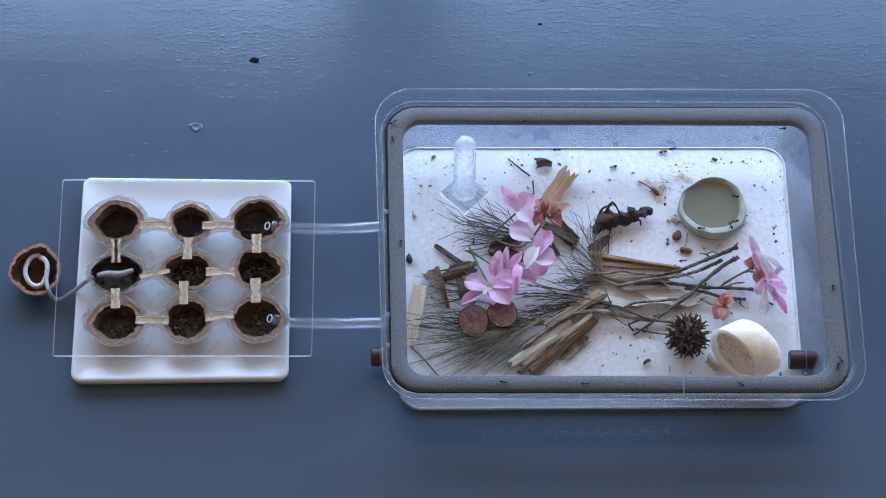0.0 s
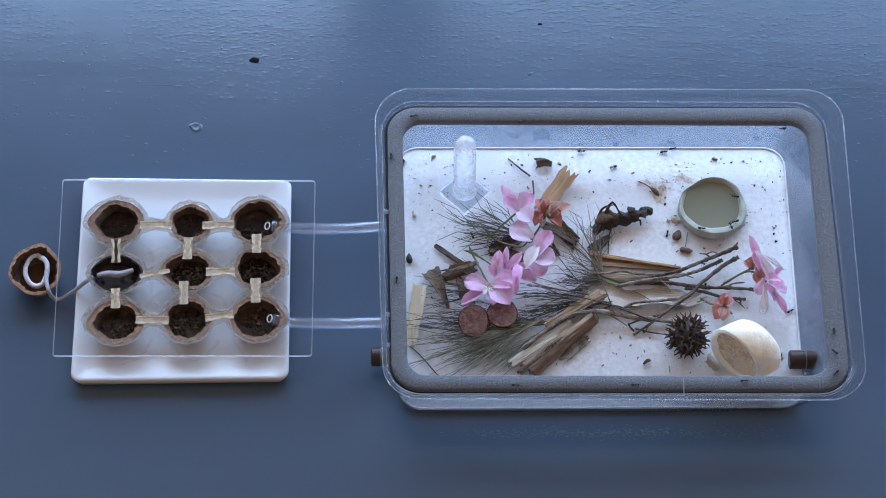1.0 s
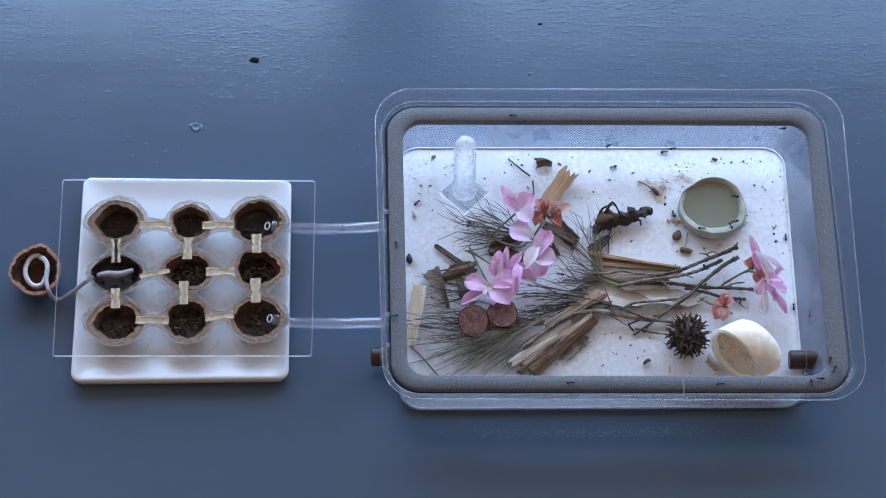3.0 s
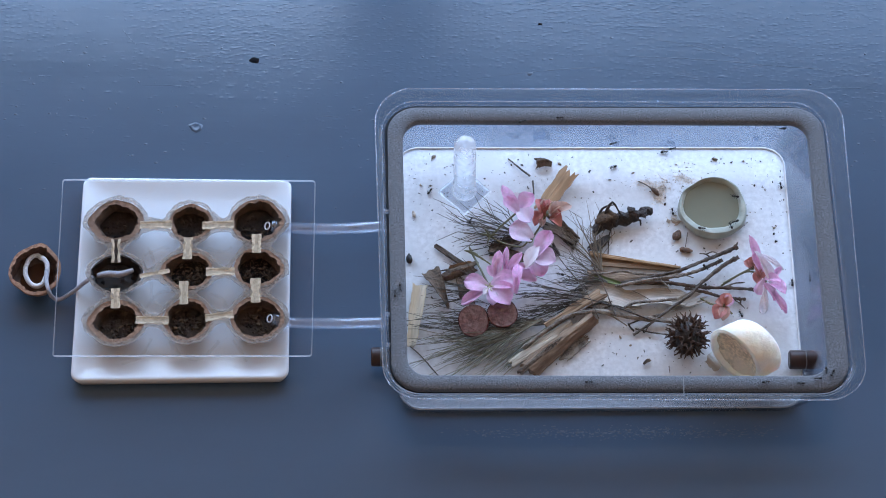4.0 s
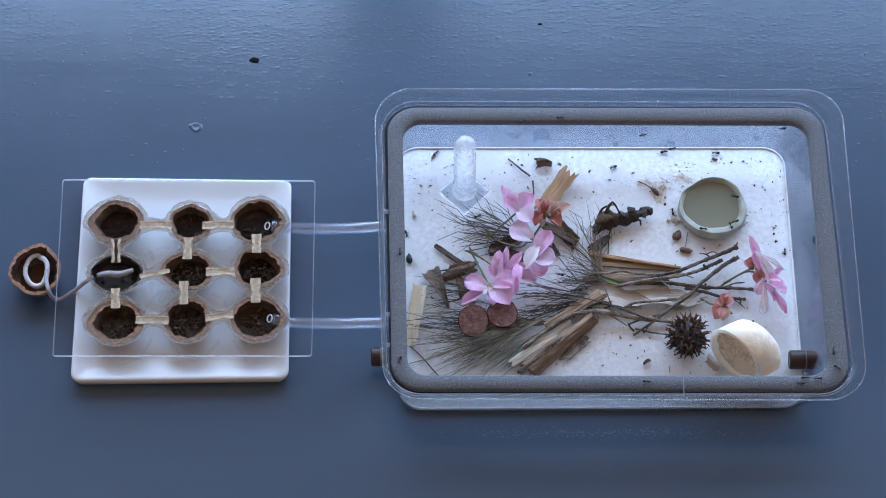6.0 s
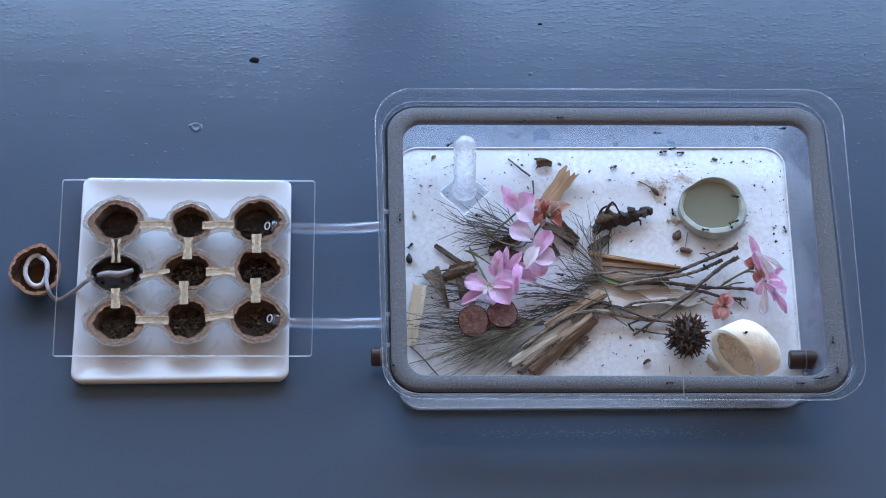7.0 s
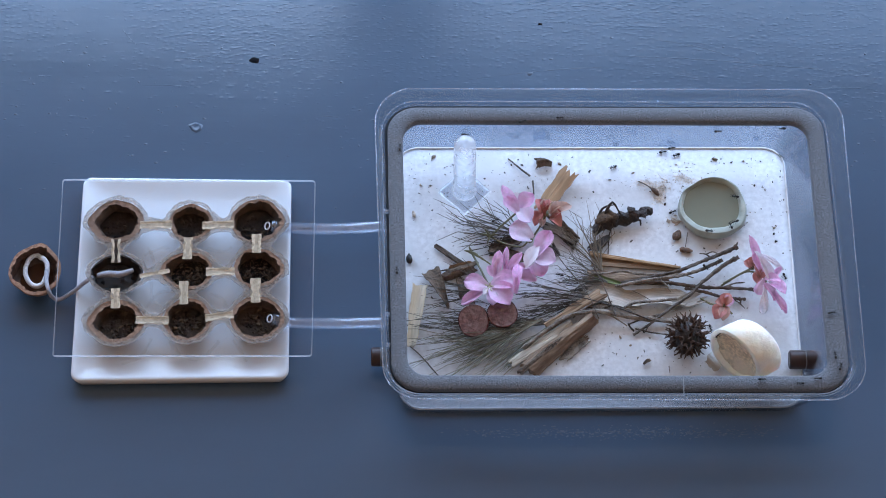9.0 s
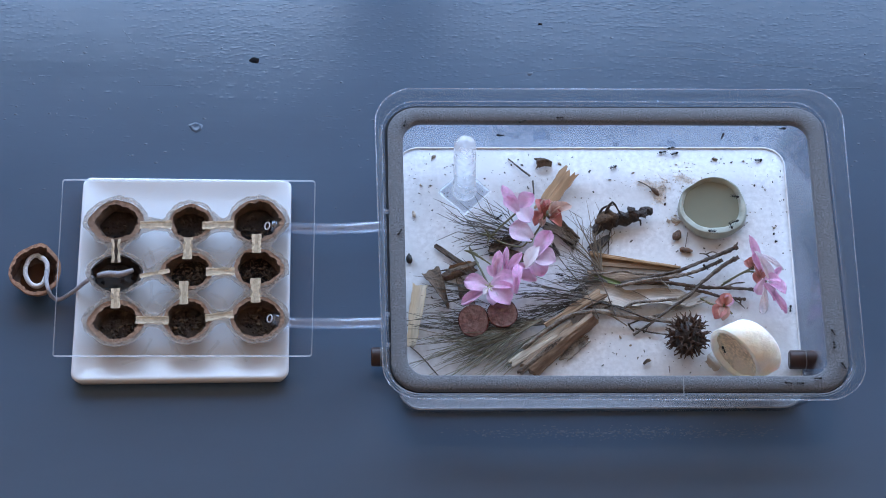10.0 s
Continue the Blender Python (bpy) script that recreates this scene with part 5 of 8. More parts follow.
def flower(name, heart, petals, label, stalk=None, seed=0, stamens=()):
    f = thing(name, heart, label, "flower", group="cut flowers in the tub")
    o = Vector(heart)
    for i, (base, tip, w, lift, cup, m) in enumerate(petals):
        part("petal", petal_mesh(Vector(base) - o, Vector(tip) - o, w * K * 1.22, lift, cup, seed + i), m, f)
    bm = bmesh.new()
    bmesh.ops.create_uvsphere(bm, u_segments=10, v_segments=7, radius=0.0022)
    part("calyx", shake(bm, 0.0008, 300, seed), M_STALK, f, "small green calyx")
    for tip in stamens:
        tip = Vector(tip) - o
        part("stamen", tube_along([(0, 0, 0.0015), tip * 0.5 + Vector((0, 0, 0.002)), tip], [0.0004, 0.00035, 0.0006], 6), M_STAMEN, f, "cream stamen")
    if stalk:
        part("stalk", tube_along([p - o for p in curve_points(stalk, 14)], 0.00068, 7, rough=0.12), M_STALK, f, "slender green stalk")
    return f


PK, PP, PD, PH, PL, PC = M_PETAL, M_PETAL_PALE, M_PETAL_DRY, M_PETAL_HOT, M_PETAL_LIGHT, M_PETAL_CREAM
flower("pink_flower", (0.0509, 0.0201, 0.016), [((0.0505, 0.0192, 0.016), (0.0405, 0.0381, 0.022), 17, 0.06, 0.30, PK), ((0.0512, 0.0186, 0.018), (0.0419, 0.0281, 0.024), 24, 0.10, 0.25, PK), ((0.0513, 0.0215, 0.015), (0.0510, 0.0339, 0.020), 16, 0.05, 0.3, PL), ((0.0517, 0.0205, 0.017), (0.0621, 0.0309, 0.023), 26, 0.08, 0.3, PK), ((0.0516, 0.0208, 0.018), (0.0599, 0.0095, 0.021), 27, 0.10, 0.25, PP)],
       "pink cut flower with upright petals", [(0.0509, 0.0207, 0.015), (0.0424, 0.0139, 0.012), (0.0326, 0.0049, 0.009)], 1)
flower("pink_flower", (0.0592, -0.0005, 0.015), [((0.0611, -0.0010, 0.016), (0.0452, 0.0064, 0.021), 38, 0.10, 0.12, PP)], "single broad pale lilac petal", [(0.0319, 0.0059, 0.008), (0.0411, -0.0005, 0.010), (0.0534, -0.0046, 0.012), (0.0592, -0.0005, 0.015)], 2)
flower("pink_flower", (0.0624, -0.0164, 0.017), [((0.0616, -0.0169, 0.018), (0.0740, 0.0013, 0.024), 25, 0.06, 0.35, PK), ((0.0616, -0.0159, 0.017), (0.0767, -0.0207, 0.022), 33, 0.08, 0.25, PP), ((0.0647, -0.0089, 0.021), (0.0564, -0.0258, 0.021), 20, 0.14, 0.45, PL), ((0.0616, -0.0167, 0.016), (0.0675, -0.0302, 0.017), 30, 0.06, 0.25, PK)],
       "pink and white open flower, petals folded", [(0.0617, -0.0157, 0.014), (0.0526, -0.0106, 0.011), (0.0467, -0.0174, 0.009)], 3)
flower("pink_flower", (0.0314, -0.0374, 0.015), [((0.0314, -0.0379, 0.016), (0.0138, -0.0351, 0.019), 30, 0.10, 0.15, PK), ((0.0307, -0.0378, 0.015), (0.0122, -0.0507, 0.015), 17, 0.08, 0.2, PK), ((0.0322, -0.0366, 0.016), (0.0502, -0.0335, 0.020), 34, 0.12, 0.20, PK), ((0.0322, -0.0375, 0.016), (0.0455, -0.0520, 0.019), 40, 0.10, 0.30, PK), ((0.0322, -0.0392, 0.016), (0.0343, -0.0527, 0.019), 18, 0.05, 0.1, PP),
                                      ((0.0353, -0.0319, 0.017), (0.0384, -0.0146, 0.026), 17, 0.05, 0.35, PK), ((0.0493, -0.0436, 0.018), (0.0509, -0.0239, 0.024), 15, 0.30, 0.5, PK), ((0.0475, -0.0242, 0.022), (0.0560, -0.0257, 0.020), 9, 0.2, 0.4, PK), ((0.0418, -0.0297, 0.016), (0.0434, -0.0110, 0.025), 10, 0.05, 0.4, PK), ((0.0426, -0.0292, 0.015), (0.0538, -0.0142, 0.022), 14, 0.05, 0.35, PH), ((0.0368, -0.0314, 0.016), (0.0299, -0.0246, 0.022), 16, 0.05, 0.3, PK), ((0.0314, -0.0388, 0.017), (0.0271, -0.0450, 0.019), 8, 0.1, 0.3, PL)],
       "large bright pink flower with spread petals", [(0.0315, -0.0364, 0.014), (0.0262, -0.0233, 0.012), (0.0194, -0.0069, 0.009)], 4, stamens=((0.0287, -0.0382, 0.020), (0.0302, -0.0434, 0.020), (0.0329, -0.0425, 0.020), (0.0340, -0.0391, 0.020), (0.0321, -0.0361, 0.020)))
flower("pink_flower", (0.0492, -0.0282, 0.013), [((0.0461, -0.0313, 0.014), (0.0507, -0.0199, 0.018), 16, 0.12, 0.3, PK), ((0.0492, -0.0254, 0.016), (0.0615, -0.0221, 0.018), 14, 0.14, 0.4, PP), ((0.0485, -0.0273, 0.013), (0.0638, -0.0307, 0.013), 22, 0.10, 0.3, PK)], "crumpled pink flower under the others", None, 5)
flower("wilted_flower", (0.0709, 0.0214, 0.012), [((0.0692, 0.0170, 0.012), (0.0642, 0.0302, 0.017), 14, 0.3, 0.8, PD), ((0.0685, 0.0230, 0.014), (0.0754, 0.0273, 0.019), 12, 0.35, 0.8, PC), ((0.0708, 0.0207, 0.015), (0.0731, 0.0286, 0.020), 9, 0.3, 0.9, PD), ((0.0670, 0.0223, 0.012), (0.0629, 0.0111, 0.013), 16, 0.25, 0.7, PD), ((0.0700, 0.0173, 0.013), (0.0676, 0.0108, 0.012), 11, 0.3, 0.8, PC), ((0.0747, 0.0175, 0.011), (0.0887, 0.0254, 0.016), 18, 0.25, 0.6, PC), ((0.0740, 0.0205, 0.012), (0.0832, 0.0267, 0.017), 13, 0.3, 0.7, PC), ((0.0731, 0.0170, 0.012), (0.0815, 0.0107, 0.013), 18, 0.3, 0.6, PD), ((0.0763, 0.0209, 0.013), (0.0808, 0.0159, 0.014), 12, 0.3, 0.7, PD)],
       "wilted salmon-orange flower head, petals crumpled", [(0.0680, 0.0286, 0.020), (0.0707, 0.0192, 0.016), (0.0668, 0.0117, 0.012), (0.0597, 0.0004, 0.010)], 6)
flower("pink_flower", (0.2179, -0.0332, 0.016), [((0.2167, -0.0262, 0.016), (0.2077, -0.0060, 0.032), 12, 0.03, 0.4, PH), ((0.2114, -0.0201, 0.034), (0.2237, -0.0347, 0.014), 15, 0.10, 0.25, PL), ((0.2139, -0.0208, 0.032), (0.2312, -0.0266, 0.020), 10, 0.08, 0.3, PL), ((0.2159, -0.0271, 0.016), (0.2100, -0.0180, 0.030), 14, 0.06, 0.3, PH), ((0.2233, -0.0323, 0.016), (0.2290, -0.0275, 0.026), 10, 0.06, 0.3, PH), ((0.2176, -0.0405, 0.022), (0.2168, -0.0544, 0.008), 14, 0.05, 0.3, PL),
                                       ((0.2202, -0.0395, 0.020), (0.2329, -0.0536, 0.008), 12, 0.05, 0.3, PH), ((0.2206, -0.0320, 0.012), (0.2301, -0.0489, 0.030), 22, 0.1, 0.25, PH), ((0.2187, -0.0323, 0.016), (0.2271, -0.0412, 0.030), 15, 0.1, 0.4, PH), ((0.2174, -0.0335, 0.020), (0.2135, -0.0404, 0.010), 16, 0.1, 0.2, PH), ((0.2157, -0.0297, 0.016), (0.2129, -0.0212, 0.018), 12, 0.1, 0.3, PD), ((0.2165, -0.0400, 0.026), (0.2255, -0.0447, 0.010), 14, 0.1, 0.3, PH)],
       "pink flower head leaning against the tub wall", [(0.2156, -0.0250, 0.012), (0.2059, -0.0231, 0.010), (0.1894, -0.0325, 0.008)], 7)
flower("wilted_flower", (0.2102, -0.0217, 0.014), [((0.2109, -0.0226, 0.014), (0.2047, -0.0185, 0.017), 20, 0.2, 0.5, PD), ((0.2114, -0.0217, 0.014), (0.2085, -0.0169, 0.018), 16, 0.2, 0.5, PD), ((0.2132, -0.0247, 0.013), (0.2153, -0.0351, 0.014), 20, 0.15, 0.4, PD), ((0.2142, -0.0233, 0.012), (0.2175, -0.0295, 0.014), 16, 0.15, 0.4, PC)], "wilted orange flower bud on a stalk", [(0.2103, -0.0217, 0.013), (0.2034, -0.0245, 0.011), (0.1909, -0.0313, 0.009)], 8)
flower("wilted_flower", (0.1909, -0.0489, 0.009), [((0.1908, -0.0482, 0.010), (0.1942, -0.0417, 0.015), 20, 0.2, 0.5, PD), ((0.1916, -0.0482, 0.010), (0.1974, -0.0467, 0.014), 18, 0.2, 0.4, PH), ((0.1906, -0.0481, 0.009), (0.1846, -0.0462, 0.012), 16, 0.2, 0.4, PD), ((0.1901, -0.0489, 0.009), (0.1842, -0.0589, 0.010), 24, 0.2, 0.4, PD), ((0.1909, -0.0485, 0.009), (0.1895, -0.0601, 0.010), 18, 0.2, 0.4, PC)],
       "wilted pink-orange flower on the floor", [(0.1961, -0.0540, 0.008), (0.1909, -0.0489, 0.009), (0.1820, -0.0458, 0.007), (0.1754, -0.0410, 0.006)], 9)


def stalk_tuft(at, tips, label):
    """A joint where cut flower stalks meet: short green shoots from one point."""
    t = thing("stalk_joint", at, label, "stalk")
    o = Vector(at)
    for k, tip in enumerate(tips):
        q = curve_points([(0, 0, 0), (Vector(tip) - o) * 0.5 + Vector((0, 0, 0.0008)), Vector(tip) - o], 8)
        part("shoot", tube_along(q, [0.0011 - 0.00009 * i for i in range(9)], 7, rough=0.15, seed=k), M_STALK, t)


stalk_tuft((0.0322, 0.0049, 0.009), ((0.0264, 0.0066, 0.010), (0.0287, 0.0095, 0.012), (0.0303, -0.0003, 0.008), (0.0373, 0.0056, 0.011)), "green joint of the cut flower stalks")
stalk_tuft((0.0194, -0.0074, 0.009), ((0.0147, -0.0066, 0.010), (0.0178, -0.0036, 0.011), (0.0240, -0.0101, 0.010), (0.0324, -0.0181, 0.012)), "green leafy end of a flower stalk")


def grape_slice(at, rx, ry, tilt, turn, seed, label):
    g = thing("grape_slice", at, label, "grape", group="grape slices")
    g.matrix_world = Matrix.Translation(at) @ pose(0, 0, 0, tilt, 0, turn)
    skin = lathe([(0, -0.0045), (rx * 0.6, -0.0042), (rx * 0.92, -0.0018), (rx, 0.0012), (rx * 0.985, 0.0022), (rx * 0.95, 0.0024), (rx * 0.945, 0.0018)], 32, 0.03, seed)
    pulp = lathe([(0, 0.0014), (rx * 0.12, 0.0016), (rx * 0.25, 0.0011), (rx * 0.40, 0.0018), (rx * 0.5, 0.0017), (rx * 0.6, 0.0019), (rx * 0.7, 0.0020), (rx * 0.82, 0.0019), (rx * 0.94, 0.0019)], 32, 0.03, seed)
    for bm in (skin, pulp):
        for v in bm.verts:
            v.co.y *= ry / rx
    for v in pulp.verts:
        a, q = math.atan2(v.co.y, v.co.x), math.hypot(v.co.x, v.co.y) / rx
        v.co.z += 0.00035 * math.sin(a * 7 + q * 9) * q * (1 - q)
    shake(pulp, 0.0006, 300, seed)
    part("skin", skin, M_GRAPESKIN, g, "dark red skin")
    part("flesh", pulp, M_GRAPE, g, "wet reddish-brown flesh")
    # pale veins winding through the flesh
    rnd = random.Random(seed)
    for k in range(9):
        a0, q0, line = k * 0.7 + rnd.uniform(-0.2, 0.2), rnd.uniform(0.12, 0.6), []
        for i in range(9):
            a, q = a0 + i * 0.13 + 0.2 * math.sin(i * 0.9 + k), rx * min(0.84, q0 + 0.035 * i + 0.04 * math.sin(i * 1.7 + k))
            line.append(Vector((q * math.cos(a), q * math.sin(a) * ry / rx, 0.0020)))
        part("vein", tube_along(line, [0.00015 * math.sin(math.pi * (i + 1) / 10) for i in range(9)], 5, squash=0.5), M_VEIN, g, "pale vein in the flesh")


grape_slice((0.0206, -0.062, 0.013), 27 * K, 29 * K / 0.97, 14, 0, 1, "cut red grape half, wet brown flesh up")
grape_slice((0.0401, -0.0565, 0.013), 27 * K, 24 * K / 0.9, 8, 10, 2, "second cut grape half leaning beside it")


def seed_ball():
    b = thing("seed_ball", (*(0.1644, -0.0745), 0.0165), "dark brown spiky sweetgum seed ball", "seed pod")
    bm = bmesh.new()
    R = 0.0106
    bmesh.ops.create_icosphere(bm, subdivisions=3, radius=R * 0.9)
    # core takes a near-black colour for the shade in the capsule holes
    part("core", shake(bm, 0.0012, 320, 3), M_INSECT, b, "pitted core, blackened for the dark of the holes")
    rnd = random.Random(5)
    n = 52
    for k in range(n):
        z = 1 - 2 * (k + 0.5) / n
        a = k * 2.39996 + rnd.uniform(-0.2, 0.2)
        d = Vector((math.sqrt(1 - z * z) * math.cos(a), math.sqrt(1 - z * z) * math.sin(a), z))
        s = d.orthogonal().normalized()
        w = d.cross(s)
        turn = rnd.uniform(0, 3.14)
        s, w = s * math.cos(turn) + w * math.sin(turn), w * math.cos(turn) - s * math.sin(turn)
        # an open capsule: a flared cup with two curved beaks on its rim
        rings = []
        for q, f in ((0.00135, 0.86), (0.0015, 1.08), (0.0017, 1.24), (0.0012, 1.22), (0.0010, 0.93)):
            rings.append([d * R * f * (1 + (0.04 * math.cos(2 * i) if f > 1.1 else 0)) + (s * math.cos(i) * 1.2 + w * math.sin(i) * 0.8) * q for i in [j * 2 * math.pi / 9 for j in range(9)]])
        pod = loft(rings, cap_end=True)
        for sg in (-1, 1):
            b0 = d * R * 1.18 + s * sg * 0.0019
            tube_along([b0, b0 + d * 0.0015 + s * sg * 0.0004, b0 + d * 0.0028 + s * sg * rnd.uniform(0.0006, 0.0018) + w * rnd.uniform(-0.0008, 0.0008), b0 + d * rnd.uniform(0.0030, 0.0042) + s * sg * rnd.uniform(0.0010, 0.0032) + w * rnd.uniform(-0.0014, 0.0014)],
                       [0.0006, 0.0005, 0.0004, 0.00015], 5, bm=pod, rough=0.2, seed=k)
        part("capsule", pod, M_GUM, b)


seed_ball()


def cane_ring():
    n = Vector((-0.68, -0.72, 0.13)).normalized()
    c = thing("cane_ring", (0.2004, -0.0877, 0.0246), "short cream cane section with tan pith inside", "cane piece")
    x = Vector((0, 0, 1)).cross(n).normalized()
    y = n.cross(x)
    c.matrix_world = Matrix.Translation(c.location) @ Matrix((x, y, n)).transposed().to_4x4()
    R, L = 0.0214, 0.0094
    lean = Vector((0.0035, -0.0040, 0.0020))      # the cut runs slantwise across the cane

    def slanted(bm):
        back = c.matrix_world.to_3x3().inverted() @ lean
        for v in bm.verts:
            v.co += back * ((L - v.co.z) / (2 * L))
        return bm
    wall = lathe([(R * 0.66, -L), (R * 0.95, -L), (R * 0.99, -L + 0.001), (R, 0), (R * 1.0, L - 0.0006), (R * 0.985, L), (R * 0.87, L + 0.0002), (R * 0.85, L - 0.0006), (R * 0.83, L * 0.5), (R * 0.77, -L * 0.5), (R * 0.66, -L)], 56, 0.07, 3)
    part("cane_wall", slanted(wall), M_CREAM, c, "smooth cream rind")
    pith = lathe([(0, L * 0.50), (R * 0.2, L * 0.52), (R * 0.4, L * 0.50), (R * 0.6, L * 0.58), (R * 0.72, L * 0.64), (R * 0.86, L * 0.72)], 40, 0.05, 4)
    part("pith", slanted(shake(pith, 0.0013, 170, 2)), M_PITH, c, "rough tan pith")


cane_ring()


def carcass():
    c = thing("dry_carcass", (0.1212, 0.0191, 0.008), "dark dried insect remains with bent legs", "insect remains")
    o = Vector(c.location)
    path = [p - o for p in curve_points([(0.1044, 0.0114, 0.006), (0.1133, 0.0159, 0.009), (0.1230, 0.0181, 0.010), (0.1329, 0.0212, 0.010), (0.1440, 0.0257, 0.009)], 30)]
    swell = [0.0012 + 0.0034 * math.sin(math.pi * min(0.88, 0.10 + i / 36)) * (1 + 0.20 * math.sin(i * 1.25)) for i in range(31)]
    part("body", shake(shake(tube_along(path, swell, 16, rough=0.16, seed=2), 0.0024, 210, 4), 0.0011, 620, 7), M_INSECT, c)
    for at, r, words in (((0.1416, 0.0247, 0.010), 0.0030, "blunt dark head"), ((0.1292, 0.0226, 0.013), 0.0030, "torn hump on the back"), ((0.1159, 0.0191, 0.013), 0.0038, "broken brown chest shell"), ((0.1082, 0.0163, 0.010), 0.0030, "ragged pale-brown rear end")):
        bm = bmesh.new()
        bmesh.ops.create_icosphere(bm, subdivisions=3, radius=r)
        for v in bm.verts:
            v.co = v.co + Vector(at) - o
        part("segment", shake(shake(bm, r * 0.6, 0.7 / r, 3), r * 0.25, 2.2 / r, 5), M_BARK if "brown" in words else M_INSECT, c, words)
    for k, ctrl in enumerate((((0.1083, 0.0147, 0.008), (0.1119, 0.0201, 0.016), (0.1165, 0.0259, 0.02), (0.1213, 0.0207, 0.015), (0.1255, 0.0174, 0.008)), ((0.106, 0.0156, 0.008), (0.1096, 0.0228, 0.016), (0.1182, 0.0252, 0.018)), ((0.1037, 0.0132, 0.005), (0.1136, 0.02, 0.013), (0.1191, 0.0183, 0.012)),
                              ((0.131, 0.0179, 0.007), (0.1357, 0.0188, 0.007), (0.1366, 0.016, 0.004)), ((0.1174, 0.0179, 0.007), (0.1144, 0.0066, 0.005), (0.1133, -0.0082, 0.004)))):
        part("leg", tube_along([p - o for p in curve_points(ctrl, 10)], [0.0011, 0.0011, 0.001, 0.001, 0.0009, 0.0009, 0.0008, 0.0007, 0.0006, 0.0005, 0.0004] if k < 4 else 0.0004, 6, rough=0.2, seed=k), M_INSECT, c)
    part("wing_case", shake(tube_along([p - o for p in curve_points([(0.1057, 0.0143, 0.012), (0.1112, 0.0177, 0.014), (0.1167, 0.0191, 0.013)], 8)], [0.001, 0.0028, 0.0038, 0.0042, 0.0042, 0.004, 0.0034, 0.0026, 0.001], 10, squash=0.5), 0.0012, 300, 6), M_BARK, c, "torn brown wing case")


carcass()


def seed(at, L, W, turn, label, sd, mat=None, name="seed"):
    s = thing(name, at, label, "seed")
    bm = tube_along([(L * (i / 8 - 0.5), 0, 0) for i in range(9)], [W * math.sqrt(max(0.02, math.sin(math.pi * (0.06 + 0.88 * i / 8)))) * (1 - 0.35 * i / 8) for i in range(9)], 10, squash=0.7)
    part("husk", shake(bm, W * 0.25, 1.2 / W, sd), mat or M_SEED, s)
    s.matrix_world = Matrix.Translation((at[0], at[1], FLOOR_Z + W * 0.72)) @ pose(0, 0, 0, 0, 0, turn)


wood_strip("seed_bract", (0.0647, 0.0651, 0.006), (0.0758, 0.0647, 0.005), 21 * K, 8 * K, 0.0018, M_BARK, "brown angular dry seed bract on the plaster", 0.15, bend=0.0026, trough=-0.0036, seed=51, category="seed")
seed((0.1613, 0.008, 0.004), 0.0075, 0.0036, 60, "reddish-brown round seed by the bowl", 2)
seed((0.167, -0.0034, 0.004), 0.0090, 0.0026, -10, "flat dark brown seed by the bowl", 3)
seed((0.1477, 0.0427, 0.004), 0.0075, 0.0022, -50, "small brown seed with a dry stalk", 4)
seed((-0.0233, -0.01, 0.004), 0.0075, 0.0027, 92, "shiny black seed on the plaster", 5, M_ANT)
seed((-0.0203, 0.0253, 0.004), 0.0050, 0.0016, 100, "tiny tan husk on the plaster", 6, M_CRUMB_TAN)
twig([(0.1362, 0.0513, 0.004), (0.1423, 0.0471, 0.005), (0.1468, 0.0431, 0.005)], 1.0 * K, 1.4 * K, "short dark stalk on the plaster", 21)
twig([(0.1688, 0.0107, 0.004), (0.1668, -0.0004, 0.004)], 0.7 * K, 0.7 * K, "hair-thin dark stalk by a seed", 22)
twig([(0.1521, -0.0911, 0.004), (0.1525, -0.0961, 0.004)], 0.8 * K, 0.6 * K, "hair-thin dark stalk on bare plaster", 23, M_TWIG_DARK)
wood_strip("bark_chip", (0.1350, -0.0897, 0.0045), (0.1393, -0.0869, 0.005), 5 * K, 6 * K, 0.0012, M_BARK, "small curled brown bark crumb", 0.4, bend=0.001, seed=55, category="bark")


def crumbs(name, count, spots, mat, size, label, sd):
    rnd = random.Random(sd)
    bm = bmesh.new()
    for _ in range(count):
        x, y, sx, sy = rnd.choice(spots)
        px, py = x + rnd.gauss(0, sx), y + rnd.gauss(0, sy)
        if not (0.0 < px - X0 < 0.268 and Y0 < py < Y1):
            continue
        r = size * min(2.0, rnd.lognormvariate(0, 0.45))
        m = Matrix.Translation((px, py, FLOOR_Z + r * 0.35)) @ pose(0, 0, 0, 0, 0, rnd.uniform(0, 360)) @ Matrix.Diagonal((r * rnd.uniform(0.7, 2.4), r * rnd.uniform(0.6, 1.1), r * 0.6, 1))
        v = [bm.verts.new(m @ (Vector(c) * rnd.uniform(0.75, 1.25))) for c in ((1, 0, 0), (0, 1, 0), (-1, 0, 0), (0, -1, 0), (0, 0, 1), (0, 0, -1))]
        for i in range(4):
            bm.faces.new((v[i], v[(i + 1) % 4], v[4]))
            bm.faces.new((v[(i + 1) % 4], v[i], v[5]))
    ob = mesh_object(name, bm, mat)
    return tagged(ob, label, "crumbs", kind="stuff")


def scattered_bits(name, spots, mat, label, sd):
    """Single larger crumbs, each an uneven little lump, at (x, y, radius)."""
    rnd = random.Random(sd)
    bm = bmesh.new()
    for x, y, r in spots:
        m = Matrix.Translation((x, y, FLOOR_Z + r * 0.3)) @ pose(0, 0, 0, rnd.uniform(-20, 20), 0, rnd.uniform(0, 360)) @ Matrix.Diagonal((r * rnd.uniform(1.0, 1.5), r * rnd.uniform(0.6, 0.9), r * 0.7, 1))
        bmesh.ops.create_icosphere(bm, subdivisions=2, radius=1, matrix=m)
    return tagged(mesh_object(name, shake(bm, 0.0007, 900, sd), mat), label, "crumbs", kind="stuff")


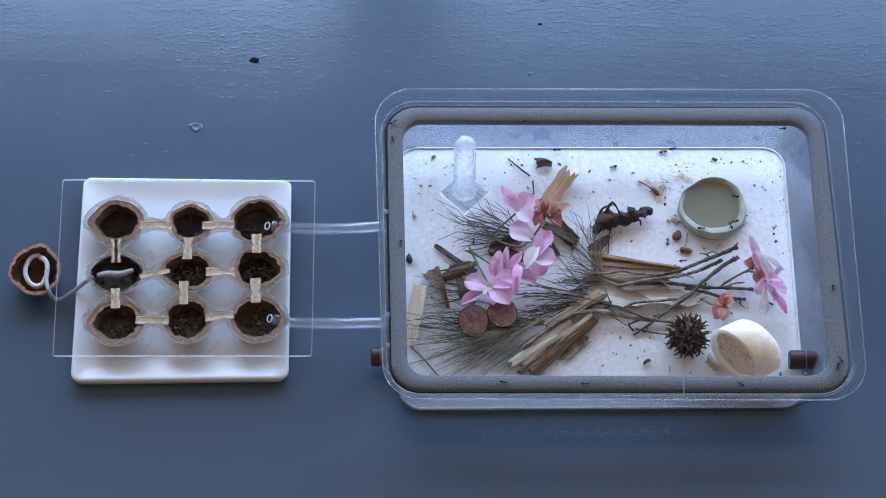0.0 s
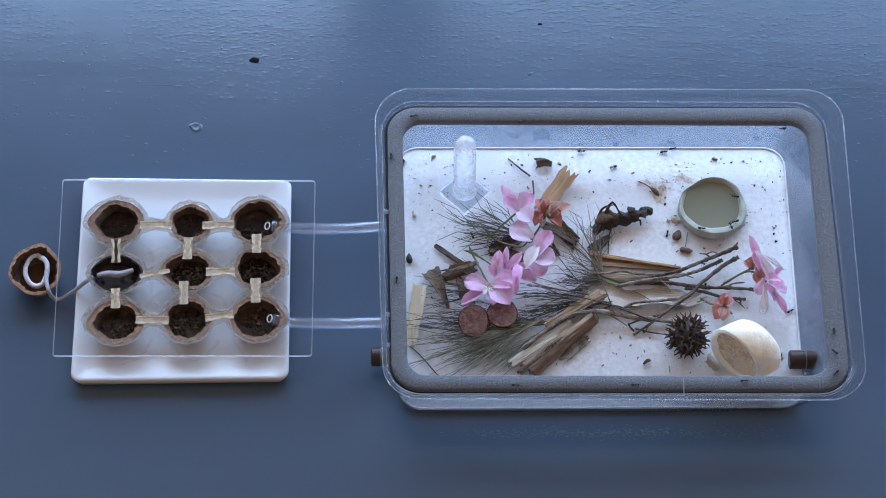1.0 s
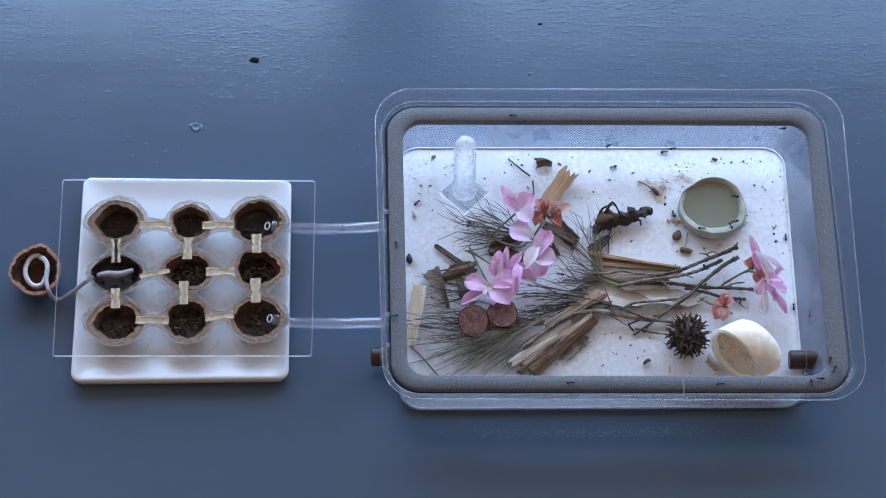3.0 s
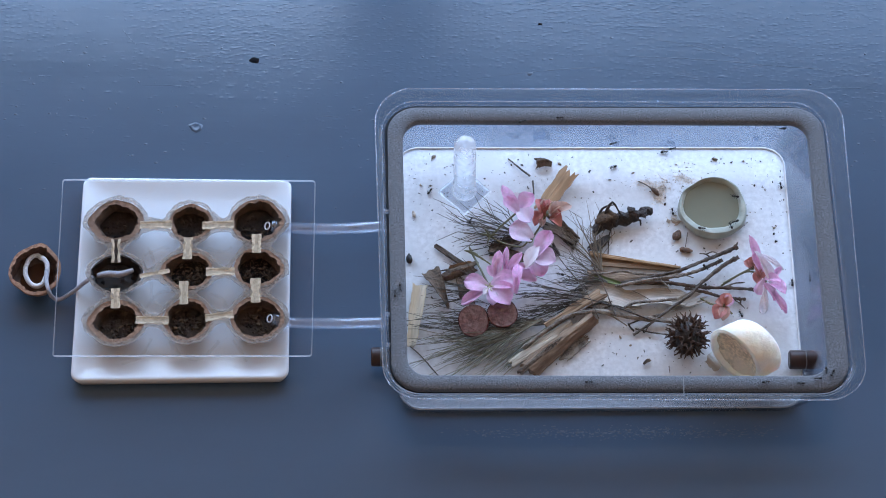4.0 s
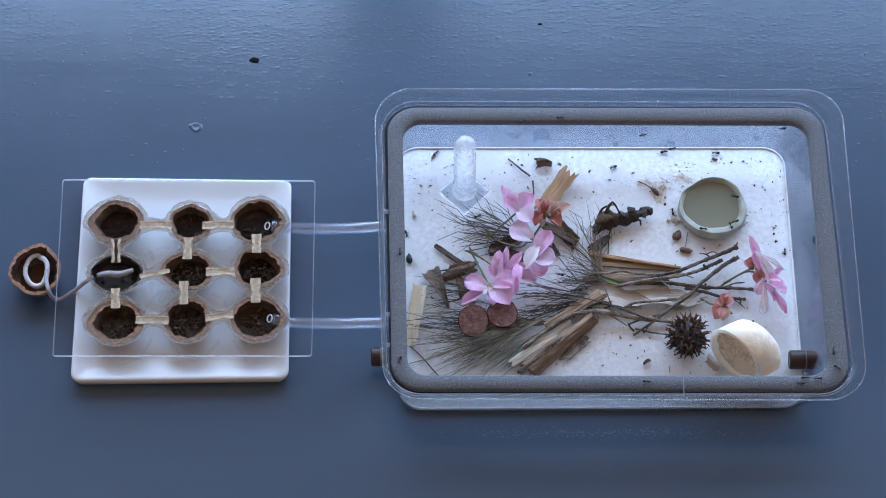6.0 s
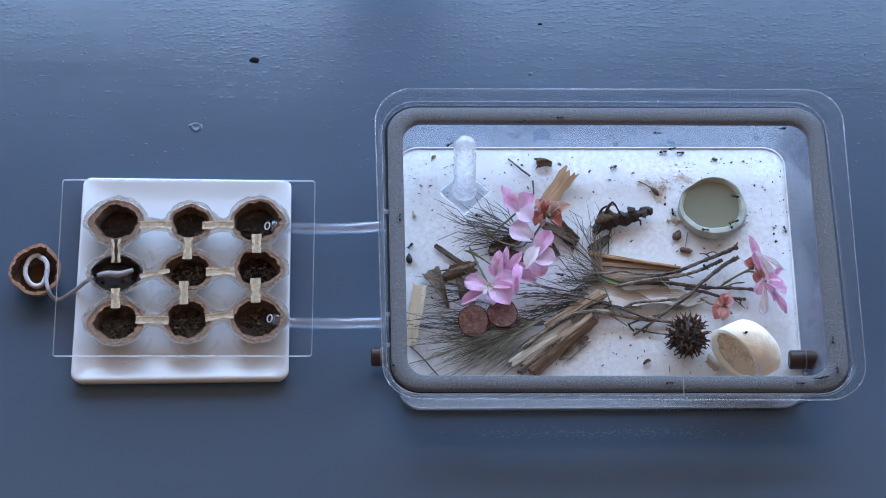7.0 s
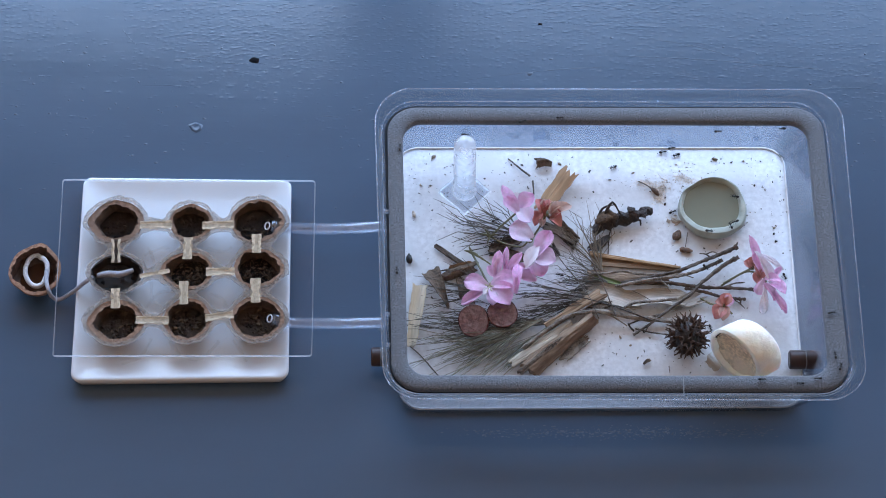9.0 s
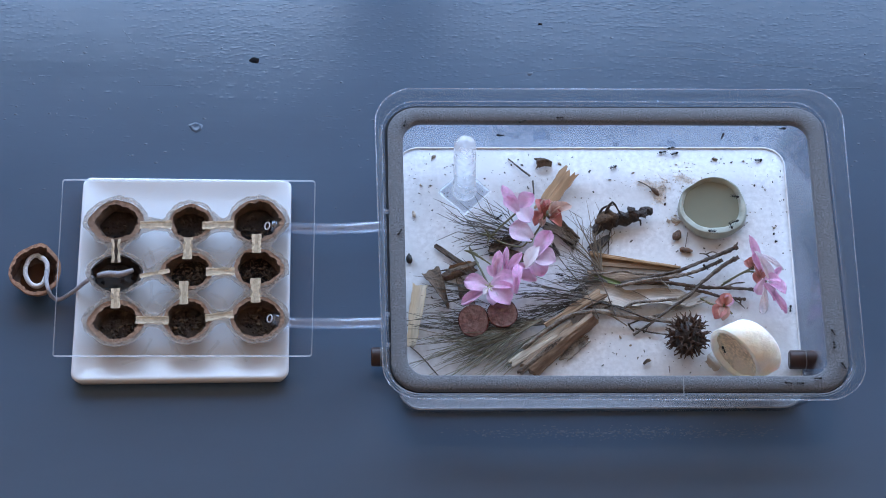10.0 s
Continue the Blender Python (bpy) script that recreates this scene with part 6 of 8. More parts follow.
X0, (_, Y0), (_, Y1) = (-0.0264, -0.0055)[0], (0.0822, -0.0915), (0.0855, 0.074)
crumbs("dark_crumbs", 150, [(*(0.105, 0.0613), 0.10, 0.03), (*(0.1427, 0.0099), 0.03, 0.02), (*(0.2148, 0.0478), 0.03, 0.03), (*(-0.0016, 0.0613), 0.02, 0.03), (*(0.1207, -0.0746), 0.04, 0.02), (*(0.1768, -0.0143), 0.05, 0.05)], M_CRUMB, 0.00040, "scattered dark crumbs and frass", 3)
crumbs("wood_dust", 2900, [(*(0.1440, 0.0487), 0.0035, 0.0016), (*(0.1401, 0.0505), 0.003, 0.0012), (*(0.1490, 0.0451), 0.003, 0.0016), (*(0.1538, 0.0478), 0.0016, 0.004), (*(0.1516, 0.0415), 0.0014, 0.0035), (*(0.1659, 0.0545), 0.0030, 0.0012), (*(0.1709, 0.0518), 0.0025, 0.0012), (*(0.1495, 0.0379), 0.0018, 0.0022)], M_DUST, 0.00016, "smear of pale tan wood dust", 14)
crumbs("husk_bits", 9, [(*(0.1601, 0.0195), 0.0018, 0.0022)], M_CRUMB_TAN, 0.0011, "pale ragged husk bits against the bowl", 15)
crumbs("tan_crumbs", 170, [(*(0.1598, 0.05), 0.010, 0.010), (*(0.1501, 0.0523), 0.012, 0.006), (*(0.1697, 0.0523), 0.010, 0.006), (*(0.1595, 0.0201), 0.005, 0.005), (*(0.2015, 0.0165), 0.02, 0.012)], M_CRUMB_TAN, 0.00028, "sprinkle of tan wood dust", 4)
crumbs("tan_crumbs", 70, [(*(0.1049, 0.0568), 0.08, 0.03), (*(0.1394, -0.0873), 0.05, 0.02)], M_CRUMB_TAN, 0.0003, "pale specks on the plaster", 6)


crumbs("fine_specks", 560, [(*(0.1032, -0.0099), 0.12, 0.07), (*(0.0063, 0.0523), 0.04, 0.03), (*(0.1839, 0.0613), 0.06, 0.02)], M_CRUMB, 0.00020, "fine dark specks over the plaster", 9)
crumbs("grey_specks", 280, [(*(0.0063, 0.0523), 0.04, 0.03), (*(0.2249, 0.0165), 0.02, 0.05), (*(0.1206, -0.0788), 0.06, 0.02)], M_TWIG, 0.00034, "grey-brown specks on the plaster", 10)


scattered_bits("dark_bits", ((0.1022, 0.0597, 0.00078), (0.1045, 0.0430, 0.00078), (0.1442, 0.0435, 0.00066), (0.1540, 0.0332, 0.00097), (0.1542, 0.0385, 0.00058), (0.0478, 0.0647, 0.00058), (0.0526, 0.0692, 0.00058), (0.0590, 0.0466, 0.00078), (0.0434, 0.0583, 0.00058), (0.2015, 0.0669, 0.00085), (0.2167, 0.0484, 0.00078), (0.2222, 0.0471, 0.00050), (0.2352, 0.0552, 0.00058), (0.2295, 0.0511, 0.00047), (0.2104, 0.0247, 0.00058), (0.2284, 0.0101, 0.00078), (0.2293, 0.0043, 0.00085), (0.1796, -0.0014, 0.00085), (0.1593, -0.0141, 0.00066), (0.1967, 0.0660, 0.00050), (0.1849, 0.0579, 0.00054), (0.1152, -0.0807, 0.00058), (0.1664, -0.0955, 0.00066), (0.1632, -0.0917, 0.00047), (0.2221, 0.0678, 0.00058), (0.0906, 0.0710, 0.00058), (0.1253, 0.0688, 0.00050)), M_CRUMB, "single larger black crumbs on the plaster", 61)
scattered_bits("tan_bits", ((-0.0071, 0.0710, 0.00136), (0.0814, 0.0656, 0.00116), (0.1901, 0.0692, 0.00155), (0.2098, 0.0678, 0.00078), (0.2287, 0.0149, 0.00097), (0.1268, -0.0752, 0.00078), (0.1201, -0.0693, 0.00116), (-0.0055, 0.0715, 0.00078), (-0.0157, 0.0484, 0.00097), (0.1325, 0.0583, 0.00097), (0.2204, -0.0093, 0.00078)), M_BIT, "single tan husk bits on the plaster", 62)


def table_marks():
    t = bpy.data.objects["table"]
    for (x, y), w, h, mat, lab in (((-0.1344, 0.1524), 0.0036, 0.0026, M_DENT, "dark chip in the paint"), ((-0.1745, 0.0969), 0.0040, 0.0034, M_TABLE, "shallow crater in the paint"), ((0.062, 0.1411), 0.002, 0.0016, M_SPECK, "raised paint nib"), ((0.0699, 0.1829), 0.0018, 0.001, M_DENT, "dark chip in the paint")):
        crater = [(0, 0.0002), (w * 0.40, 0.0003), (w * 0.70, 0.0007), (w * 0.85, 0.0006), (w * 1.15, -0.0001)]
        bm = lathe(crater if "crater" in lab else [(0, 0.0004), (w * 0.5, 0.0003), (w, -0.0002)], 18, 0.5, int(x * 999))
        for v in bm.verts:
            v.co.y *= h / w
        p = part("paint_mark", bm, mat, t, lab)
        p.location = (x, y - 0.02, 0.7402)
    rnd = random.Random(12)
    bm = bmesh.new()
    for _ in range(230):
        x, y, r = rnd.uniform(-0.31, 0.31), rnd.gauss(0.10, 0.05), rnd.uniform(0.0003, 0.0009)
        bmesh.ops.create_icosphere(bm, subdivisions=1, radius=1, matrix=Matrix.Translation((x, y - 0.02, 0.7400)) @ Matrix.Diagonal((r * rnd.uniform(1, 2), r, r * 0.35, 1)))
    # dull pale flecks in front of the tub, and long brush ridges towards the window
    (x0, y0), (x1, _) = (0.0211, -0.1384), (0.2056, -0.1384)
    tagged(part("paint_grit", bm, M_SPECK, t), kind="stuff")
    bm = bmesh.new()
    for _ in range(620):
        x, r = rnd.choice((rnd.gauss((x0 + x1) / 2, (x1 - x0) * 0.25), rnd.uniform(x0, x1 + 0.01))), rnd.uniform(0.00015, 0.00042)
        bmesh.ops.create_icosphere(bm, subdivisions=1, radius=1, matrix=Matrix.Translation((x, y0 - 0.02 + rnd.gauss(0, 0.0022), 0.7400)) @ Matrix.Diagonal((r * rnd.uniform(1, 4), r, r * 0.10, 1)))
    tagged(part("paint_scuff", bm, M_DULL_FLECK, t), kind="stuff")
    bm = bmesh.new()
    for _ in range(12):
        x, y, w, slope = rnd.uniform(-0.28, 0.30), rnd.gauss(0.145, 0.025), rnd.uniform(0.006, 0.05), rnd.uniform(-0.12, 0.03)
        q = [Vector((x + w * f, y - 0.02 + w * f * slope + 0.0006 * math.sin(f * 5 + x * 90), 0.7400)) for f in [i / 8 - 0.5 for i in range(9)]]
        tube_along(q, [0.00004 + 0.0002 * math.sin(math.pi * i / 8) for i in range(9)], 6, bm=bm, squash=0.3)
    tagged(part("brush_grain", bm, M_TABLE, t), kind="stuff")
    # long faint scratches in the paint
    for k, ctrl in enumerate((((0.0913, 0.1572, 0), (0.1761, 0.1538, 0), (0.2483, 0.1468, 0), (0.3125, 0.1425, 0)), ((0.0185, 0.1364, 0), (0.0709, 0.1435, 0), (0.1113, 0.1463, 0), (0.1414, 0.143, 0)), ((0.1363, 0.1719, 0), (0.1805, 0.1643, 0), (0.2282, 0.1472, 0)),
                              ((-0.1834, 0.1557, 0), (-0.1753, 0.1553, 0), (-0.1664, 0.1557, 0)), ((-0.163, 0.1505, 0), (-0.1428, 0.1496, 0), (-0.1267, 0.1501, 0)), ((-0.0894, 0.1052, 0), (-0.0807, 0.1061, 0), (-0.0727, 0.1047, 0)), ((-0.2311, 0.1796, 0), (-0.2255, 0.1719, 0), (-0.2194, 0.1652, 0)))):
        q = [Vector((p.x, p.y - 0.02, 0.7400)) for p in curve_points(ctrl, 30)]
        part("scratch", tube_along(q, [0.00006 + 0.00024 * math.sin(math.pi * i / 30) * (0.6 + 0.4 * math.sin(i * 2.3 + k)) for i in range(31)], 6, squash=0.4), M_SPECK, t, "thin pale scratch in the paint")


table_marks()


def wall_spots():
    t = bpy.data.objects["foraging_tub"]
    low, high = Vector((0.0857, 0.0803, 0)), Vector((0.0843, 0.0885, 0.043))
    lean = math.degrees(math.atan2(high.z, high.y - low.y))
    # thin grey hazy patches lying on the back wall
    for k, (at, w, h) in enumerate((((0.0679, 0.0834, 0.0153), 0.0050, 0.0042), ((0.0489, 0.0833, 0.0147), 0.0050, 0.0014), ((0.1211, 0.0818, 0.007), 0.0022, 0.0020), ((0.159, 0.082, 0.009), 0.0030, 0.0018), ((0.2188, 0.0828, 0.0124), 0.0024, 0.0022), ((0.1332, 0.084, 0.019), 0.0018, 0.0016))):
        bm = lathe([(0, 0.0002), (w * 0.5, 0.0002), (w, 0.0001)], 18, 0.7, k)
        for v in bm.verts:
            v.co.y *= h / w
        p = part("smudge", bm, M_WALL_SPOT, t, "small grey spot on the wall", smooth=False)
        p.matrix_world = Matrix.Translation(Vector(at) + Vector((0, -0.0027, 0.0004))) @ pose(0, 0, 0, lean, 0, 0) @ pose(0, 0, 0, 0, 0, -25 if k == 1 else 0)
        p.visible_shadow = False


wall_spots()


# ---- ants ----
def ellipsoid(cx, cz, a, b, c):
    bm = bmesh.new()
    bmesh.ops.create_uvsphere(bm, u_segments=12, v_segments=8, radius=1, matrix=Matrix.Translation((cx, 0, cz)) @ Matrix.Diagonal((a, b, c, 1)))
    return bm


def first_ant():
    a = thing("ant", (0, 0, 0), "small black ant", "ant", group="ants")
    m = 0.00120
    part("gaster", ellipsoid(-1.45 * m, 0.75 * m, 1.05 * m, 0.74 * m, 0.66 * m), M_ANT, a)
    part("petiole", ellipsoid(-0.45 * m, 0.72 * m, 0.22 * m, 0.16 * m, 0.24 * m), M_ANT, a)
    part("thorax", ellipsoid(0.30 * m, 0.80 * m, 0.75 * m, 0.40 * m, 0.40 * m), M_ANT, a)
    part("head", ellipsoid(1.45 * m, 0.78 * m, 0.60 * m, 0.54 * m, 0.42 * m), M_ANT, a)
    for sy in (-1, 1):
        for x0, x1 in ((0.65, 1.5), (0.3, 0.25), (0.0, -1.3)):
            part("leg", tube_along([(x0 * m, sy * 0.25 * m, 0.75 * m), ((x0 + x1) / 2 * m, sy * 0.85 * m, 1.15 * m), (x1 * m, sy * 1.45 * m, 0.05 * m)], [0.09 * m, 0.07 * m, 0.05 * m], 5), M_ANT, a)
        part("antenna", tube_along([(1.8 * m, sy * 0.2 * m, 0.85 * m), (2.3 * m, sy * 0.7 * m, 1.2 * m), (2.9 * m, sy * 0.6 * m, 0.6 * m)], [0.07 * m, 0.06 * m, 0.05 * m], 5), M_ANT, a)
    return a


ANTS = [first_ant()]
for _ in range(31):
    ANTS.append(copy_thing(ANTS[0], pose(0, 0, 0)))
for ant, words in zip(ANTS, (
        "small black ant drinking at the clay bowl",
        "small black ant drinking at the clay bowl",
        "small black ant drinking at the clay bowl",
        "small black ant drinking at the clay bowl",
        "small black ant walking on the grey foam",
        "small black ant walking on the grey foam",
        "small black ant walking on the grey foam",
        "small black ant walking on the grey foam",
        "small black ant walking on the grey foam",
        "small black ant walking on the grey foam",
        "small black ant on the white plaster floor",
        "small black ant on the white plaster floor",
        "black ant climbing the hazy tub wall",
        "black ant exploring the cream cane ring",
        "small black ant on the white plaster floor",
        "small black ant among the needles and twigs",
        "small black ant on the white plaster floor",
        "small black ant walking on the grey foam",
        "small black ant walking on the grey foam",
        "small black ant walking on the grey foam",
        "small black ant on the white plaster floor",
        "small black ant among the needles and twigs",
        "small black ant on the white plaster floor",
        "small black ant on the white plaster floor",
        "small black ant among the needles and twigs",
        "small black ant on the white plaster floor",
        "small black ant on the white plaster floor",
        "small black ant on the white plaster floor",
        "small black ant walking on the grey foam",
        "small black ant inside the clear tube",
        "small black ant inside the clear tube",
        "black ant climbing the hazy tub wall",
)):
    tagged(ant, words)


def motions():
    walk(ANTS[0], [(0, pose(0.2017, 0.0339, 0.0130, 0, -0, 170)), (10, pose(0.2017, 0.0338, 0.0130, 0, -0, 170))])
    walk(ANTS[1], [(0, pose(0.2006, 0.0136, 0.0140, 0, -0, -160)), (10, pose(0.2006, 0.0135, 0.0140, 0, -0, -160))])
    walk(ANTS[2], [(0, pose(0.1975, 0.0107, 0.0140, 0, -0, 110)), (10, pose(0.1975, 0.0107, 0.0140, 0, -0, 110))])
    walk(ANTS[3], [(0, pose(0.1776, 0.0084, 0.0140, -0, -0, -7)), (0.5, pose(0.1776, 0.0084, 0.0140, -0, -0, -7)), (1, pose(0.1777, 0.0084, 0.0140, -0, -0, -7)), (1.5, pose(0.1777, 0.0084, 0.0140, -0, -0, -7)), (2, pose(0.1777, 0.0084, 0.0140, -0, -0, -7)), (2.5, pose(0.1778, 0.0084, 0.0140, -0, -0, -7)), (3, pose(0.1778, 0.0084, 0.0140, -0, -0, -7)), (3.5, pose(0.1779, 0.0084, 0.0140, -0, -0, -7)), (4, pose(0.1779, 0.0084, 0.0140, -0, -0, -7)), (4.5, pose(0.1779, 0.0084, 0.0140, -0, -0, -7)), (5, pose(0.1780, 0.0084, 0.0140, -0, -0, -7)), (5.5, pose(0.1780, 0.0084, 0.0140, -0, -0, -7)), (6, pose(0.1788, 0.0080, 0.0140, -0, -0, -7)), (6.5, pose(0.1795, 0.0075, 0.0140, -0, -0, -7)), (7, pose(0.1802, 0.0071, 0.0140, -0, -0, -7)), (7.5, pose(0.1807, 0.0069, 0.0140, -0, -0, -7)), (8, pose(0.1811, 0.0069, 0.0140, -0, -0, -7)), (8.5, pose(0.1820, 0.0063, 0.0140, -0, -0, -7)), (9, pose(0.1827, 0.0063, 0.0140, -0, -0, -7)), (9.5, pose(0.1843, 0.0061, 0.0140, -0, -0, -7)), (10, pose(0.1848, 0.0061, 0.0140, -0, -0, -7))])
    walk(ANTS[4], [(0, pose(0.0398, -0.1236, 0.0473, -0, -0, -14)), (0.5, pose(0.0468, -0.1252, 0.0473, -0, -0, -15)), (1, pose(0.0478, -0.1257, 0.0473, -0, -0, -1)), (1.5, pose(0.0576, -0.1255, 0.0473, 0, -0, 2)), (2, pose(0.0637, -0.1252, 0.0473, 0, -0, 3)), (2.5, pose(0.0776, -0.1243, 0.0473, 0, -0, 3)), (3, pose(0.0836, -0.1240, 0.0473, 0, -0, 2)), (3.5, pose(0.0896, -0.1238, 0.0473, 0, -0, 2)), (4, pose(0.0957, -0.1236, 0.0473, -0, -0, -2)), (4.5, pose(0.1061, -0.1243, 0.0473, 0, -0, 1)), (5, pose(0.1167, -0.1233, 0.0473, 0, -0, 5)), (5.5, pose(0.1258, -0.1226, 0.0473, 0, -0, 1)), (6, pose(0.1334, -0.1232, 0.0473, -0, -0, -4)), (6.5, pose(0.1410, -0.1237, 0.0473, -0, -0, -4)), (7, pose(0.1486, -0.1243, 0.0473, -0, -0, -1)), (7.5, pose(0.1666, -0.1243, 0.0473, -0, -0, -1)), (8, pose(0.1790, -0.1248, 0.0473, 0, -0, 3)), (8.5, pose(0.1947, -0.1226, 0.0473, 0, -0, 6)), (9, pose(0.2091, -0.1216, 0.0473, 0, -0, 0)), (9.5, pose(0.2153, -0.1226, 0.0473, -0, -0, -9)), (10, pose(0.2261, -0.1243, 0.0473, -0, -0, -9))])
    walk(ANTS[5], [(0, pose(0.0931, -0.1248, 0.0473, -0, -0, -3)), (0.5, pose(0.1108, -0.1256, 0.0473, -0, -0, -1)), (1, pose(0.1260, -0.1256, 0.0473, 0, -0, 0)), (1.5, pose(0.1408, -0.1256, 0.0473, 0, -0, 0)), (2, pose(0.1552, -0.1256, 0.0473, 0, -0, 0)), (2.5, pose(0.1666, -0.1256, 0.0473, 0, -0, 1)), (3, pose(0.1816, -0.1249, 0.0473, 0, -0, 3)), (3.5, pose(0.1965, -0.1242, 0.0473, 0, -0, 3)), (4, pose(0.2114, -0.1236, 0.0473, 0, -0, 5)), (4.5, pose(0.2196, -0.1223, 0.0473, 0, -0, 11)), (5, pose(0.2260, -0.1207, 0.0473, 0, -0, 8)), (5.5, pose(0.2308, -0.1207, 0.0473, 0, -0, 1)), (6, pose(0.2374, -0.1204, 0.0473, 0, -0, 2)), (6.5, pose(0.2439, -0.1202, 0.0473, 0, -0, 2)), (7, pose(0.2505, -0.1199, 0.0473, 0, -0, 9)), (7.5, pose(0.2539, -0.1187, 0.0473, 0, -0, 39)), (8, pose(0.2571, -0.1146, 0.0473, 0, -0, 62)), (8.5, pose(0.2585, -0.1101, 0.0473, 0, -0, 86)), (9, pose(0.2578, -0.1039, 0.0473, 0, -0, 95)), (9.5, pose(0.2575, -0.0973, 0.0473, 0, -0, 92)), (10, pose(0.2575, -0.0965, 0.0473, 0, -0, 92))])
    walk(ANTS[6], [(0, pose(0.1944, -0.1248, 0.0473, 0, -0, 148)), (0.5, pose(0.1911, -0.1227, 0.0473, 0, -0, 73)), (1, pose(0.1974, -0.1227, 0.0473, 0, -0, 0)), (1.5, pose(0.2133, -0.1227, 0.0473, 0, -0, 0)), (2, pose(0.2333, -0.1227, 0.0473, -0, -0, -2)), (2.5, pose(0.2421, -0.1236, 0.0473, -0, -0, -12)), (3, pose(0.2410, -0.1244, 0.0473, -0, -0, -87)), (3.5, pose(0.2381, -0.1246, 0.0473, 0, -0, -162)), (4, pose(0.2339, -0.1244, 0.0473, 0, -0, 177)), (4.5, pose(0.2339, -0.1244, 0.0473, 0, -0, 177)), (5, pose(0.2339, -0.1244, 0.0473, 0, -0, 177)), (5.5, pose(0.2338, -0.1244, 0.0473, 0, -0, 177)), (6, pose(0.2338, -0.1244, 0.0473, 0, -0, 177)), (6.5, pose(0.2338, -0.1244, 0.0473, 0, -0, 177)), (7, pose(0.2337, -0.1244, 0.0473, 0, -0, 177)), (7.5, pose(0.2337, -0.1244, 0.0473, 0, -0, 177)), (8, pose(0.2337, -0.1244, 0.0473, 0, -0, 177)), (8.5, pose(0.2336, -0.1244, 0.0473, 0, -0, 177)), (9, pose(0.2336, -0.1244, 0.0473, 0, -0, 177)), (9.5, pose(0.2336, -0.1244, 0.0473, 0, -0, 177)), (10, pose(0.2336, -0.1244, 0.0473, 0, -0, 177))])
    walk(ANTS[7], [(0, pose(0.2595, -0.0546, 0.0473, 0, -0, -94)), (0.5, pose(0.2588, -0.0655, 0.0473, 0, -0, -93)), (1, pose(0.2580, -0.0868, 0.0473, 0, -0, -91)), (1.5, pose(0.2583, -0.0958, 0.0473, -0, -0, -84)), (2, pose(0.2594, -0.1002, 0.0473, 0, -0, -94)), (2.5, pose(0.2572, -0.1128, 0.0473, 0, -0, -101)), (3, pose(0.2566, -0.1142, 0.0473, 0, -0, -113)), (3.5, pose(0.2560, -0.1156, 0.0473, 0, -0, -113)), (4, pose(0.2554, -0.1171, 0.0473, 0, -0, -113)), (4.5, pose(0.2578, -0.1147, 0.0473, -0, -0, -38)), (5, pose(0.2601, -0.1094, 0.0473, 0, -0, 37)), (5.5, pose(0.2590, -0.1123, 0.0473, -0, -0, -38)), (6, pose(0.2588, -0.1132, 0.0473, -0, -0, -38)), (6.5, pose(0.2586, -0.1142, 0.0473, -0, -0, -38)), (7, pose(0.2584, -0.1152, 0.0473, -0, -0, -87)), (7.5, pose(0.2587, -0.1166, 0.0473, -0, -0, -87)), (8, pose(0.2597, -0.1152, 0.0473, -0, -0, -12)), (8.5, pose(0.2602, -0.1142, 0.0473, 0, -0, 63)), (9, pose(0.2608, -0.1123, 0.0473, 0, -0, 75)), (9.5, pose(0.2620, -0.1074, 0.0473, 0, -0, 12)), (10, pose(0.2630, -0.1118, 0.0473, -0, -0, -63))])
    walk(ANTS[8], [(0, pose(0.2611, -0.1070, 0.0473, 0, -0, 123)), (0.5, pose(0.2595, -0.1045, 0.0473, 0, -0, 123)), (1, pose(0.2575, -0.1014, 0.0473, 0, -0, 140)), (1.5, pose(0.2558, -0.1014, 0.0473, 0, -0, -174)), (2, pose(0.2553, -0.1016, 0.0473, 0, -0, -104)), (2.5, pose(0.2552, -0.1038, 0.0473, 0, -0, -104)), (3, pose(0.2539, -0.1076, 0.0473, 0, -0, -109)), (3.5, pose(0.2525, -0.1114, 0.0473, 0, -0, -109)), (4, pose(0.2512, -0.1152, 0.0473, -0, -0, -89)), (4.5, pose(0.2526, -0.1166, 0.0473, -0, -0, -14)), (5, pose(0.2545, -0.1147, 0.0473, 0, -0, 61)), (5.5, pose(0.2569, -0.1050, 0.0473, 0, -0, 80)), (6, pose(0.2569, -0.1010, 0.0473, 0, -0, 89)), (6.5, pose(0.2570, -0.0969, 0.0473, 0, -0, 89)), (7, pose(0.2570, -0.0929, 0.0473, 0, -0, 88)), (7.5, pose(0.2572, -0.0897, 0.0473, 0, -0, 89)), (8, pose(0.2572, -0.0787, 0.0473, 0, -0, 88)), (8.5, pose(0.2578, -0.0697, 0.0473, 0, -0, 86)), (9, pose(0.2576, -0.0729, 0.0473, 0, -0, 11)), (9.5, pose(0.2572, -0.0856, 0.0473, -0, -0, -64)), (10, pose(0.2576, -0.0875, 0.0473, -0, -0, -64))])
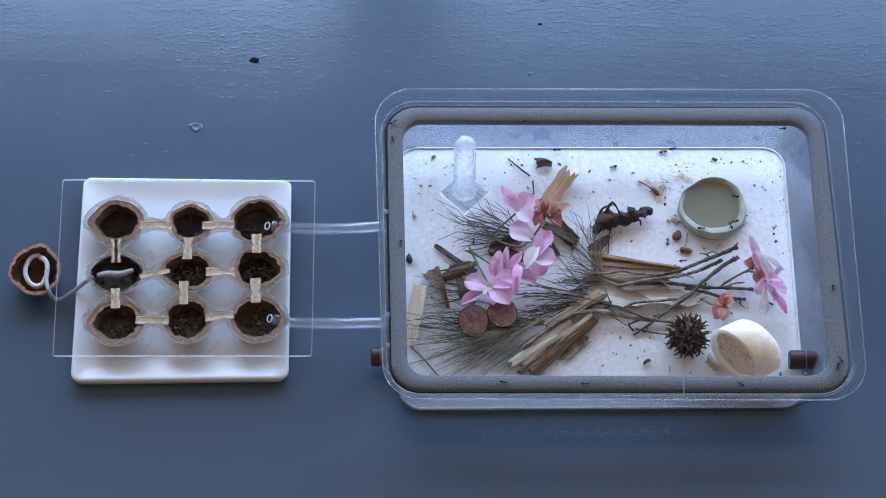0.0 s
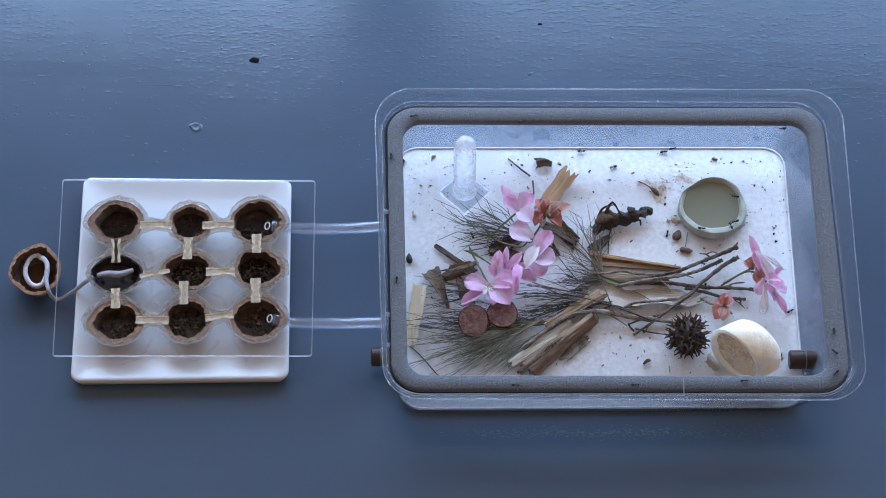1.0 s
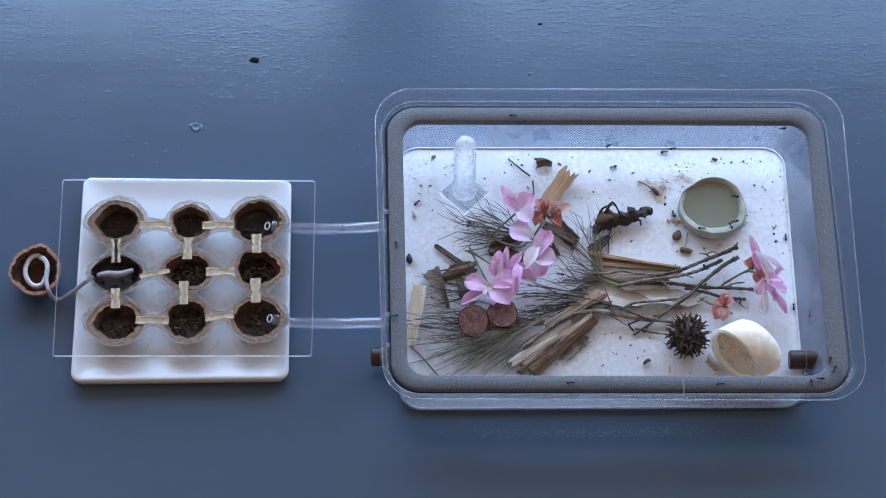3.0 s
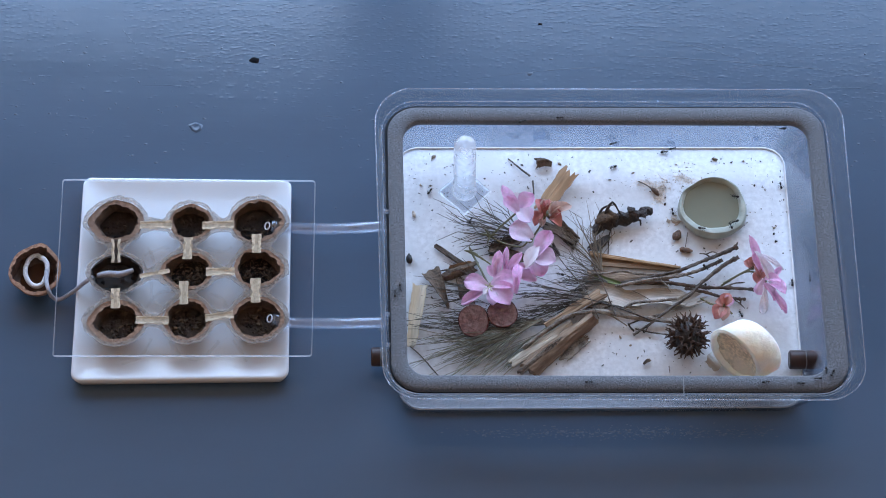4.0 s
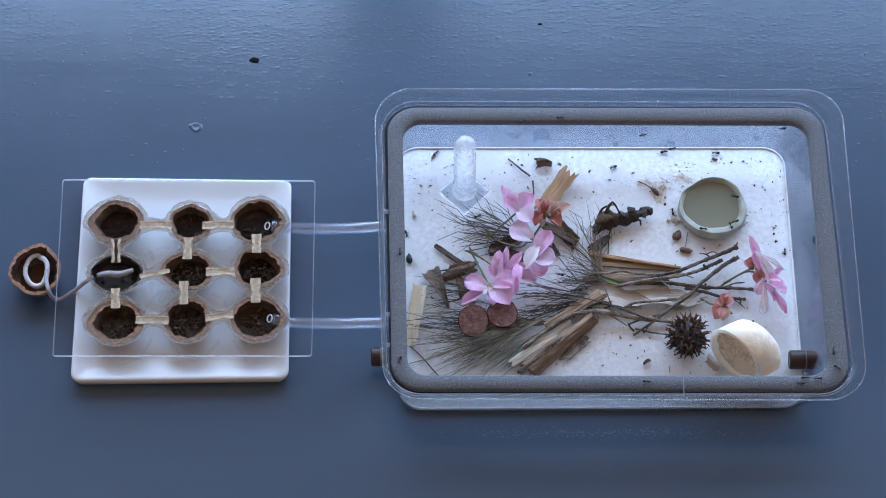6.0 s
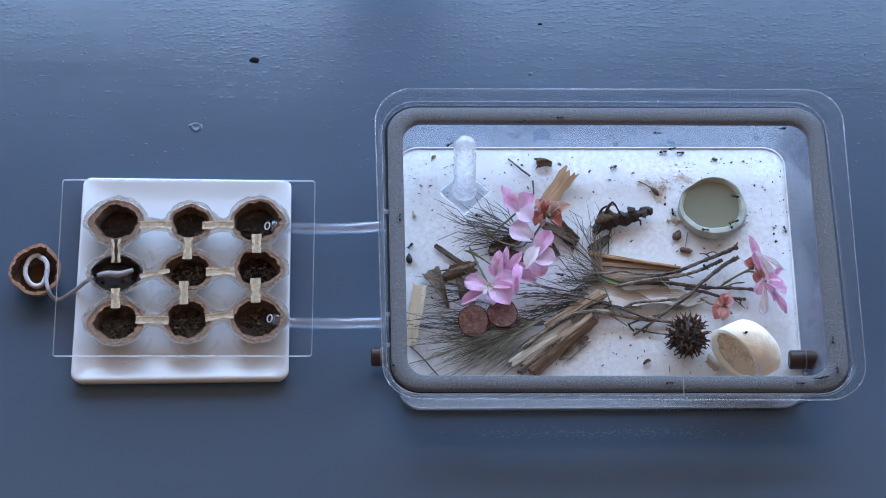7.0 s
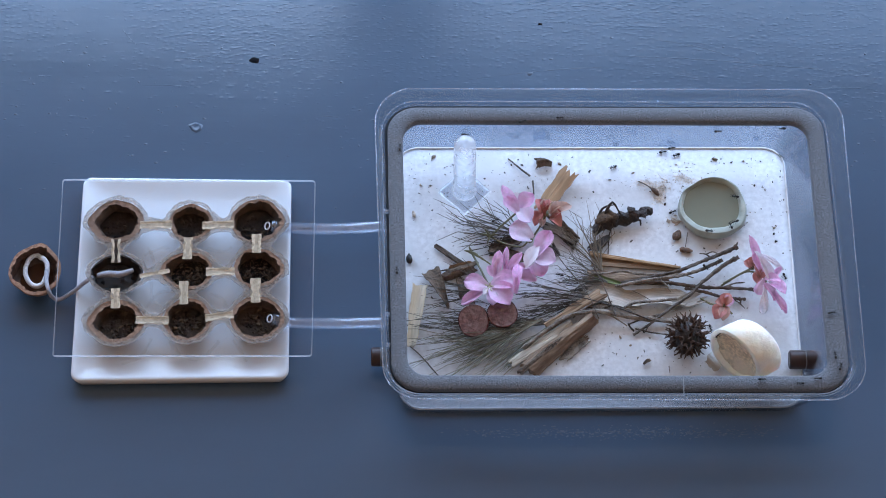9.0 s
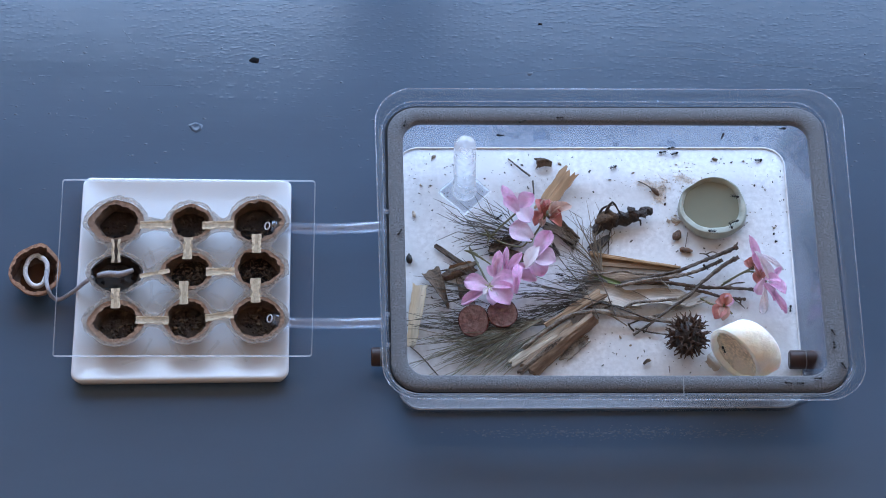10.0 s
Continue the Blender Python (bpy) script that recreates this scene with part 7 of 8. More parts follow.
    walk(ANTS[9], [(0, pose(0.2590, -0.1123, 0.0473, 0, -0, -101)), (0.5, pose(0.2584, -0.1159, 0.0473, 0, -0, -109)), (1, pose(0.2574, -0.1171, 0.0473, 0, -0, -131)), (1.5, pose(0.2548, -0.1200, 0.0473, 0, -0, -147)), (2, pose(0.2515, -0.1209, 0.0473, 0, -0, -172)), (2.5, pose(0.2476, -0.1209, 0.0473, 0, -0, 180)), (3, pose(0.2469, -0.1209, 0.0473, 0, -0, 180)), (3.5, pose(0.2461, -0.1209, 0.0473, 0, -0, 180)), (4, pose(0.2454, -0.1209, 0.0473, 0, -0, 180)), (4.5, pose(0.2454, -0.1209, 0.0473, 0, -0, 180)), (5, pose(0.2454, -0.1209, 0.0473, 0, -0, 180)), (5.5, pose(0.2454, -0.1209, 0.0473, 0, -0, 180)), (6, pose(0.2454, -0.1209, 0.0473, 0, -0, 180)), (6.5, pose(0.2454, -0.1209, 0.0473, 0, -0, 180)), (7, pose(0.2454, -0.1209, 0.0473, 0, -0, 180)), (7.5, pose(0.2454, -0.1209, 0.0473, 0, -0, 180)), (8, pose(0.2454, -0.1209, 0.0473, 0, -0, 180)), (8.5, pose(0.2454, -0.1209, 0.0473, 0, -0, 180)), (9, pose(0.2454, -0.1209, 0.0473, 0, -0, 180)), (9.5, pose(0.2454, -0.1209, 0.0473, 0, -0, 180)), (10, pose(0.2454, -0.1209, 0.0473, 0, -0, 180))])
    walk(ANTS[10], [(0, pose(0.2267, -0.0987, 0.0032, 0, -0, 87)), (0.5, pose(0.2270, -0.0943, 0.0032, 0, -0, 84)), (1, pose(0.2282, -0.0839, 0.0032, 0, -0, 86)), (1.5, pose(0.2283, -0.0744, 0.0032, 0, -0, 73)), (2, pose(0.2343, -0.0639, 0.0032, 0, -0, 62)), (2.5, pose(0.2384, -0.0557, 0.0032, 0, -0, 77)), (3, pose(0.2385, -0.0464, 0.0032, 0, -0, 90)), (3.5, pose(0.2385, -0.0372, 0.0032, 0, -0, 90)), (4, pose(0.2386, -0.0280, 0.0032, 0, -0, 91)), (4.5, pose(0.2383, -0.0255, 0.0032, 0, -0, 99)), (5, pose(0.2366, -0.0150, 0.0032, 0, -0, 107)), (5.5, pose(0.2345, -0.0127, 0.0032, 0, -0, 99)), (6, pose(0.2350, -0.0040, 0.0032, 0, -0, 87)), (6.5, pose(0.2355, 0.0047, 0.0032, 0, -0, 87)), (7, pose(0.2360, 0.0134, 0.0032, 0, -0, 106)), (7.5, pose(0.2332, 0.0126, 0.0032, 0, -0, -179)), (8, pose(0.2291, 0.0043, 0.0032, 0, -0, -105)), (8.5, pose(0.2280, -0.0068, 0.0032, -0, -0, -80)), (9, pose(0.2339, -0.0234, 0.0032, -0, -0, -69)), (9.5, pose(0.2383, -0.0342, 0.0032, -0, -0, -84)), (10, pose(0.2363, -0.0481, 0.0032, 0, -0, -98))])
    walk(ANTS[11], [(0, pose(0.2226, -0.0438, 0.0032, -0, -0, -32)), (0.5, pose(0.2259, -0.0458, 0.0032, -0, -0, -23)), (1, pose(0.2363, -0.0496, 0.0032, 0, -0, 30)), (1.5, pose(0.2382, -0.0387, 0.0032, 0, -0, 87)), (2, pose(0.2374, -0.0291, 0.0032, 0, -0, 93)), (2.5, pose(0.2367, -0.0132, 0.0032, 0, -0, 92)), (3, pose(0.2362, 0.0072, 0.0032, 0, -0, 91)), (3.5, pose(0.2357, 0.0276, 0.0032, 0, -0, 91)), (4, pose(0.2351, 0.0480, 0.0032, 0, -0, 98)), (4.5, pose(0.2301, 0.0666, 0.0032, 0, -0, 126)), (5, pose(0.2172, 0.0730, 0.0032, 0, -0, 165)), (5.5, pose(0.2033, 0.0738, 0.0032, 0, -0, 178)), (6, pose(0.1909, 0.0739, 0.0032, 0, -0, 180)), (6.5, pose(0.1785, 0.0740, 0.0032, 0, -0, 180)), (7, pose(0.1661, 0.0741, 0.0032, 0, -0, 180)), (7.5, pose(0.1661, 0.0741, 0.0032, 0, -0, 180)), (8, pose(0.1654, 0.0730, 0.0032, 0, -0, -140)), (8.5, pose(0.1642, 0.0725, 0.0032, 0, -0, -159)), (9, pose(0.1633, 0.0722, 0.0032, 0, -0, -159)), (9.5, pose(0.1626, 0.0730, 0.0032, 0, -0, -159)), (10, pose(0.1621, 0.0733, 0.0032, 0, -0, -159))])
    walk(ANTS[12], [(0, pose(0.2584, -0.0909, 0.0280, -57, 30, 108)), (0.5, pose(0.2580, -0.0899, 0.0274, -57, 30, 108)), (1, pose(0.2576, -0.0890, 0.0269, -57, 30, 108)), (1.5, pose(0.2573, -0.0880, 0.0264, -55, 35, 112)), (2, pose(0.2545, -0.0824, 0.0221, -54, 36, 113)), (2.5, pose(0.2482, -0.0697, 0.0124, -60, 19, 100)), (3, pose(0.2488, -0.0569, 0.0140, -62, -7, 86)), (3.5, pose(0.2494, -0.0440, 0.0156, -62, -7, 86)), (4, pose(0.2500, -0.0312, 0.0172, -62, -4, 88)), (4.5, pose(0.2498, -0.0238, 0.0172, -61, -13, 83)), (5, pose(0.2516, -0.0172, 0.0206, -58, -28, 73)), (5.5, pose(0.2527, -0.0144, 0.0225, -61, -15, 82)), (6, pose(0.2532, -0.0053, 0.0239, -62, -8, 86)), (6.5, pose(0.2537, 0.0038, 0.0253, -62, -8, 86)), (7, pose(0.2543, 0.0129, 0.0267, -62, 7, 94)), (7.5, pose(0.2510, 0.0327, 0.0222, -60, 18, 100)), (8, pose(0.2474, 0.0455, 0.0167, -58, 28, 106)), (8.5, pose(0.2433, 0.0554, 0.0104, -58, 29, 107)), (9, pose(0.2369, 0.0714, 0.0032, 0, -0, 134)), (9.5, pose(0.2303, 0.0688, 0.0032, 0, -0, -169)), (10, pose(0.2205, 0.0682, 0.0032, 0, -0, -177))])
    walk(ANTS[13], [(0, pose(0.2092, -0.0627, 0.0032, 0, -0, 123)), (0.5, pose(0.2089, -0.0622, 0.0032, 0, -0, 123)), (1, pose(0.2086, -0.0618, 0.0032, 0, -0, 123)), (1.5, pose(0.2083, -0.0613, 0.0032, 0, -0, 123)), (2, pose(0.2080, -0.0609, 0.0032, 0, -0, 123)), (2.5, pose(0.2077, -0.0604, 0.0032, 0, -0, 123)), (3, pose(0.2066, -0.0588, 0.0032, 0, -0, 122)), (3.5, pose(0.2045, -0.0553, 0.0032, 0, -0, 122)), (4, pose(0.2023, -0.0519, 0.0032, 0, -0, 115)), (4.5, pose(0.2029, -0.0521, 0.0032, 0, -0, -170)), (5, pose(0.2060, -0.0617, 0.0200, 17, 12, -91)), (5.5, pose(0.2079, -0.0741, 0.0400, 21, 3, -63)), (6, pose(0.2049, -0.0787, 0.0420, 10, 19, -116)), (6.5, pose(0.2019, -0.0833, 0.0440, 10, 19, -116)), (7, pose(0.1989, -0.0879, 0.0460, -2, 21, -151)), (7.5, pose(0.1957, -0.0869, 0.0440, -15, 15, 168)), (8, pose(0.1886, -0.0849, 0.0400, -17, 13, 162)), (8.5, pose(0.1858, -0.0820, 0.0360, -16, 15, 166)), (9, pose(0.1833, -0.0818, 0.0320, 5, 21, -133)), (9.5, pose(0.1840, -0.0845, 0.0300, 20, 7, -74)), (10, pose(0.1873, -0.0904, 0.0270, 21, 5, -69))])
    walk(ANTS[14], [(0, pose(0.1547, 0.0036, 0.0032, 0, -0, 90)), (0.5, pose(0.1547, 0.0054, 0.0032, 0, -0, 90)), (1, pose(0.1547, 0.0100, 0.0032, 0, -0, 79)), (1.5, pose(0.1570, 0.0165, 0.0032, 0, -0, 61)), (2, pose(0.1601, 0.0199, 0.0032, 0, -0, 72)), (2.5, pose(0.1596, 0.0244, 0.0032, 0, -0, 97)), (3, pose(0.1594, 0.0254, 0.0032, 0, -0, 97)), (3.5, pose(0.1592, 0.0265, 0.0032, 0, -0, 97)), (4, pose(0.1590, 0.0275, 0.0032, 0, -0, 97)), (4.5, pose(0.1590, 0.0275, 0.0032, 0, -0, 97)), (5, pose(0.1591, 0.0274, 0.0032, 0, -0, 97)), (5.5, pose(0.1591, 0.0274, 0.0032, 0, -0, 97)), (6, pose(0.1591, 0.0273, 0.0032, 0, -0, 97)), (6.5, pose(0.1591, 0.0272, 0.0032, 0, -0, 97)), (7, pose(0.1591, 0.0272, 0.0032, 0, -0, 97)), (7.5, pose(0.1592, 0.0271, 0.0032, 0, -0, 97)), (8, pose(0.1592, 0.0271, 0.0032, 0, -0, 97)), (8.5, pose(0.1592, 0.0270, 0.0032, 0, -0, 97)), (9, pose(0.1592, 0.0270, 0.0032, 0, -0, 22)), (9.5, pose(0.1648, 0.0231, 0.0032, -0, -0, -45)), (10, pose(0.1652, 0.0210, 0.0032, -0, -0, -45))])
    walk(ANTS[15], [(0, pose(0.1642, -0.0147, 0.0100, 0, -0, 11)), (0.5, pose(0.1667, -0.0142, 0.0100, -0, -0, -9)), (1, pose(0.1768, -0.0167, 0.0100, -0, -0, -21)), (1.5, pose(0.1785, -0.0188, 0.0100, -0, -0, -50)), (2, pose(0.1788, -0.0191, 0.0100, -0, -0, -50)), (2.5, pose(0.1791, -0.0195, 0.0100, -0, -0, -50)), (3, pose(0.1794, -0.0198, 0.0100, -0, -0, -50)), (3.5, pose(0.1794, -0.0198, 0.0100, -0, -0, -50)), (4, pose(0.1794, -0.0198, 0.0100, -0, -0, -50)), (4.5, pose(0.1794, -0.0198, 0.0100, -0, -0, -50)), (5, pose(0.1794, -0.0198, 0.0100, -0, -0, -50)), (5.5, pose(0.1794, -0.0198, 0.0100, -0, -0, -50)), (6, pose(0.1794, -0.0198, 0.0100, -0, -0, -50)), (6.5, pose(0.1794, -0.0198, 0.0100, -0, -0, -50)), (7, pose(0.1794, -0.0198, 0.0100, -0, -0, -50)), (7.5, pose(0.1794, -0.0198, 0.0100, -0, -0, -50)), (8, pose(0.1794, -0.0198, 0.0100, -0, -0, -50)), (8.5, pose(0.1794, -0.0198, 0.0100, -0, -0, -50)), (9, pose(0.1794, -0.0198, 0.0100, -0, -0, -50)), (9.5, pose(0.1794, -0.0198, 0.0100, -0, -0, -50)), (10, pose(0.1794, -0.0198, 0.0100, -0, -0, -50))])
    walk(ANTS[16], [(0, pose(0.1795, -0.0311, 0.0032, -0, -0, -87)), (0.5, pose(0.1795, -0.0311, 0.0032, -0, -0, -87)), (1, pose(0.1795, -0.0312, 0.0032, -0, -0, -87)), (1.5, pose(0.1795, -0.0312, 0.0032, -0, -0, -87)), (2, pose(0.1795, -0.0312, 0.0032, -0, -0, -87)), (2.5, pose(0.1795, -0.0313, 0.0032, -0, -0, -87)), (3, pose(0.1795, -0.0313, 0.0032, -0, -0, -87)), (3.5, pose(0.1795, -0.0314, 0.0032, -0, -0, -87)), (4, pose(0.1795, -0.0314, 0.0032, -0, -0, -87)), (4.5, pose(0.1795, -0.0314, 0.0032, -0, -0, -87)), (5, pose(0.1795, -0.0315, 0.0032, -0, -0, -87)), (5.5, pose(0.1795, -0.0315, 0.0032, -0, -0, -87)), (6, pose(0.1795, -0.0315, 0.0032, -0, -0, -87)), (6.5, pose(0.1795, -0.0316, 0.0032, -0, -0, -87)), (7, pose(0.1795, -0.0316, 0.0032, -0, -0, -87)), (7.5, pose(0.1796, -0.0354, 0.0032, -0, -0, -87)), (8, pose(0.1798, -0.0392, 0.0032, -0, -0, -89)), (8.5, pose(0.1800, -0.0514, 0.0032, -0, -0, -86)), (9, pose(0.1813, -0.0627, 0.0032, -0, -0, -75)), (9.5, pose(0.1838, -0.0658, 0.0032, -0, -0, -51)), (10, pose(0.1864, -0.0689, 0.0032, -0, -0, -51))])
    walk(ANTS[17], [(0, pose(-0.0339, 0.0733, 0.0473, 0, -0, 31)), (0.5, pose(-0.0291, 0.0762, 0.0473, 0, -0, 20)), (1, pose(-0.0198, 0.0783, 0.0473, 0, -0, 14)), (1.5, pose(-0.0020, 0.0828, 0.0473, 0, -0, 3)), (2, pose(0.0131, 0.0802, 0.0473, -0, -0, -5)), (2.5, pose(0.0321, 0.0797, 0.0473, -0, -0, -2)), (3, pose(0.0483, 0.0787, 0.0473, -0, -0, -3)), (3.5, pose(0.0644, 0.0777, 0.0473, -0, -0, -3)), (4, pose(0.0806, 0.0767, 0.0473, -0, -0, -3)), (4.5, pose(0.0806, 0.0767, 0.0473, -0, -0, -3)), (5, pose(0.0806, 0.0767, 0.0473, -0, -0, -3)), (5.5, pose(0.0806, 0.0767, 0.0473, -0, -0, -3)), (6, pose(0.0806, 0.0767, 0.0473, -0, -0, -3)), (6.5, pose(0.0806, 0.0767, 0.0473, -0, -0, -3)), (7, pose(0.0806, 0.0767, 0.0473, -0, -0, -3)), (7.5, pose(0.0806, 0.0767, 0.0473, -0, -0, -3)), (8, pose(0.0806, 0.0767, 0.0473, -0, -0, -3)), (8.5, pose(0.0806, 0.0767, 0.0473, -0, -0, -3)), (9, pose(0.0806, 0.0767, 0.0473, -0, -0, -3)), (9.5, pose(0.0806, 0.0767, 0.0473, -0, -0, -3)), (10, pose(0.0806, 0.0767, 0.0473, -0, -0, -3))])
    walk(ANTS[18], [(0, pose(-0.0344, 0.0594, 0.0473, -0, -0, -81)), (0.5, pose(-0.0335, 0.0534, 0.0473, 0, -0, -94)), (1, pose(-0.0355, 0.0460, 0.0473, 0, -0, -92)), (1.5, pose(-0.0342, 0.0346, 0.0473, -0, -0, -82)), (2, pose(-0.0314, 0.0184, 0.0473, -0, -0, -88)), (2.5, pose(-0.0328, -0.0064, 0.0473, -0, -0, -90)), (3, pose(-0.0314, -0.0223, 0.0473, -0, -0, -85)), (3.5, pose(-0.0300, -0.0382, 0.0473, -0, -0, -85)), (4, pose(-0.0286, -0.0541, 0.0473, -0, -0, -85)), (4.5, pose(-0.0279, -0.0630, 0.0473, -0, -0, -87)), (5, pose(-0.0274, -0.0795, 0.0473, -0, -0, -88)), (5.5, pose(-0.0266, -0.1002, 0.0473, 0, -0, -92)), (6, pose(-0.0284, -0.1077, 0.0473, 0, -0, -110)), (6.5, pose(-0.0306, -0.1116, 0.0473, 0, -0, -157)), (7, pose(-0.0335, -0.1099, 0.0473, 0, -0, 128)), (7.5, pose(-0.0327, -0.1026, 0.0473, 0, -0, 82)), (8, pose(-0.0302, -0.0863, 0.0473, 0, -0, 87)), (8.5, pose(-0.0308, -0.0635, 0.0473, 0, -0, 91)), (9, pose(-0.0309, -0.0412, 0.0473, 0, -0, 93)), (9.5, pose(-0.0329, -0.0186, 0.0473, 0, -0, 86)), (10, pose(-0.0289, -0.0122, 0.0473, 0, -0, 58))])
    walk(ANTS[19], [(0, pose(-0.0284, -0.0211, 0.0473, 0, -0, -93)), (0.5, pose(-0.0292, -0.0342, 0.0473, 0, -0, -95)), (1, pose(-0.0309, -0.0486, 0.0473, 0, -0, -93)), (1.5, pose(-0.0308, -0.0647, 0.0473, -0, -0, -90)), (2, pose(-0.0307, -0.0753, 0.0473, -0, -0, -90)), (2.5, pose(-0.0306, -0.0802, 0.0473, -0, -0, -90)), (3, pose(-0.0322, -0.0753, 0.0473, 0, -0, -165)), (3.5, pose(-0.0325, -0.0678, 0.0473, 0, -0, 120)), (4, pose(-0.0319, -0.0586, 0.0473, 0, -0, 90)), (4.5, pose(-0.0326, -0.0573, 0.0473, 0, -0, 72)), (5, pose(-0.0291, -0.0499, 0.0473, 0, -0, 78)), (5.5, pose(-0.0287, -0.0399, 0.0473, 0, -0, 89)), (6, pose(-0.0288, -0.0269, 0.0473, 0, -0, 90)), (6.5, pose(-0.0289, -0.0139, 0.0473, 0, -0, 90)), (7, pose(-0.0290, -0.0008, 0.0473, 0, -0, 90)), (7.5, pose(-0.0291, 0.0112, 0.0473, 0, -0, 91)), (8, pose(-0.0297, 0.0269, 0.0473, 0, -0, 90)), (8.5, pose(-0.0293, 0.0403, 0.0473, 0, -0, 89)), (9, pose(-0.0294, 0.0534, 0.0473, 0, -0, 87)), (9.5, pose(-0.0283, 0.0620, 0.0473, 0, -0, 80)), (10, pose(-0.0261, 0.0723, 0.0473, 0, -0, 78))])
    walk(ANTS[20], [(0, pose(-0.0206, 0.0789, 0.0032, 0, -0, -158)), (0.5, pose(-0.0267, 0.0765, 0.0032, 0, -0, -119)), (1, pose(-0.0278, 0.0658, 0.0032, 0, -0, -98)), (1.5, pose(-0.0304, 0.0494, 0.0032, -0, -0, -83)), (2, pose(-0.0224, 0.0249, 0.0032, -0, -0, -68)), (2.5, pose(-0.0225, 0.0296, 0.0032, 0, -0, 7)), (3, pose(-0.0180, 0.0342, 0.0032, 0, -0, 46)), (3.5, pose(-0.0136, 0.0387, 0.0032, 0, -0, 46)), (4, pose(-0.0091, 0.0433, 0.0032, 0, -0, 58)), (4.5, pose(-0.0052, 0.0520, 0.0032, 0, -0, 69)), (5, pose(-0.0050, 0.0541, 0.0032, 0, -0, 100)), (5.5, pose(-0.0083, 0.0688, 0.0032, 0, -0, 89)), (6, pose(-0.0048, 0.0739, 0.0032, 0, -0, 45)), (6.5, pose(-0.0003, 0.0768, 0.0058, 20, -14, 33)), (7, pose(0.0047, 0.0781, 0.0102, 63, -36, 17)), (7.5, pose(0.0098, 0.0794, 0.0136, 61, -40, 20)), (8, pose(0.0117, 0.0804, 0.0164, 60, -43, 22)), (8.5, pose(0.0140, 0.0809, 0.0179, 65, -29, 13)), (9, pose(0.0156, 0.0812, 0.0187, 68, -0, 0)), (9.5, pose(0.0244, 0.0809, 0.0179, 68, 2, -1)), (10, pose(0.0401, 0.0809, 0.0179, 68, -0, 0))])
    walk(ANTS[21], [(0, pose(0.0211, 0.0010, 0.0080, 0, -0, 90)), (0.5, pose(0.0211, 0.0036, 0.0080, 0, -0, 102)), (1, pose(0.0200, 0.0062, 0.0080, 0, -0, 114)), (1.5, pose(0.0188, 0.0088, 0.0080, 0, -0, 129)), (2, pose(0.0168, 0.0101, 0.0080, 0, -0, 112)), (2.5, pose(0.0170, 0.0132, 0.0080, 0, -0, 79)), (3, pose(0.0177, 0.0147, 0.0080, 0, -0, 66)), (3.5, pose(0.0184, 0.0163, 0.0080, 0, -0, 66)), (4, pose(0.0191, 0.0179, 0.0080, 0, -0, 68)), (4.5, pose(0.0196, 0.0192, 0.0080, 0, -0, 42)), (5, pose(0.0226, 0.0210, 0.0080, 0, -0, 27)), (5.5, pose(0.0237, 0.0212, 0.0080, 0, -0, 27)), (6, pose(0.0241, 0.0212, 0.0080, 0, -0, 27)), (6.5, pose(0.0245, 0.0212, 0.0080, 0, -0, 27)), (7, pose(0.0249, 0.0212, 0.0080, -0, -0, -19)), (7.5, pose(0.0283, 0.0199, 0.0080, -0, -0, -19)), (8, pose(0.0310, 0.0192, 0.0080, -0, -0, -19)), (8.5, pose(0.0344, 0.0179, 0.0080, -0, -0, -14)), (9, pose(0.0363, 0.0179, 0.0080, 0, -0, 21)), (9.5, pose(0.0379, 0.0192, 0.0080, 0, -0, 43)), (10, pose(0.0391, 0.0205, 0.0080, 0, -0, 43))])
    walk(ANTS[22], [(0, pose(-0.0320, 0.0178, 0.0032, -0, -0, -26)), (0.5, pose(-0.0319, 0.0177, 0.0032, -0, -0, -26)), (1, pose(-0.0318, 0.0176, 0.0032, -0, -0, -26)), (1.5, pose(-0.0317, 0.0175, 0.0032, -0, -0, -26)), (2, pose(-0.0317, 0.0173, 0.0032, -0, -0, -26)), (2.5, pose(-0.0316, 0.0172, 0.0032, -0, -0, -26)), (3, pose(-0.0315, 0.0171, 0.0032, -0, -0, -26)), (3.5, pose(-0.0314, 0.0169, 0.0032, -0, -0, -26)), (4, pose(-0.0313, 0.0168, 0.0032, -0, -0, -26)), (4.5, pose(-0.0312, 0.0167, 0.0032, -0, -0, -26)), (5, pose(-0.0311, 0.0165, 0.0032, -0, -0, -26)), (5.5, pose(-0.0267, 0.0145, 0.0032, -0, -0, -50)), (6, pose(-0.0254, 0.0097, 0.0032, -0, -0, -74)), (6.5, pose(-0.0241, 0.0049, 0.0032, -0, -0, -74)), (7, pose(-0.0228, 0.0002, 0.0032, 0, -0, -130)), (7.5, pose(-0.0306, -0.0029, 0.0032, 0, -0, -159)), (8, pose(-0.0309, -0.0029, 0.0032, 0, -0, -159)), (8.5, pose(-0.0313, -0.0029, 0.0032, 0, -0, -159)), (9, pose(-0.0316, -0.0029, 0.0032, 0, -0, -159)), (9.5, pose(-0.0320, -0.0029, 0.0032, 0, -0, -159)), (10, pose(-0.0323, -0.0029, 0.0032, 0, -0, -159))])
    walk(ANTS[23], [(0, pose(0.1188, 0.0626, 0.0032, 0, -0, -160)), (10, pose(0.1188, 0.0625, 0.0032, 0, -0, -160))])
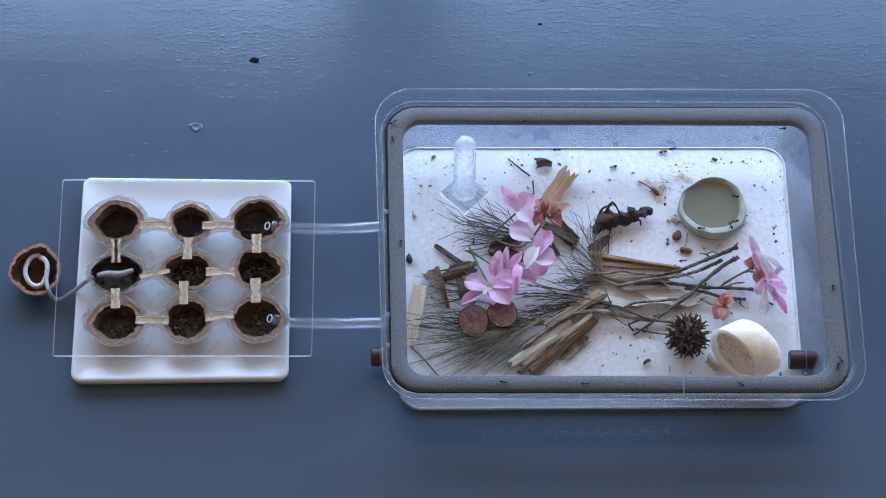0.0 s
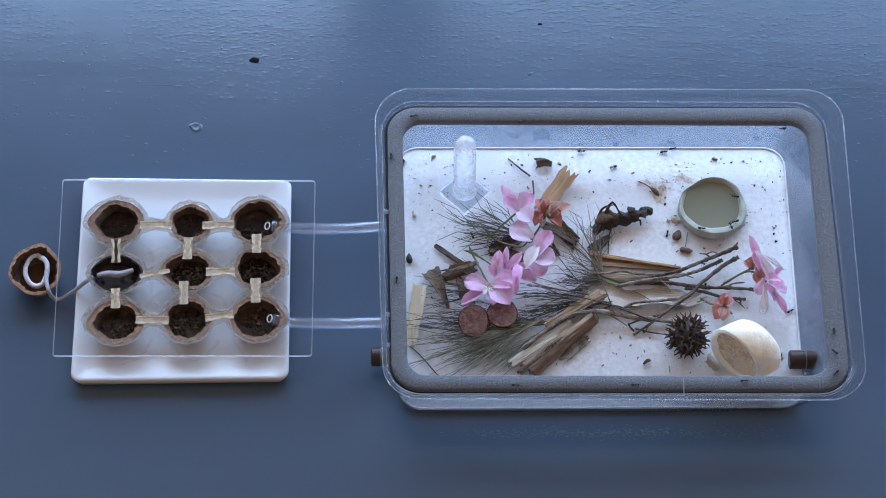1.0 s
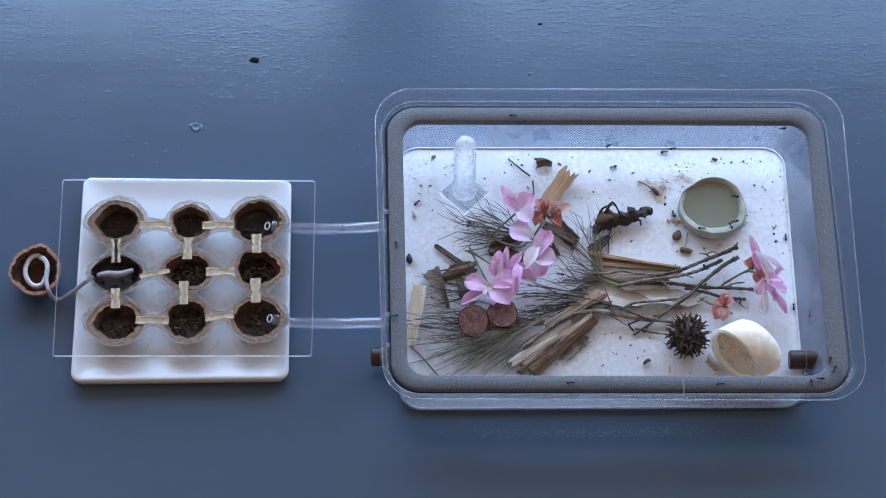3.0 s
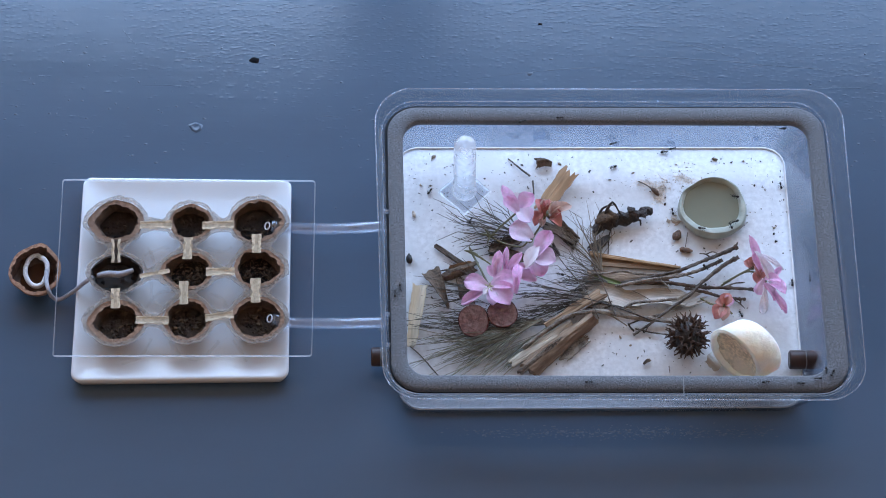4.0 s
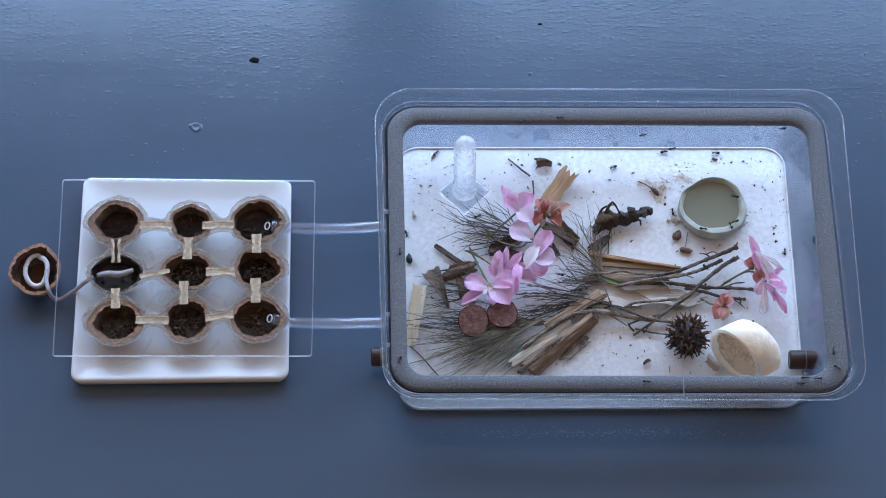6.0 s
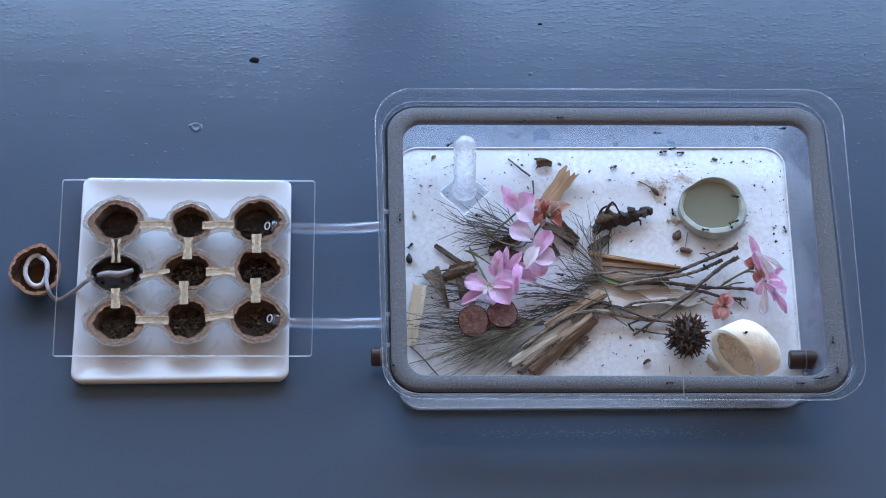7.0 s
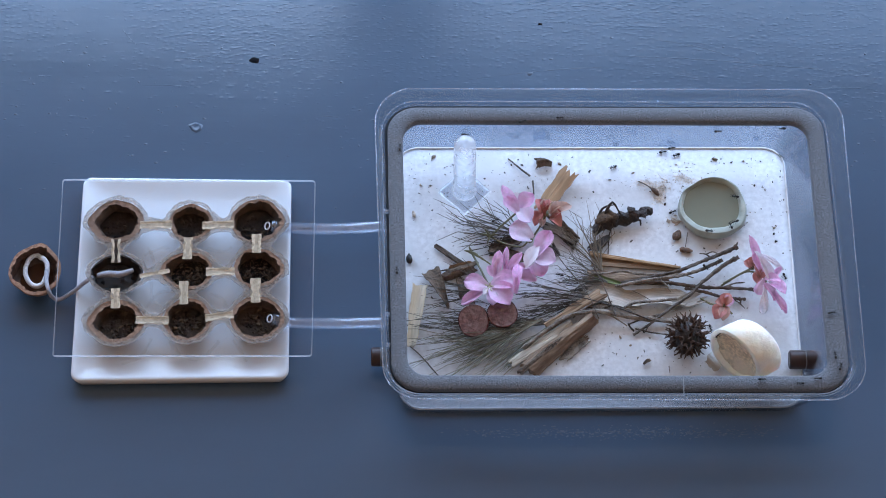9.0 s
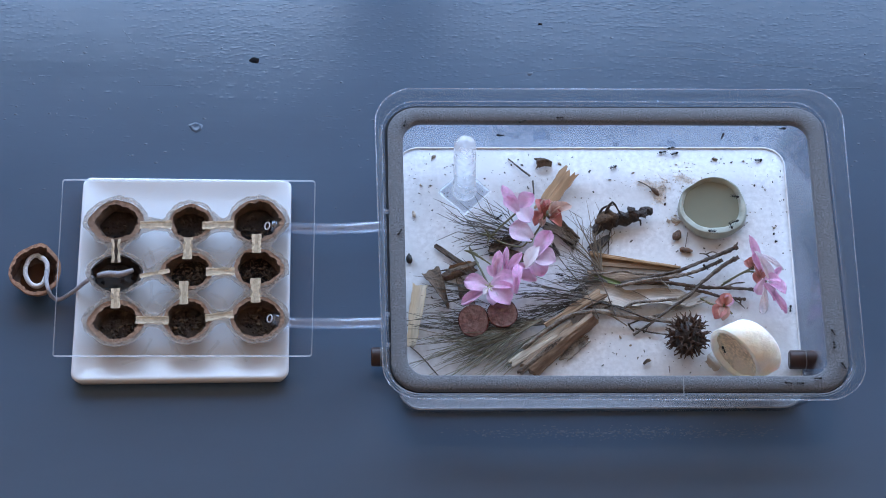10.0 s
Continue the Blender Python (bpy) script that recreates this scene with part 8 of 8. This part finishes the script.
    walk(ANTS[24], [(0, pose(0.0911, -0.0295, 0.0080, 0, -0, 140)), (0.5, pose(0.0896, -0.0280, 0.0080, 0, -0, 140)), (1, pose(0.0862, -0.0254, 0.0080, 0, -0, 153)), (1.5, pose(0.0831, -0.0246, 0.0080, 0, -0, 166)), (2, pose(0.0799, -0.0239, 0.0080, 0, -0, 167)), (2.5, pose(0.0799, -0.0239, 0.0080, 0, -0, 167)), (3, pose(0.0798, -0.0240, 0.0080, 0, -0, 167)), (3.5, pose(0.0798, -0.0240, 0.0080, 0, -0, 167)), (4, pose(0.0798, -0.0241, 0.0080, 0, -0, 167)), (4.5, pose(0.0798, -0.0241, 0.0080, 0, -0, 167)), (5, pose(0.0797, -0.0242, 0.0080, 0, -0, 167)), (5.5, pose(0.0797, -0.0242, 0.0080, 0, -0, 167)), (6, pose(0.0797, -0.0243, 0.0080, 0, -0, 167)), (6.5, pose(0.0796, -0.0243, 0.0080, 0, -0, 167)), (7, pose(0.0796, -0.0244, 0.0080, 0, -0, 167)), (7.5, pose(0.0796, -0.0244, 0.0080, 0, -0, 167)), (8, pose(0.0795, -0.0245, 0.0080, 0, -0, 167)), (8.5, pose(0.0795, -0.0245, 0.0080, 0, -0, 167)), (9, pose(0.0795, -0.0245, 0.0080, 0, -0, 167)), (9.5, pose(0.0795, -0.0246, 0.0080, 0, -0, 167)), (10, pose(0.0794, -0.0246, 0.0080, 0, -0, 167))])
    walk(ANTS[25], [(0, pose(0.1544, 0.0748, 0.0032, 0, -0, 10)), (0.5, pose(0.1546, 0.0748, 0.0032, 0, -0, 10)), (1, pose(0.1548, 0.0748, 0.0032, 0, -0, 10)), (1.5, pose(0.1550, 0.0748, 0.0032, 0, -0, 10)), (2, pose(0.1552, 0.0748, 0.0032, 0, -0, 10)), (2.5, pose(0.1552, 0.0748, 0.0032, 0, -0, 10)), (3, pose(0.1552, 0.0748, 0.0032, 0, -0, 10)), (3.5, pose(0.1552, 0.0748, 0.0032, 0, -0, 10)), (4, pose(0.1552, 0.0748, 0.0032, 0, -0, 10)), (4.5, pose(0.1552, 0.0748, 0.0032, 0, -0, 10)), (5, pose(0.1552, 0.0748, 0.0032, 0, -0, 10)), (5.5, pose(0.1552, 0.0748, 0.0032, 0, -0, 10)), (6, pose(0.1549, 0.0748, 0.0032, 0, -0, 10)), (6.5, pose(0.1547, 0.0748, 0.0032, 0, -0, 10)), (7, pose(0.1544, 0.0748, 0.0032, 0, -0, 10)), (7.5, pose(0.1543, 0.0748, 0.0032, 0, -0, 10)), (8, pose(0.1543, 0.0748, 0.0032, 0, -0, 10)), (8.5, pose(0.1542, 0.0747, 0.0032, 0, -0, 10)), (9, pose(0.1541, 0.0747, 0.0032, 0, -0, 10)), (9.5, pose(0.1541, 0.0747, 0.0032, 0, -0, 10)), (10, pose(0.1540, 0.0746, 0.0032, 0, -0, 10))])
    walk(ANTS[26], [(0, pose(0.1611, 0.0765, 0.0050, 0, -0, 15)), (0.5, pose(0.1610, 0.0765, 0.0050, 0, -0, 15)), (1, pose(0.1610, 0.0765, 0.0050, 0, -0, 15)), (1.5, pose(0.1610, 0.0765, 0.0050, 0, -0, 15)), (2, pose(0.1610, 0.0765, 0.0050, 0, -0, 15)), (2.5, pose(0.1609, 0.0765, 0.0050, 0, -0, 15)), (3, pose(0.1609, 0.0765, 0.0050, 0, -0, 15)), (3.5, pose(0.1609, 0.0765, 0.0050, 0, -0, 15)), (4, pose(0.1608, 0.0765, 0.0050, 0, -0, 15)), (4.5, pose(0.1608, 0.0765, 0.0050, 0, -0, 15)), (5, pose(0.1608, 0.0765, 0.0050, 0, -0, 15)), (5.5, pose(0.1608, 0.0765, 0.0050, 0, -0, 15)), (6, pose(0.1607, 0.0765, 0.0050, 0, -0, 15)), (6.5, pose(0.1607, 0.0765, 0.0050, 0, -0, 15)), (7, pose(0.1607, 0.0765, 0.0050, 0, -0, 15)), (7.5, pose(0.1605, 0.0766, 0.0050, 0, -0, 15)), (8, pose(0.1604, 0.0767, 0.0050, 0, -0, 15)), (8.5, pose(0.1603, 0.0768, 0.0050, 0, -0, 15)), (9, pose(0.1602, 0.0769, 0.0050, 0, -0, 15)), (9.5, pose(0.1600, 0.0769, 0.0050, 0, -0, 15)), (10, pose(0.1599, 0.0770, 0.0050, 0, -0, 15))])
    walk(ANTS[27], [(0, pose(0.2338, 0.0733, 0.0380, 0, -0, -175)), (10, pose(0.2337, 0.0733, 0.0380, 0, -0, -175))])
    walk(ANTS[28], [(0, pose(0.0547, 0.0738, 0.0473, 0, -0, 20)), (10, pose(0.0548, 0.0738, 0.0473, 0, -0, 20))])
    walk(ANTS[29], [(0, pose(-0.0935, 0.0084, 0.0140, 0, -0, 5)), (10, pose(-0.0933, 0.0084, 0.0140, 0, -0, 5))])
    walk(ANTS[30], [(0, pose(-0.0706, 0.0084, 0.0140, 0, -0, 0)), (0.5, pose(-0.0659, 0.0084, 0.0140, 0, -0, 2)), (1, pose(-0.0593, 0.0088, 0.0140, 0, -0, 3)), (1.5, pose(-0.0562, 0.0088, 0.0140, -0, -0, -72)), (2, pose(-0.0671, 0.0084, 0.0140, 0, -0, -147)), (2.5, pose(-0.0729, 0.0084, 0.0140, 0, -0, -147)), (3, pose(-0.0690, 0.0085, 0.0140, -0, -0, -72)), (3.5, pose(-0.0652, 0.0087, 0.0140, 0, -0, 2)), (4, pose(-0.0613, 0.0088, 0.0140, 0, -0, 3)), (4.5, pose(-0.0591, 0.0091, 0.0140, 0, -0, 6)), (5, pose(-0.0570, 0.0093, 0.0140, 0, -0, 5)), (5.5, pose(-0.0568, 0.0093, 0.0140, 0, -0, 5)), (6, pose(-0.0566, 0.0093, 0.0140, 0, -0, 5)), (6.5, pose(-0.0564, 0.0093, 0.0140, 0, -0, 5)), (7, pose(-0.0562, 0.0093, 0.0140, 0, -0, 5)), (7.5, pose(-0.0557, 0.0093, 0.0140, 0, -0, 5)), (8, pose(-0.0552, 0.0093, 0.0140, 0, -0, 5)), (8.5, pose(-0.0547, 0.0093, 0.0140, 0, -0, 80)), (9, pose(-0.0675, 0.0088, 0.0140, 0, -0, 155)), (9.5, pose(-0.0688, 0.0086, 0.0140, 0, -0, -171)), (10, pose(-0.0702, 0.0084, 0.0140, 0, -0, -171))])
    walk(ANTS[31], [(0, pose(0.0799, 0.0764, 0.0053, 68, -0, 0)), (0.5, pose(0.0867, 0.0764, 0.0053, 68, 3, -1)), (1, pose(0.0970, 0.0760, 0.0043, 68, -0, 0)), (1.5, pose(0.1064, 0.0764, 0.0053, 68, -8, 3)), (2, pose(0.1112, 0.0768, 0.0065, 67, -19, 8)), (2.5, pose(0.1146, 0.0774, 0.0082, 65, -28, 12)), (3, pose(0.1161, 0.0778, 0.0091, 64, -31, 14)), (3.5, pose(0.1176, 0.0781, 0.0101, 64, -31, 14)), (4, pose(0.1191, 0.0784, 0.0110, 67, -19, 8)), (4.5, pose(0.1237, 0.0789, 0.0122, 67, -20, 8)), (5, pose(0.1300, 0.0799, 0.0150, 66, -23, 10)), (5.5, pose(0.1346, 0.0806, 0.0170, 67, -17, 7)), (6, pose(0.1395, 0.0810, 0.0180, 68, -11, 4)), (6.5, pose(0.1445, 0.0813, 0.0189, 68, -11, 4)), (7, pose(0.1495, 0.0816, 0.0198, 68, 5, -2)), (7.5, pose(0.1565, 0.0809, 0.0179, 68, -1, 0)), (8, pose(0.1693, 0.0817, 0.0201, 68, -6, 2)), (8.5, pose(0.1790, 0.0817, 0.0201, 68, -3, 1)), (9, pose(0.1917, 0.0821, 0.0213, 68, -2, 1)), (9.5, pose(0.1957, 0.0819, 0.0207, 55, 50, -29)), (10, pose(0.1948, 0.0806, 0.0170, -29, 65, -122))])
    # the walking ants swing their legs in two alternating threes
    for i in (4, 5, 6, 7, 8, 10, 11, 12, 13, 14, 16, 17, 18, 19, 20, 21, 22, 30, 31):
        legs = [c for c in ANTS[i].children if c.name.startswith("leg")]
        for k, leg in enumerate(legs):
            sign = 1 if (k % 3 + k // 3) % 2 else -1
            walk(leg, [(q * 0.25, pose(0, 0, 0, 0, 0, 9 * sign * (1 if q % 2 else -1))) for q in range(41)])


motions()
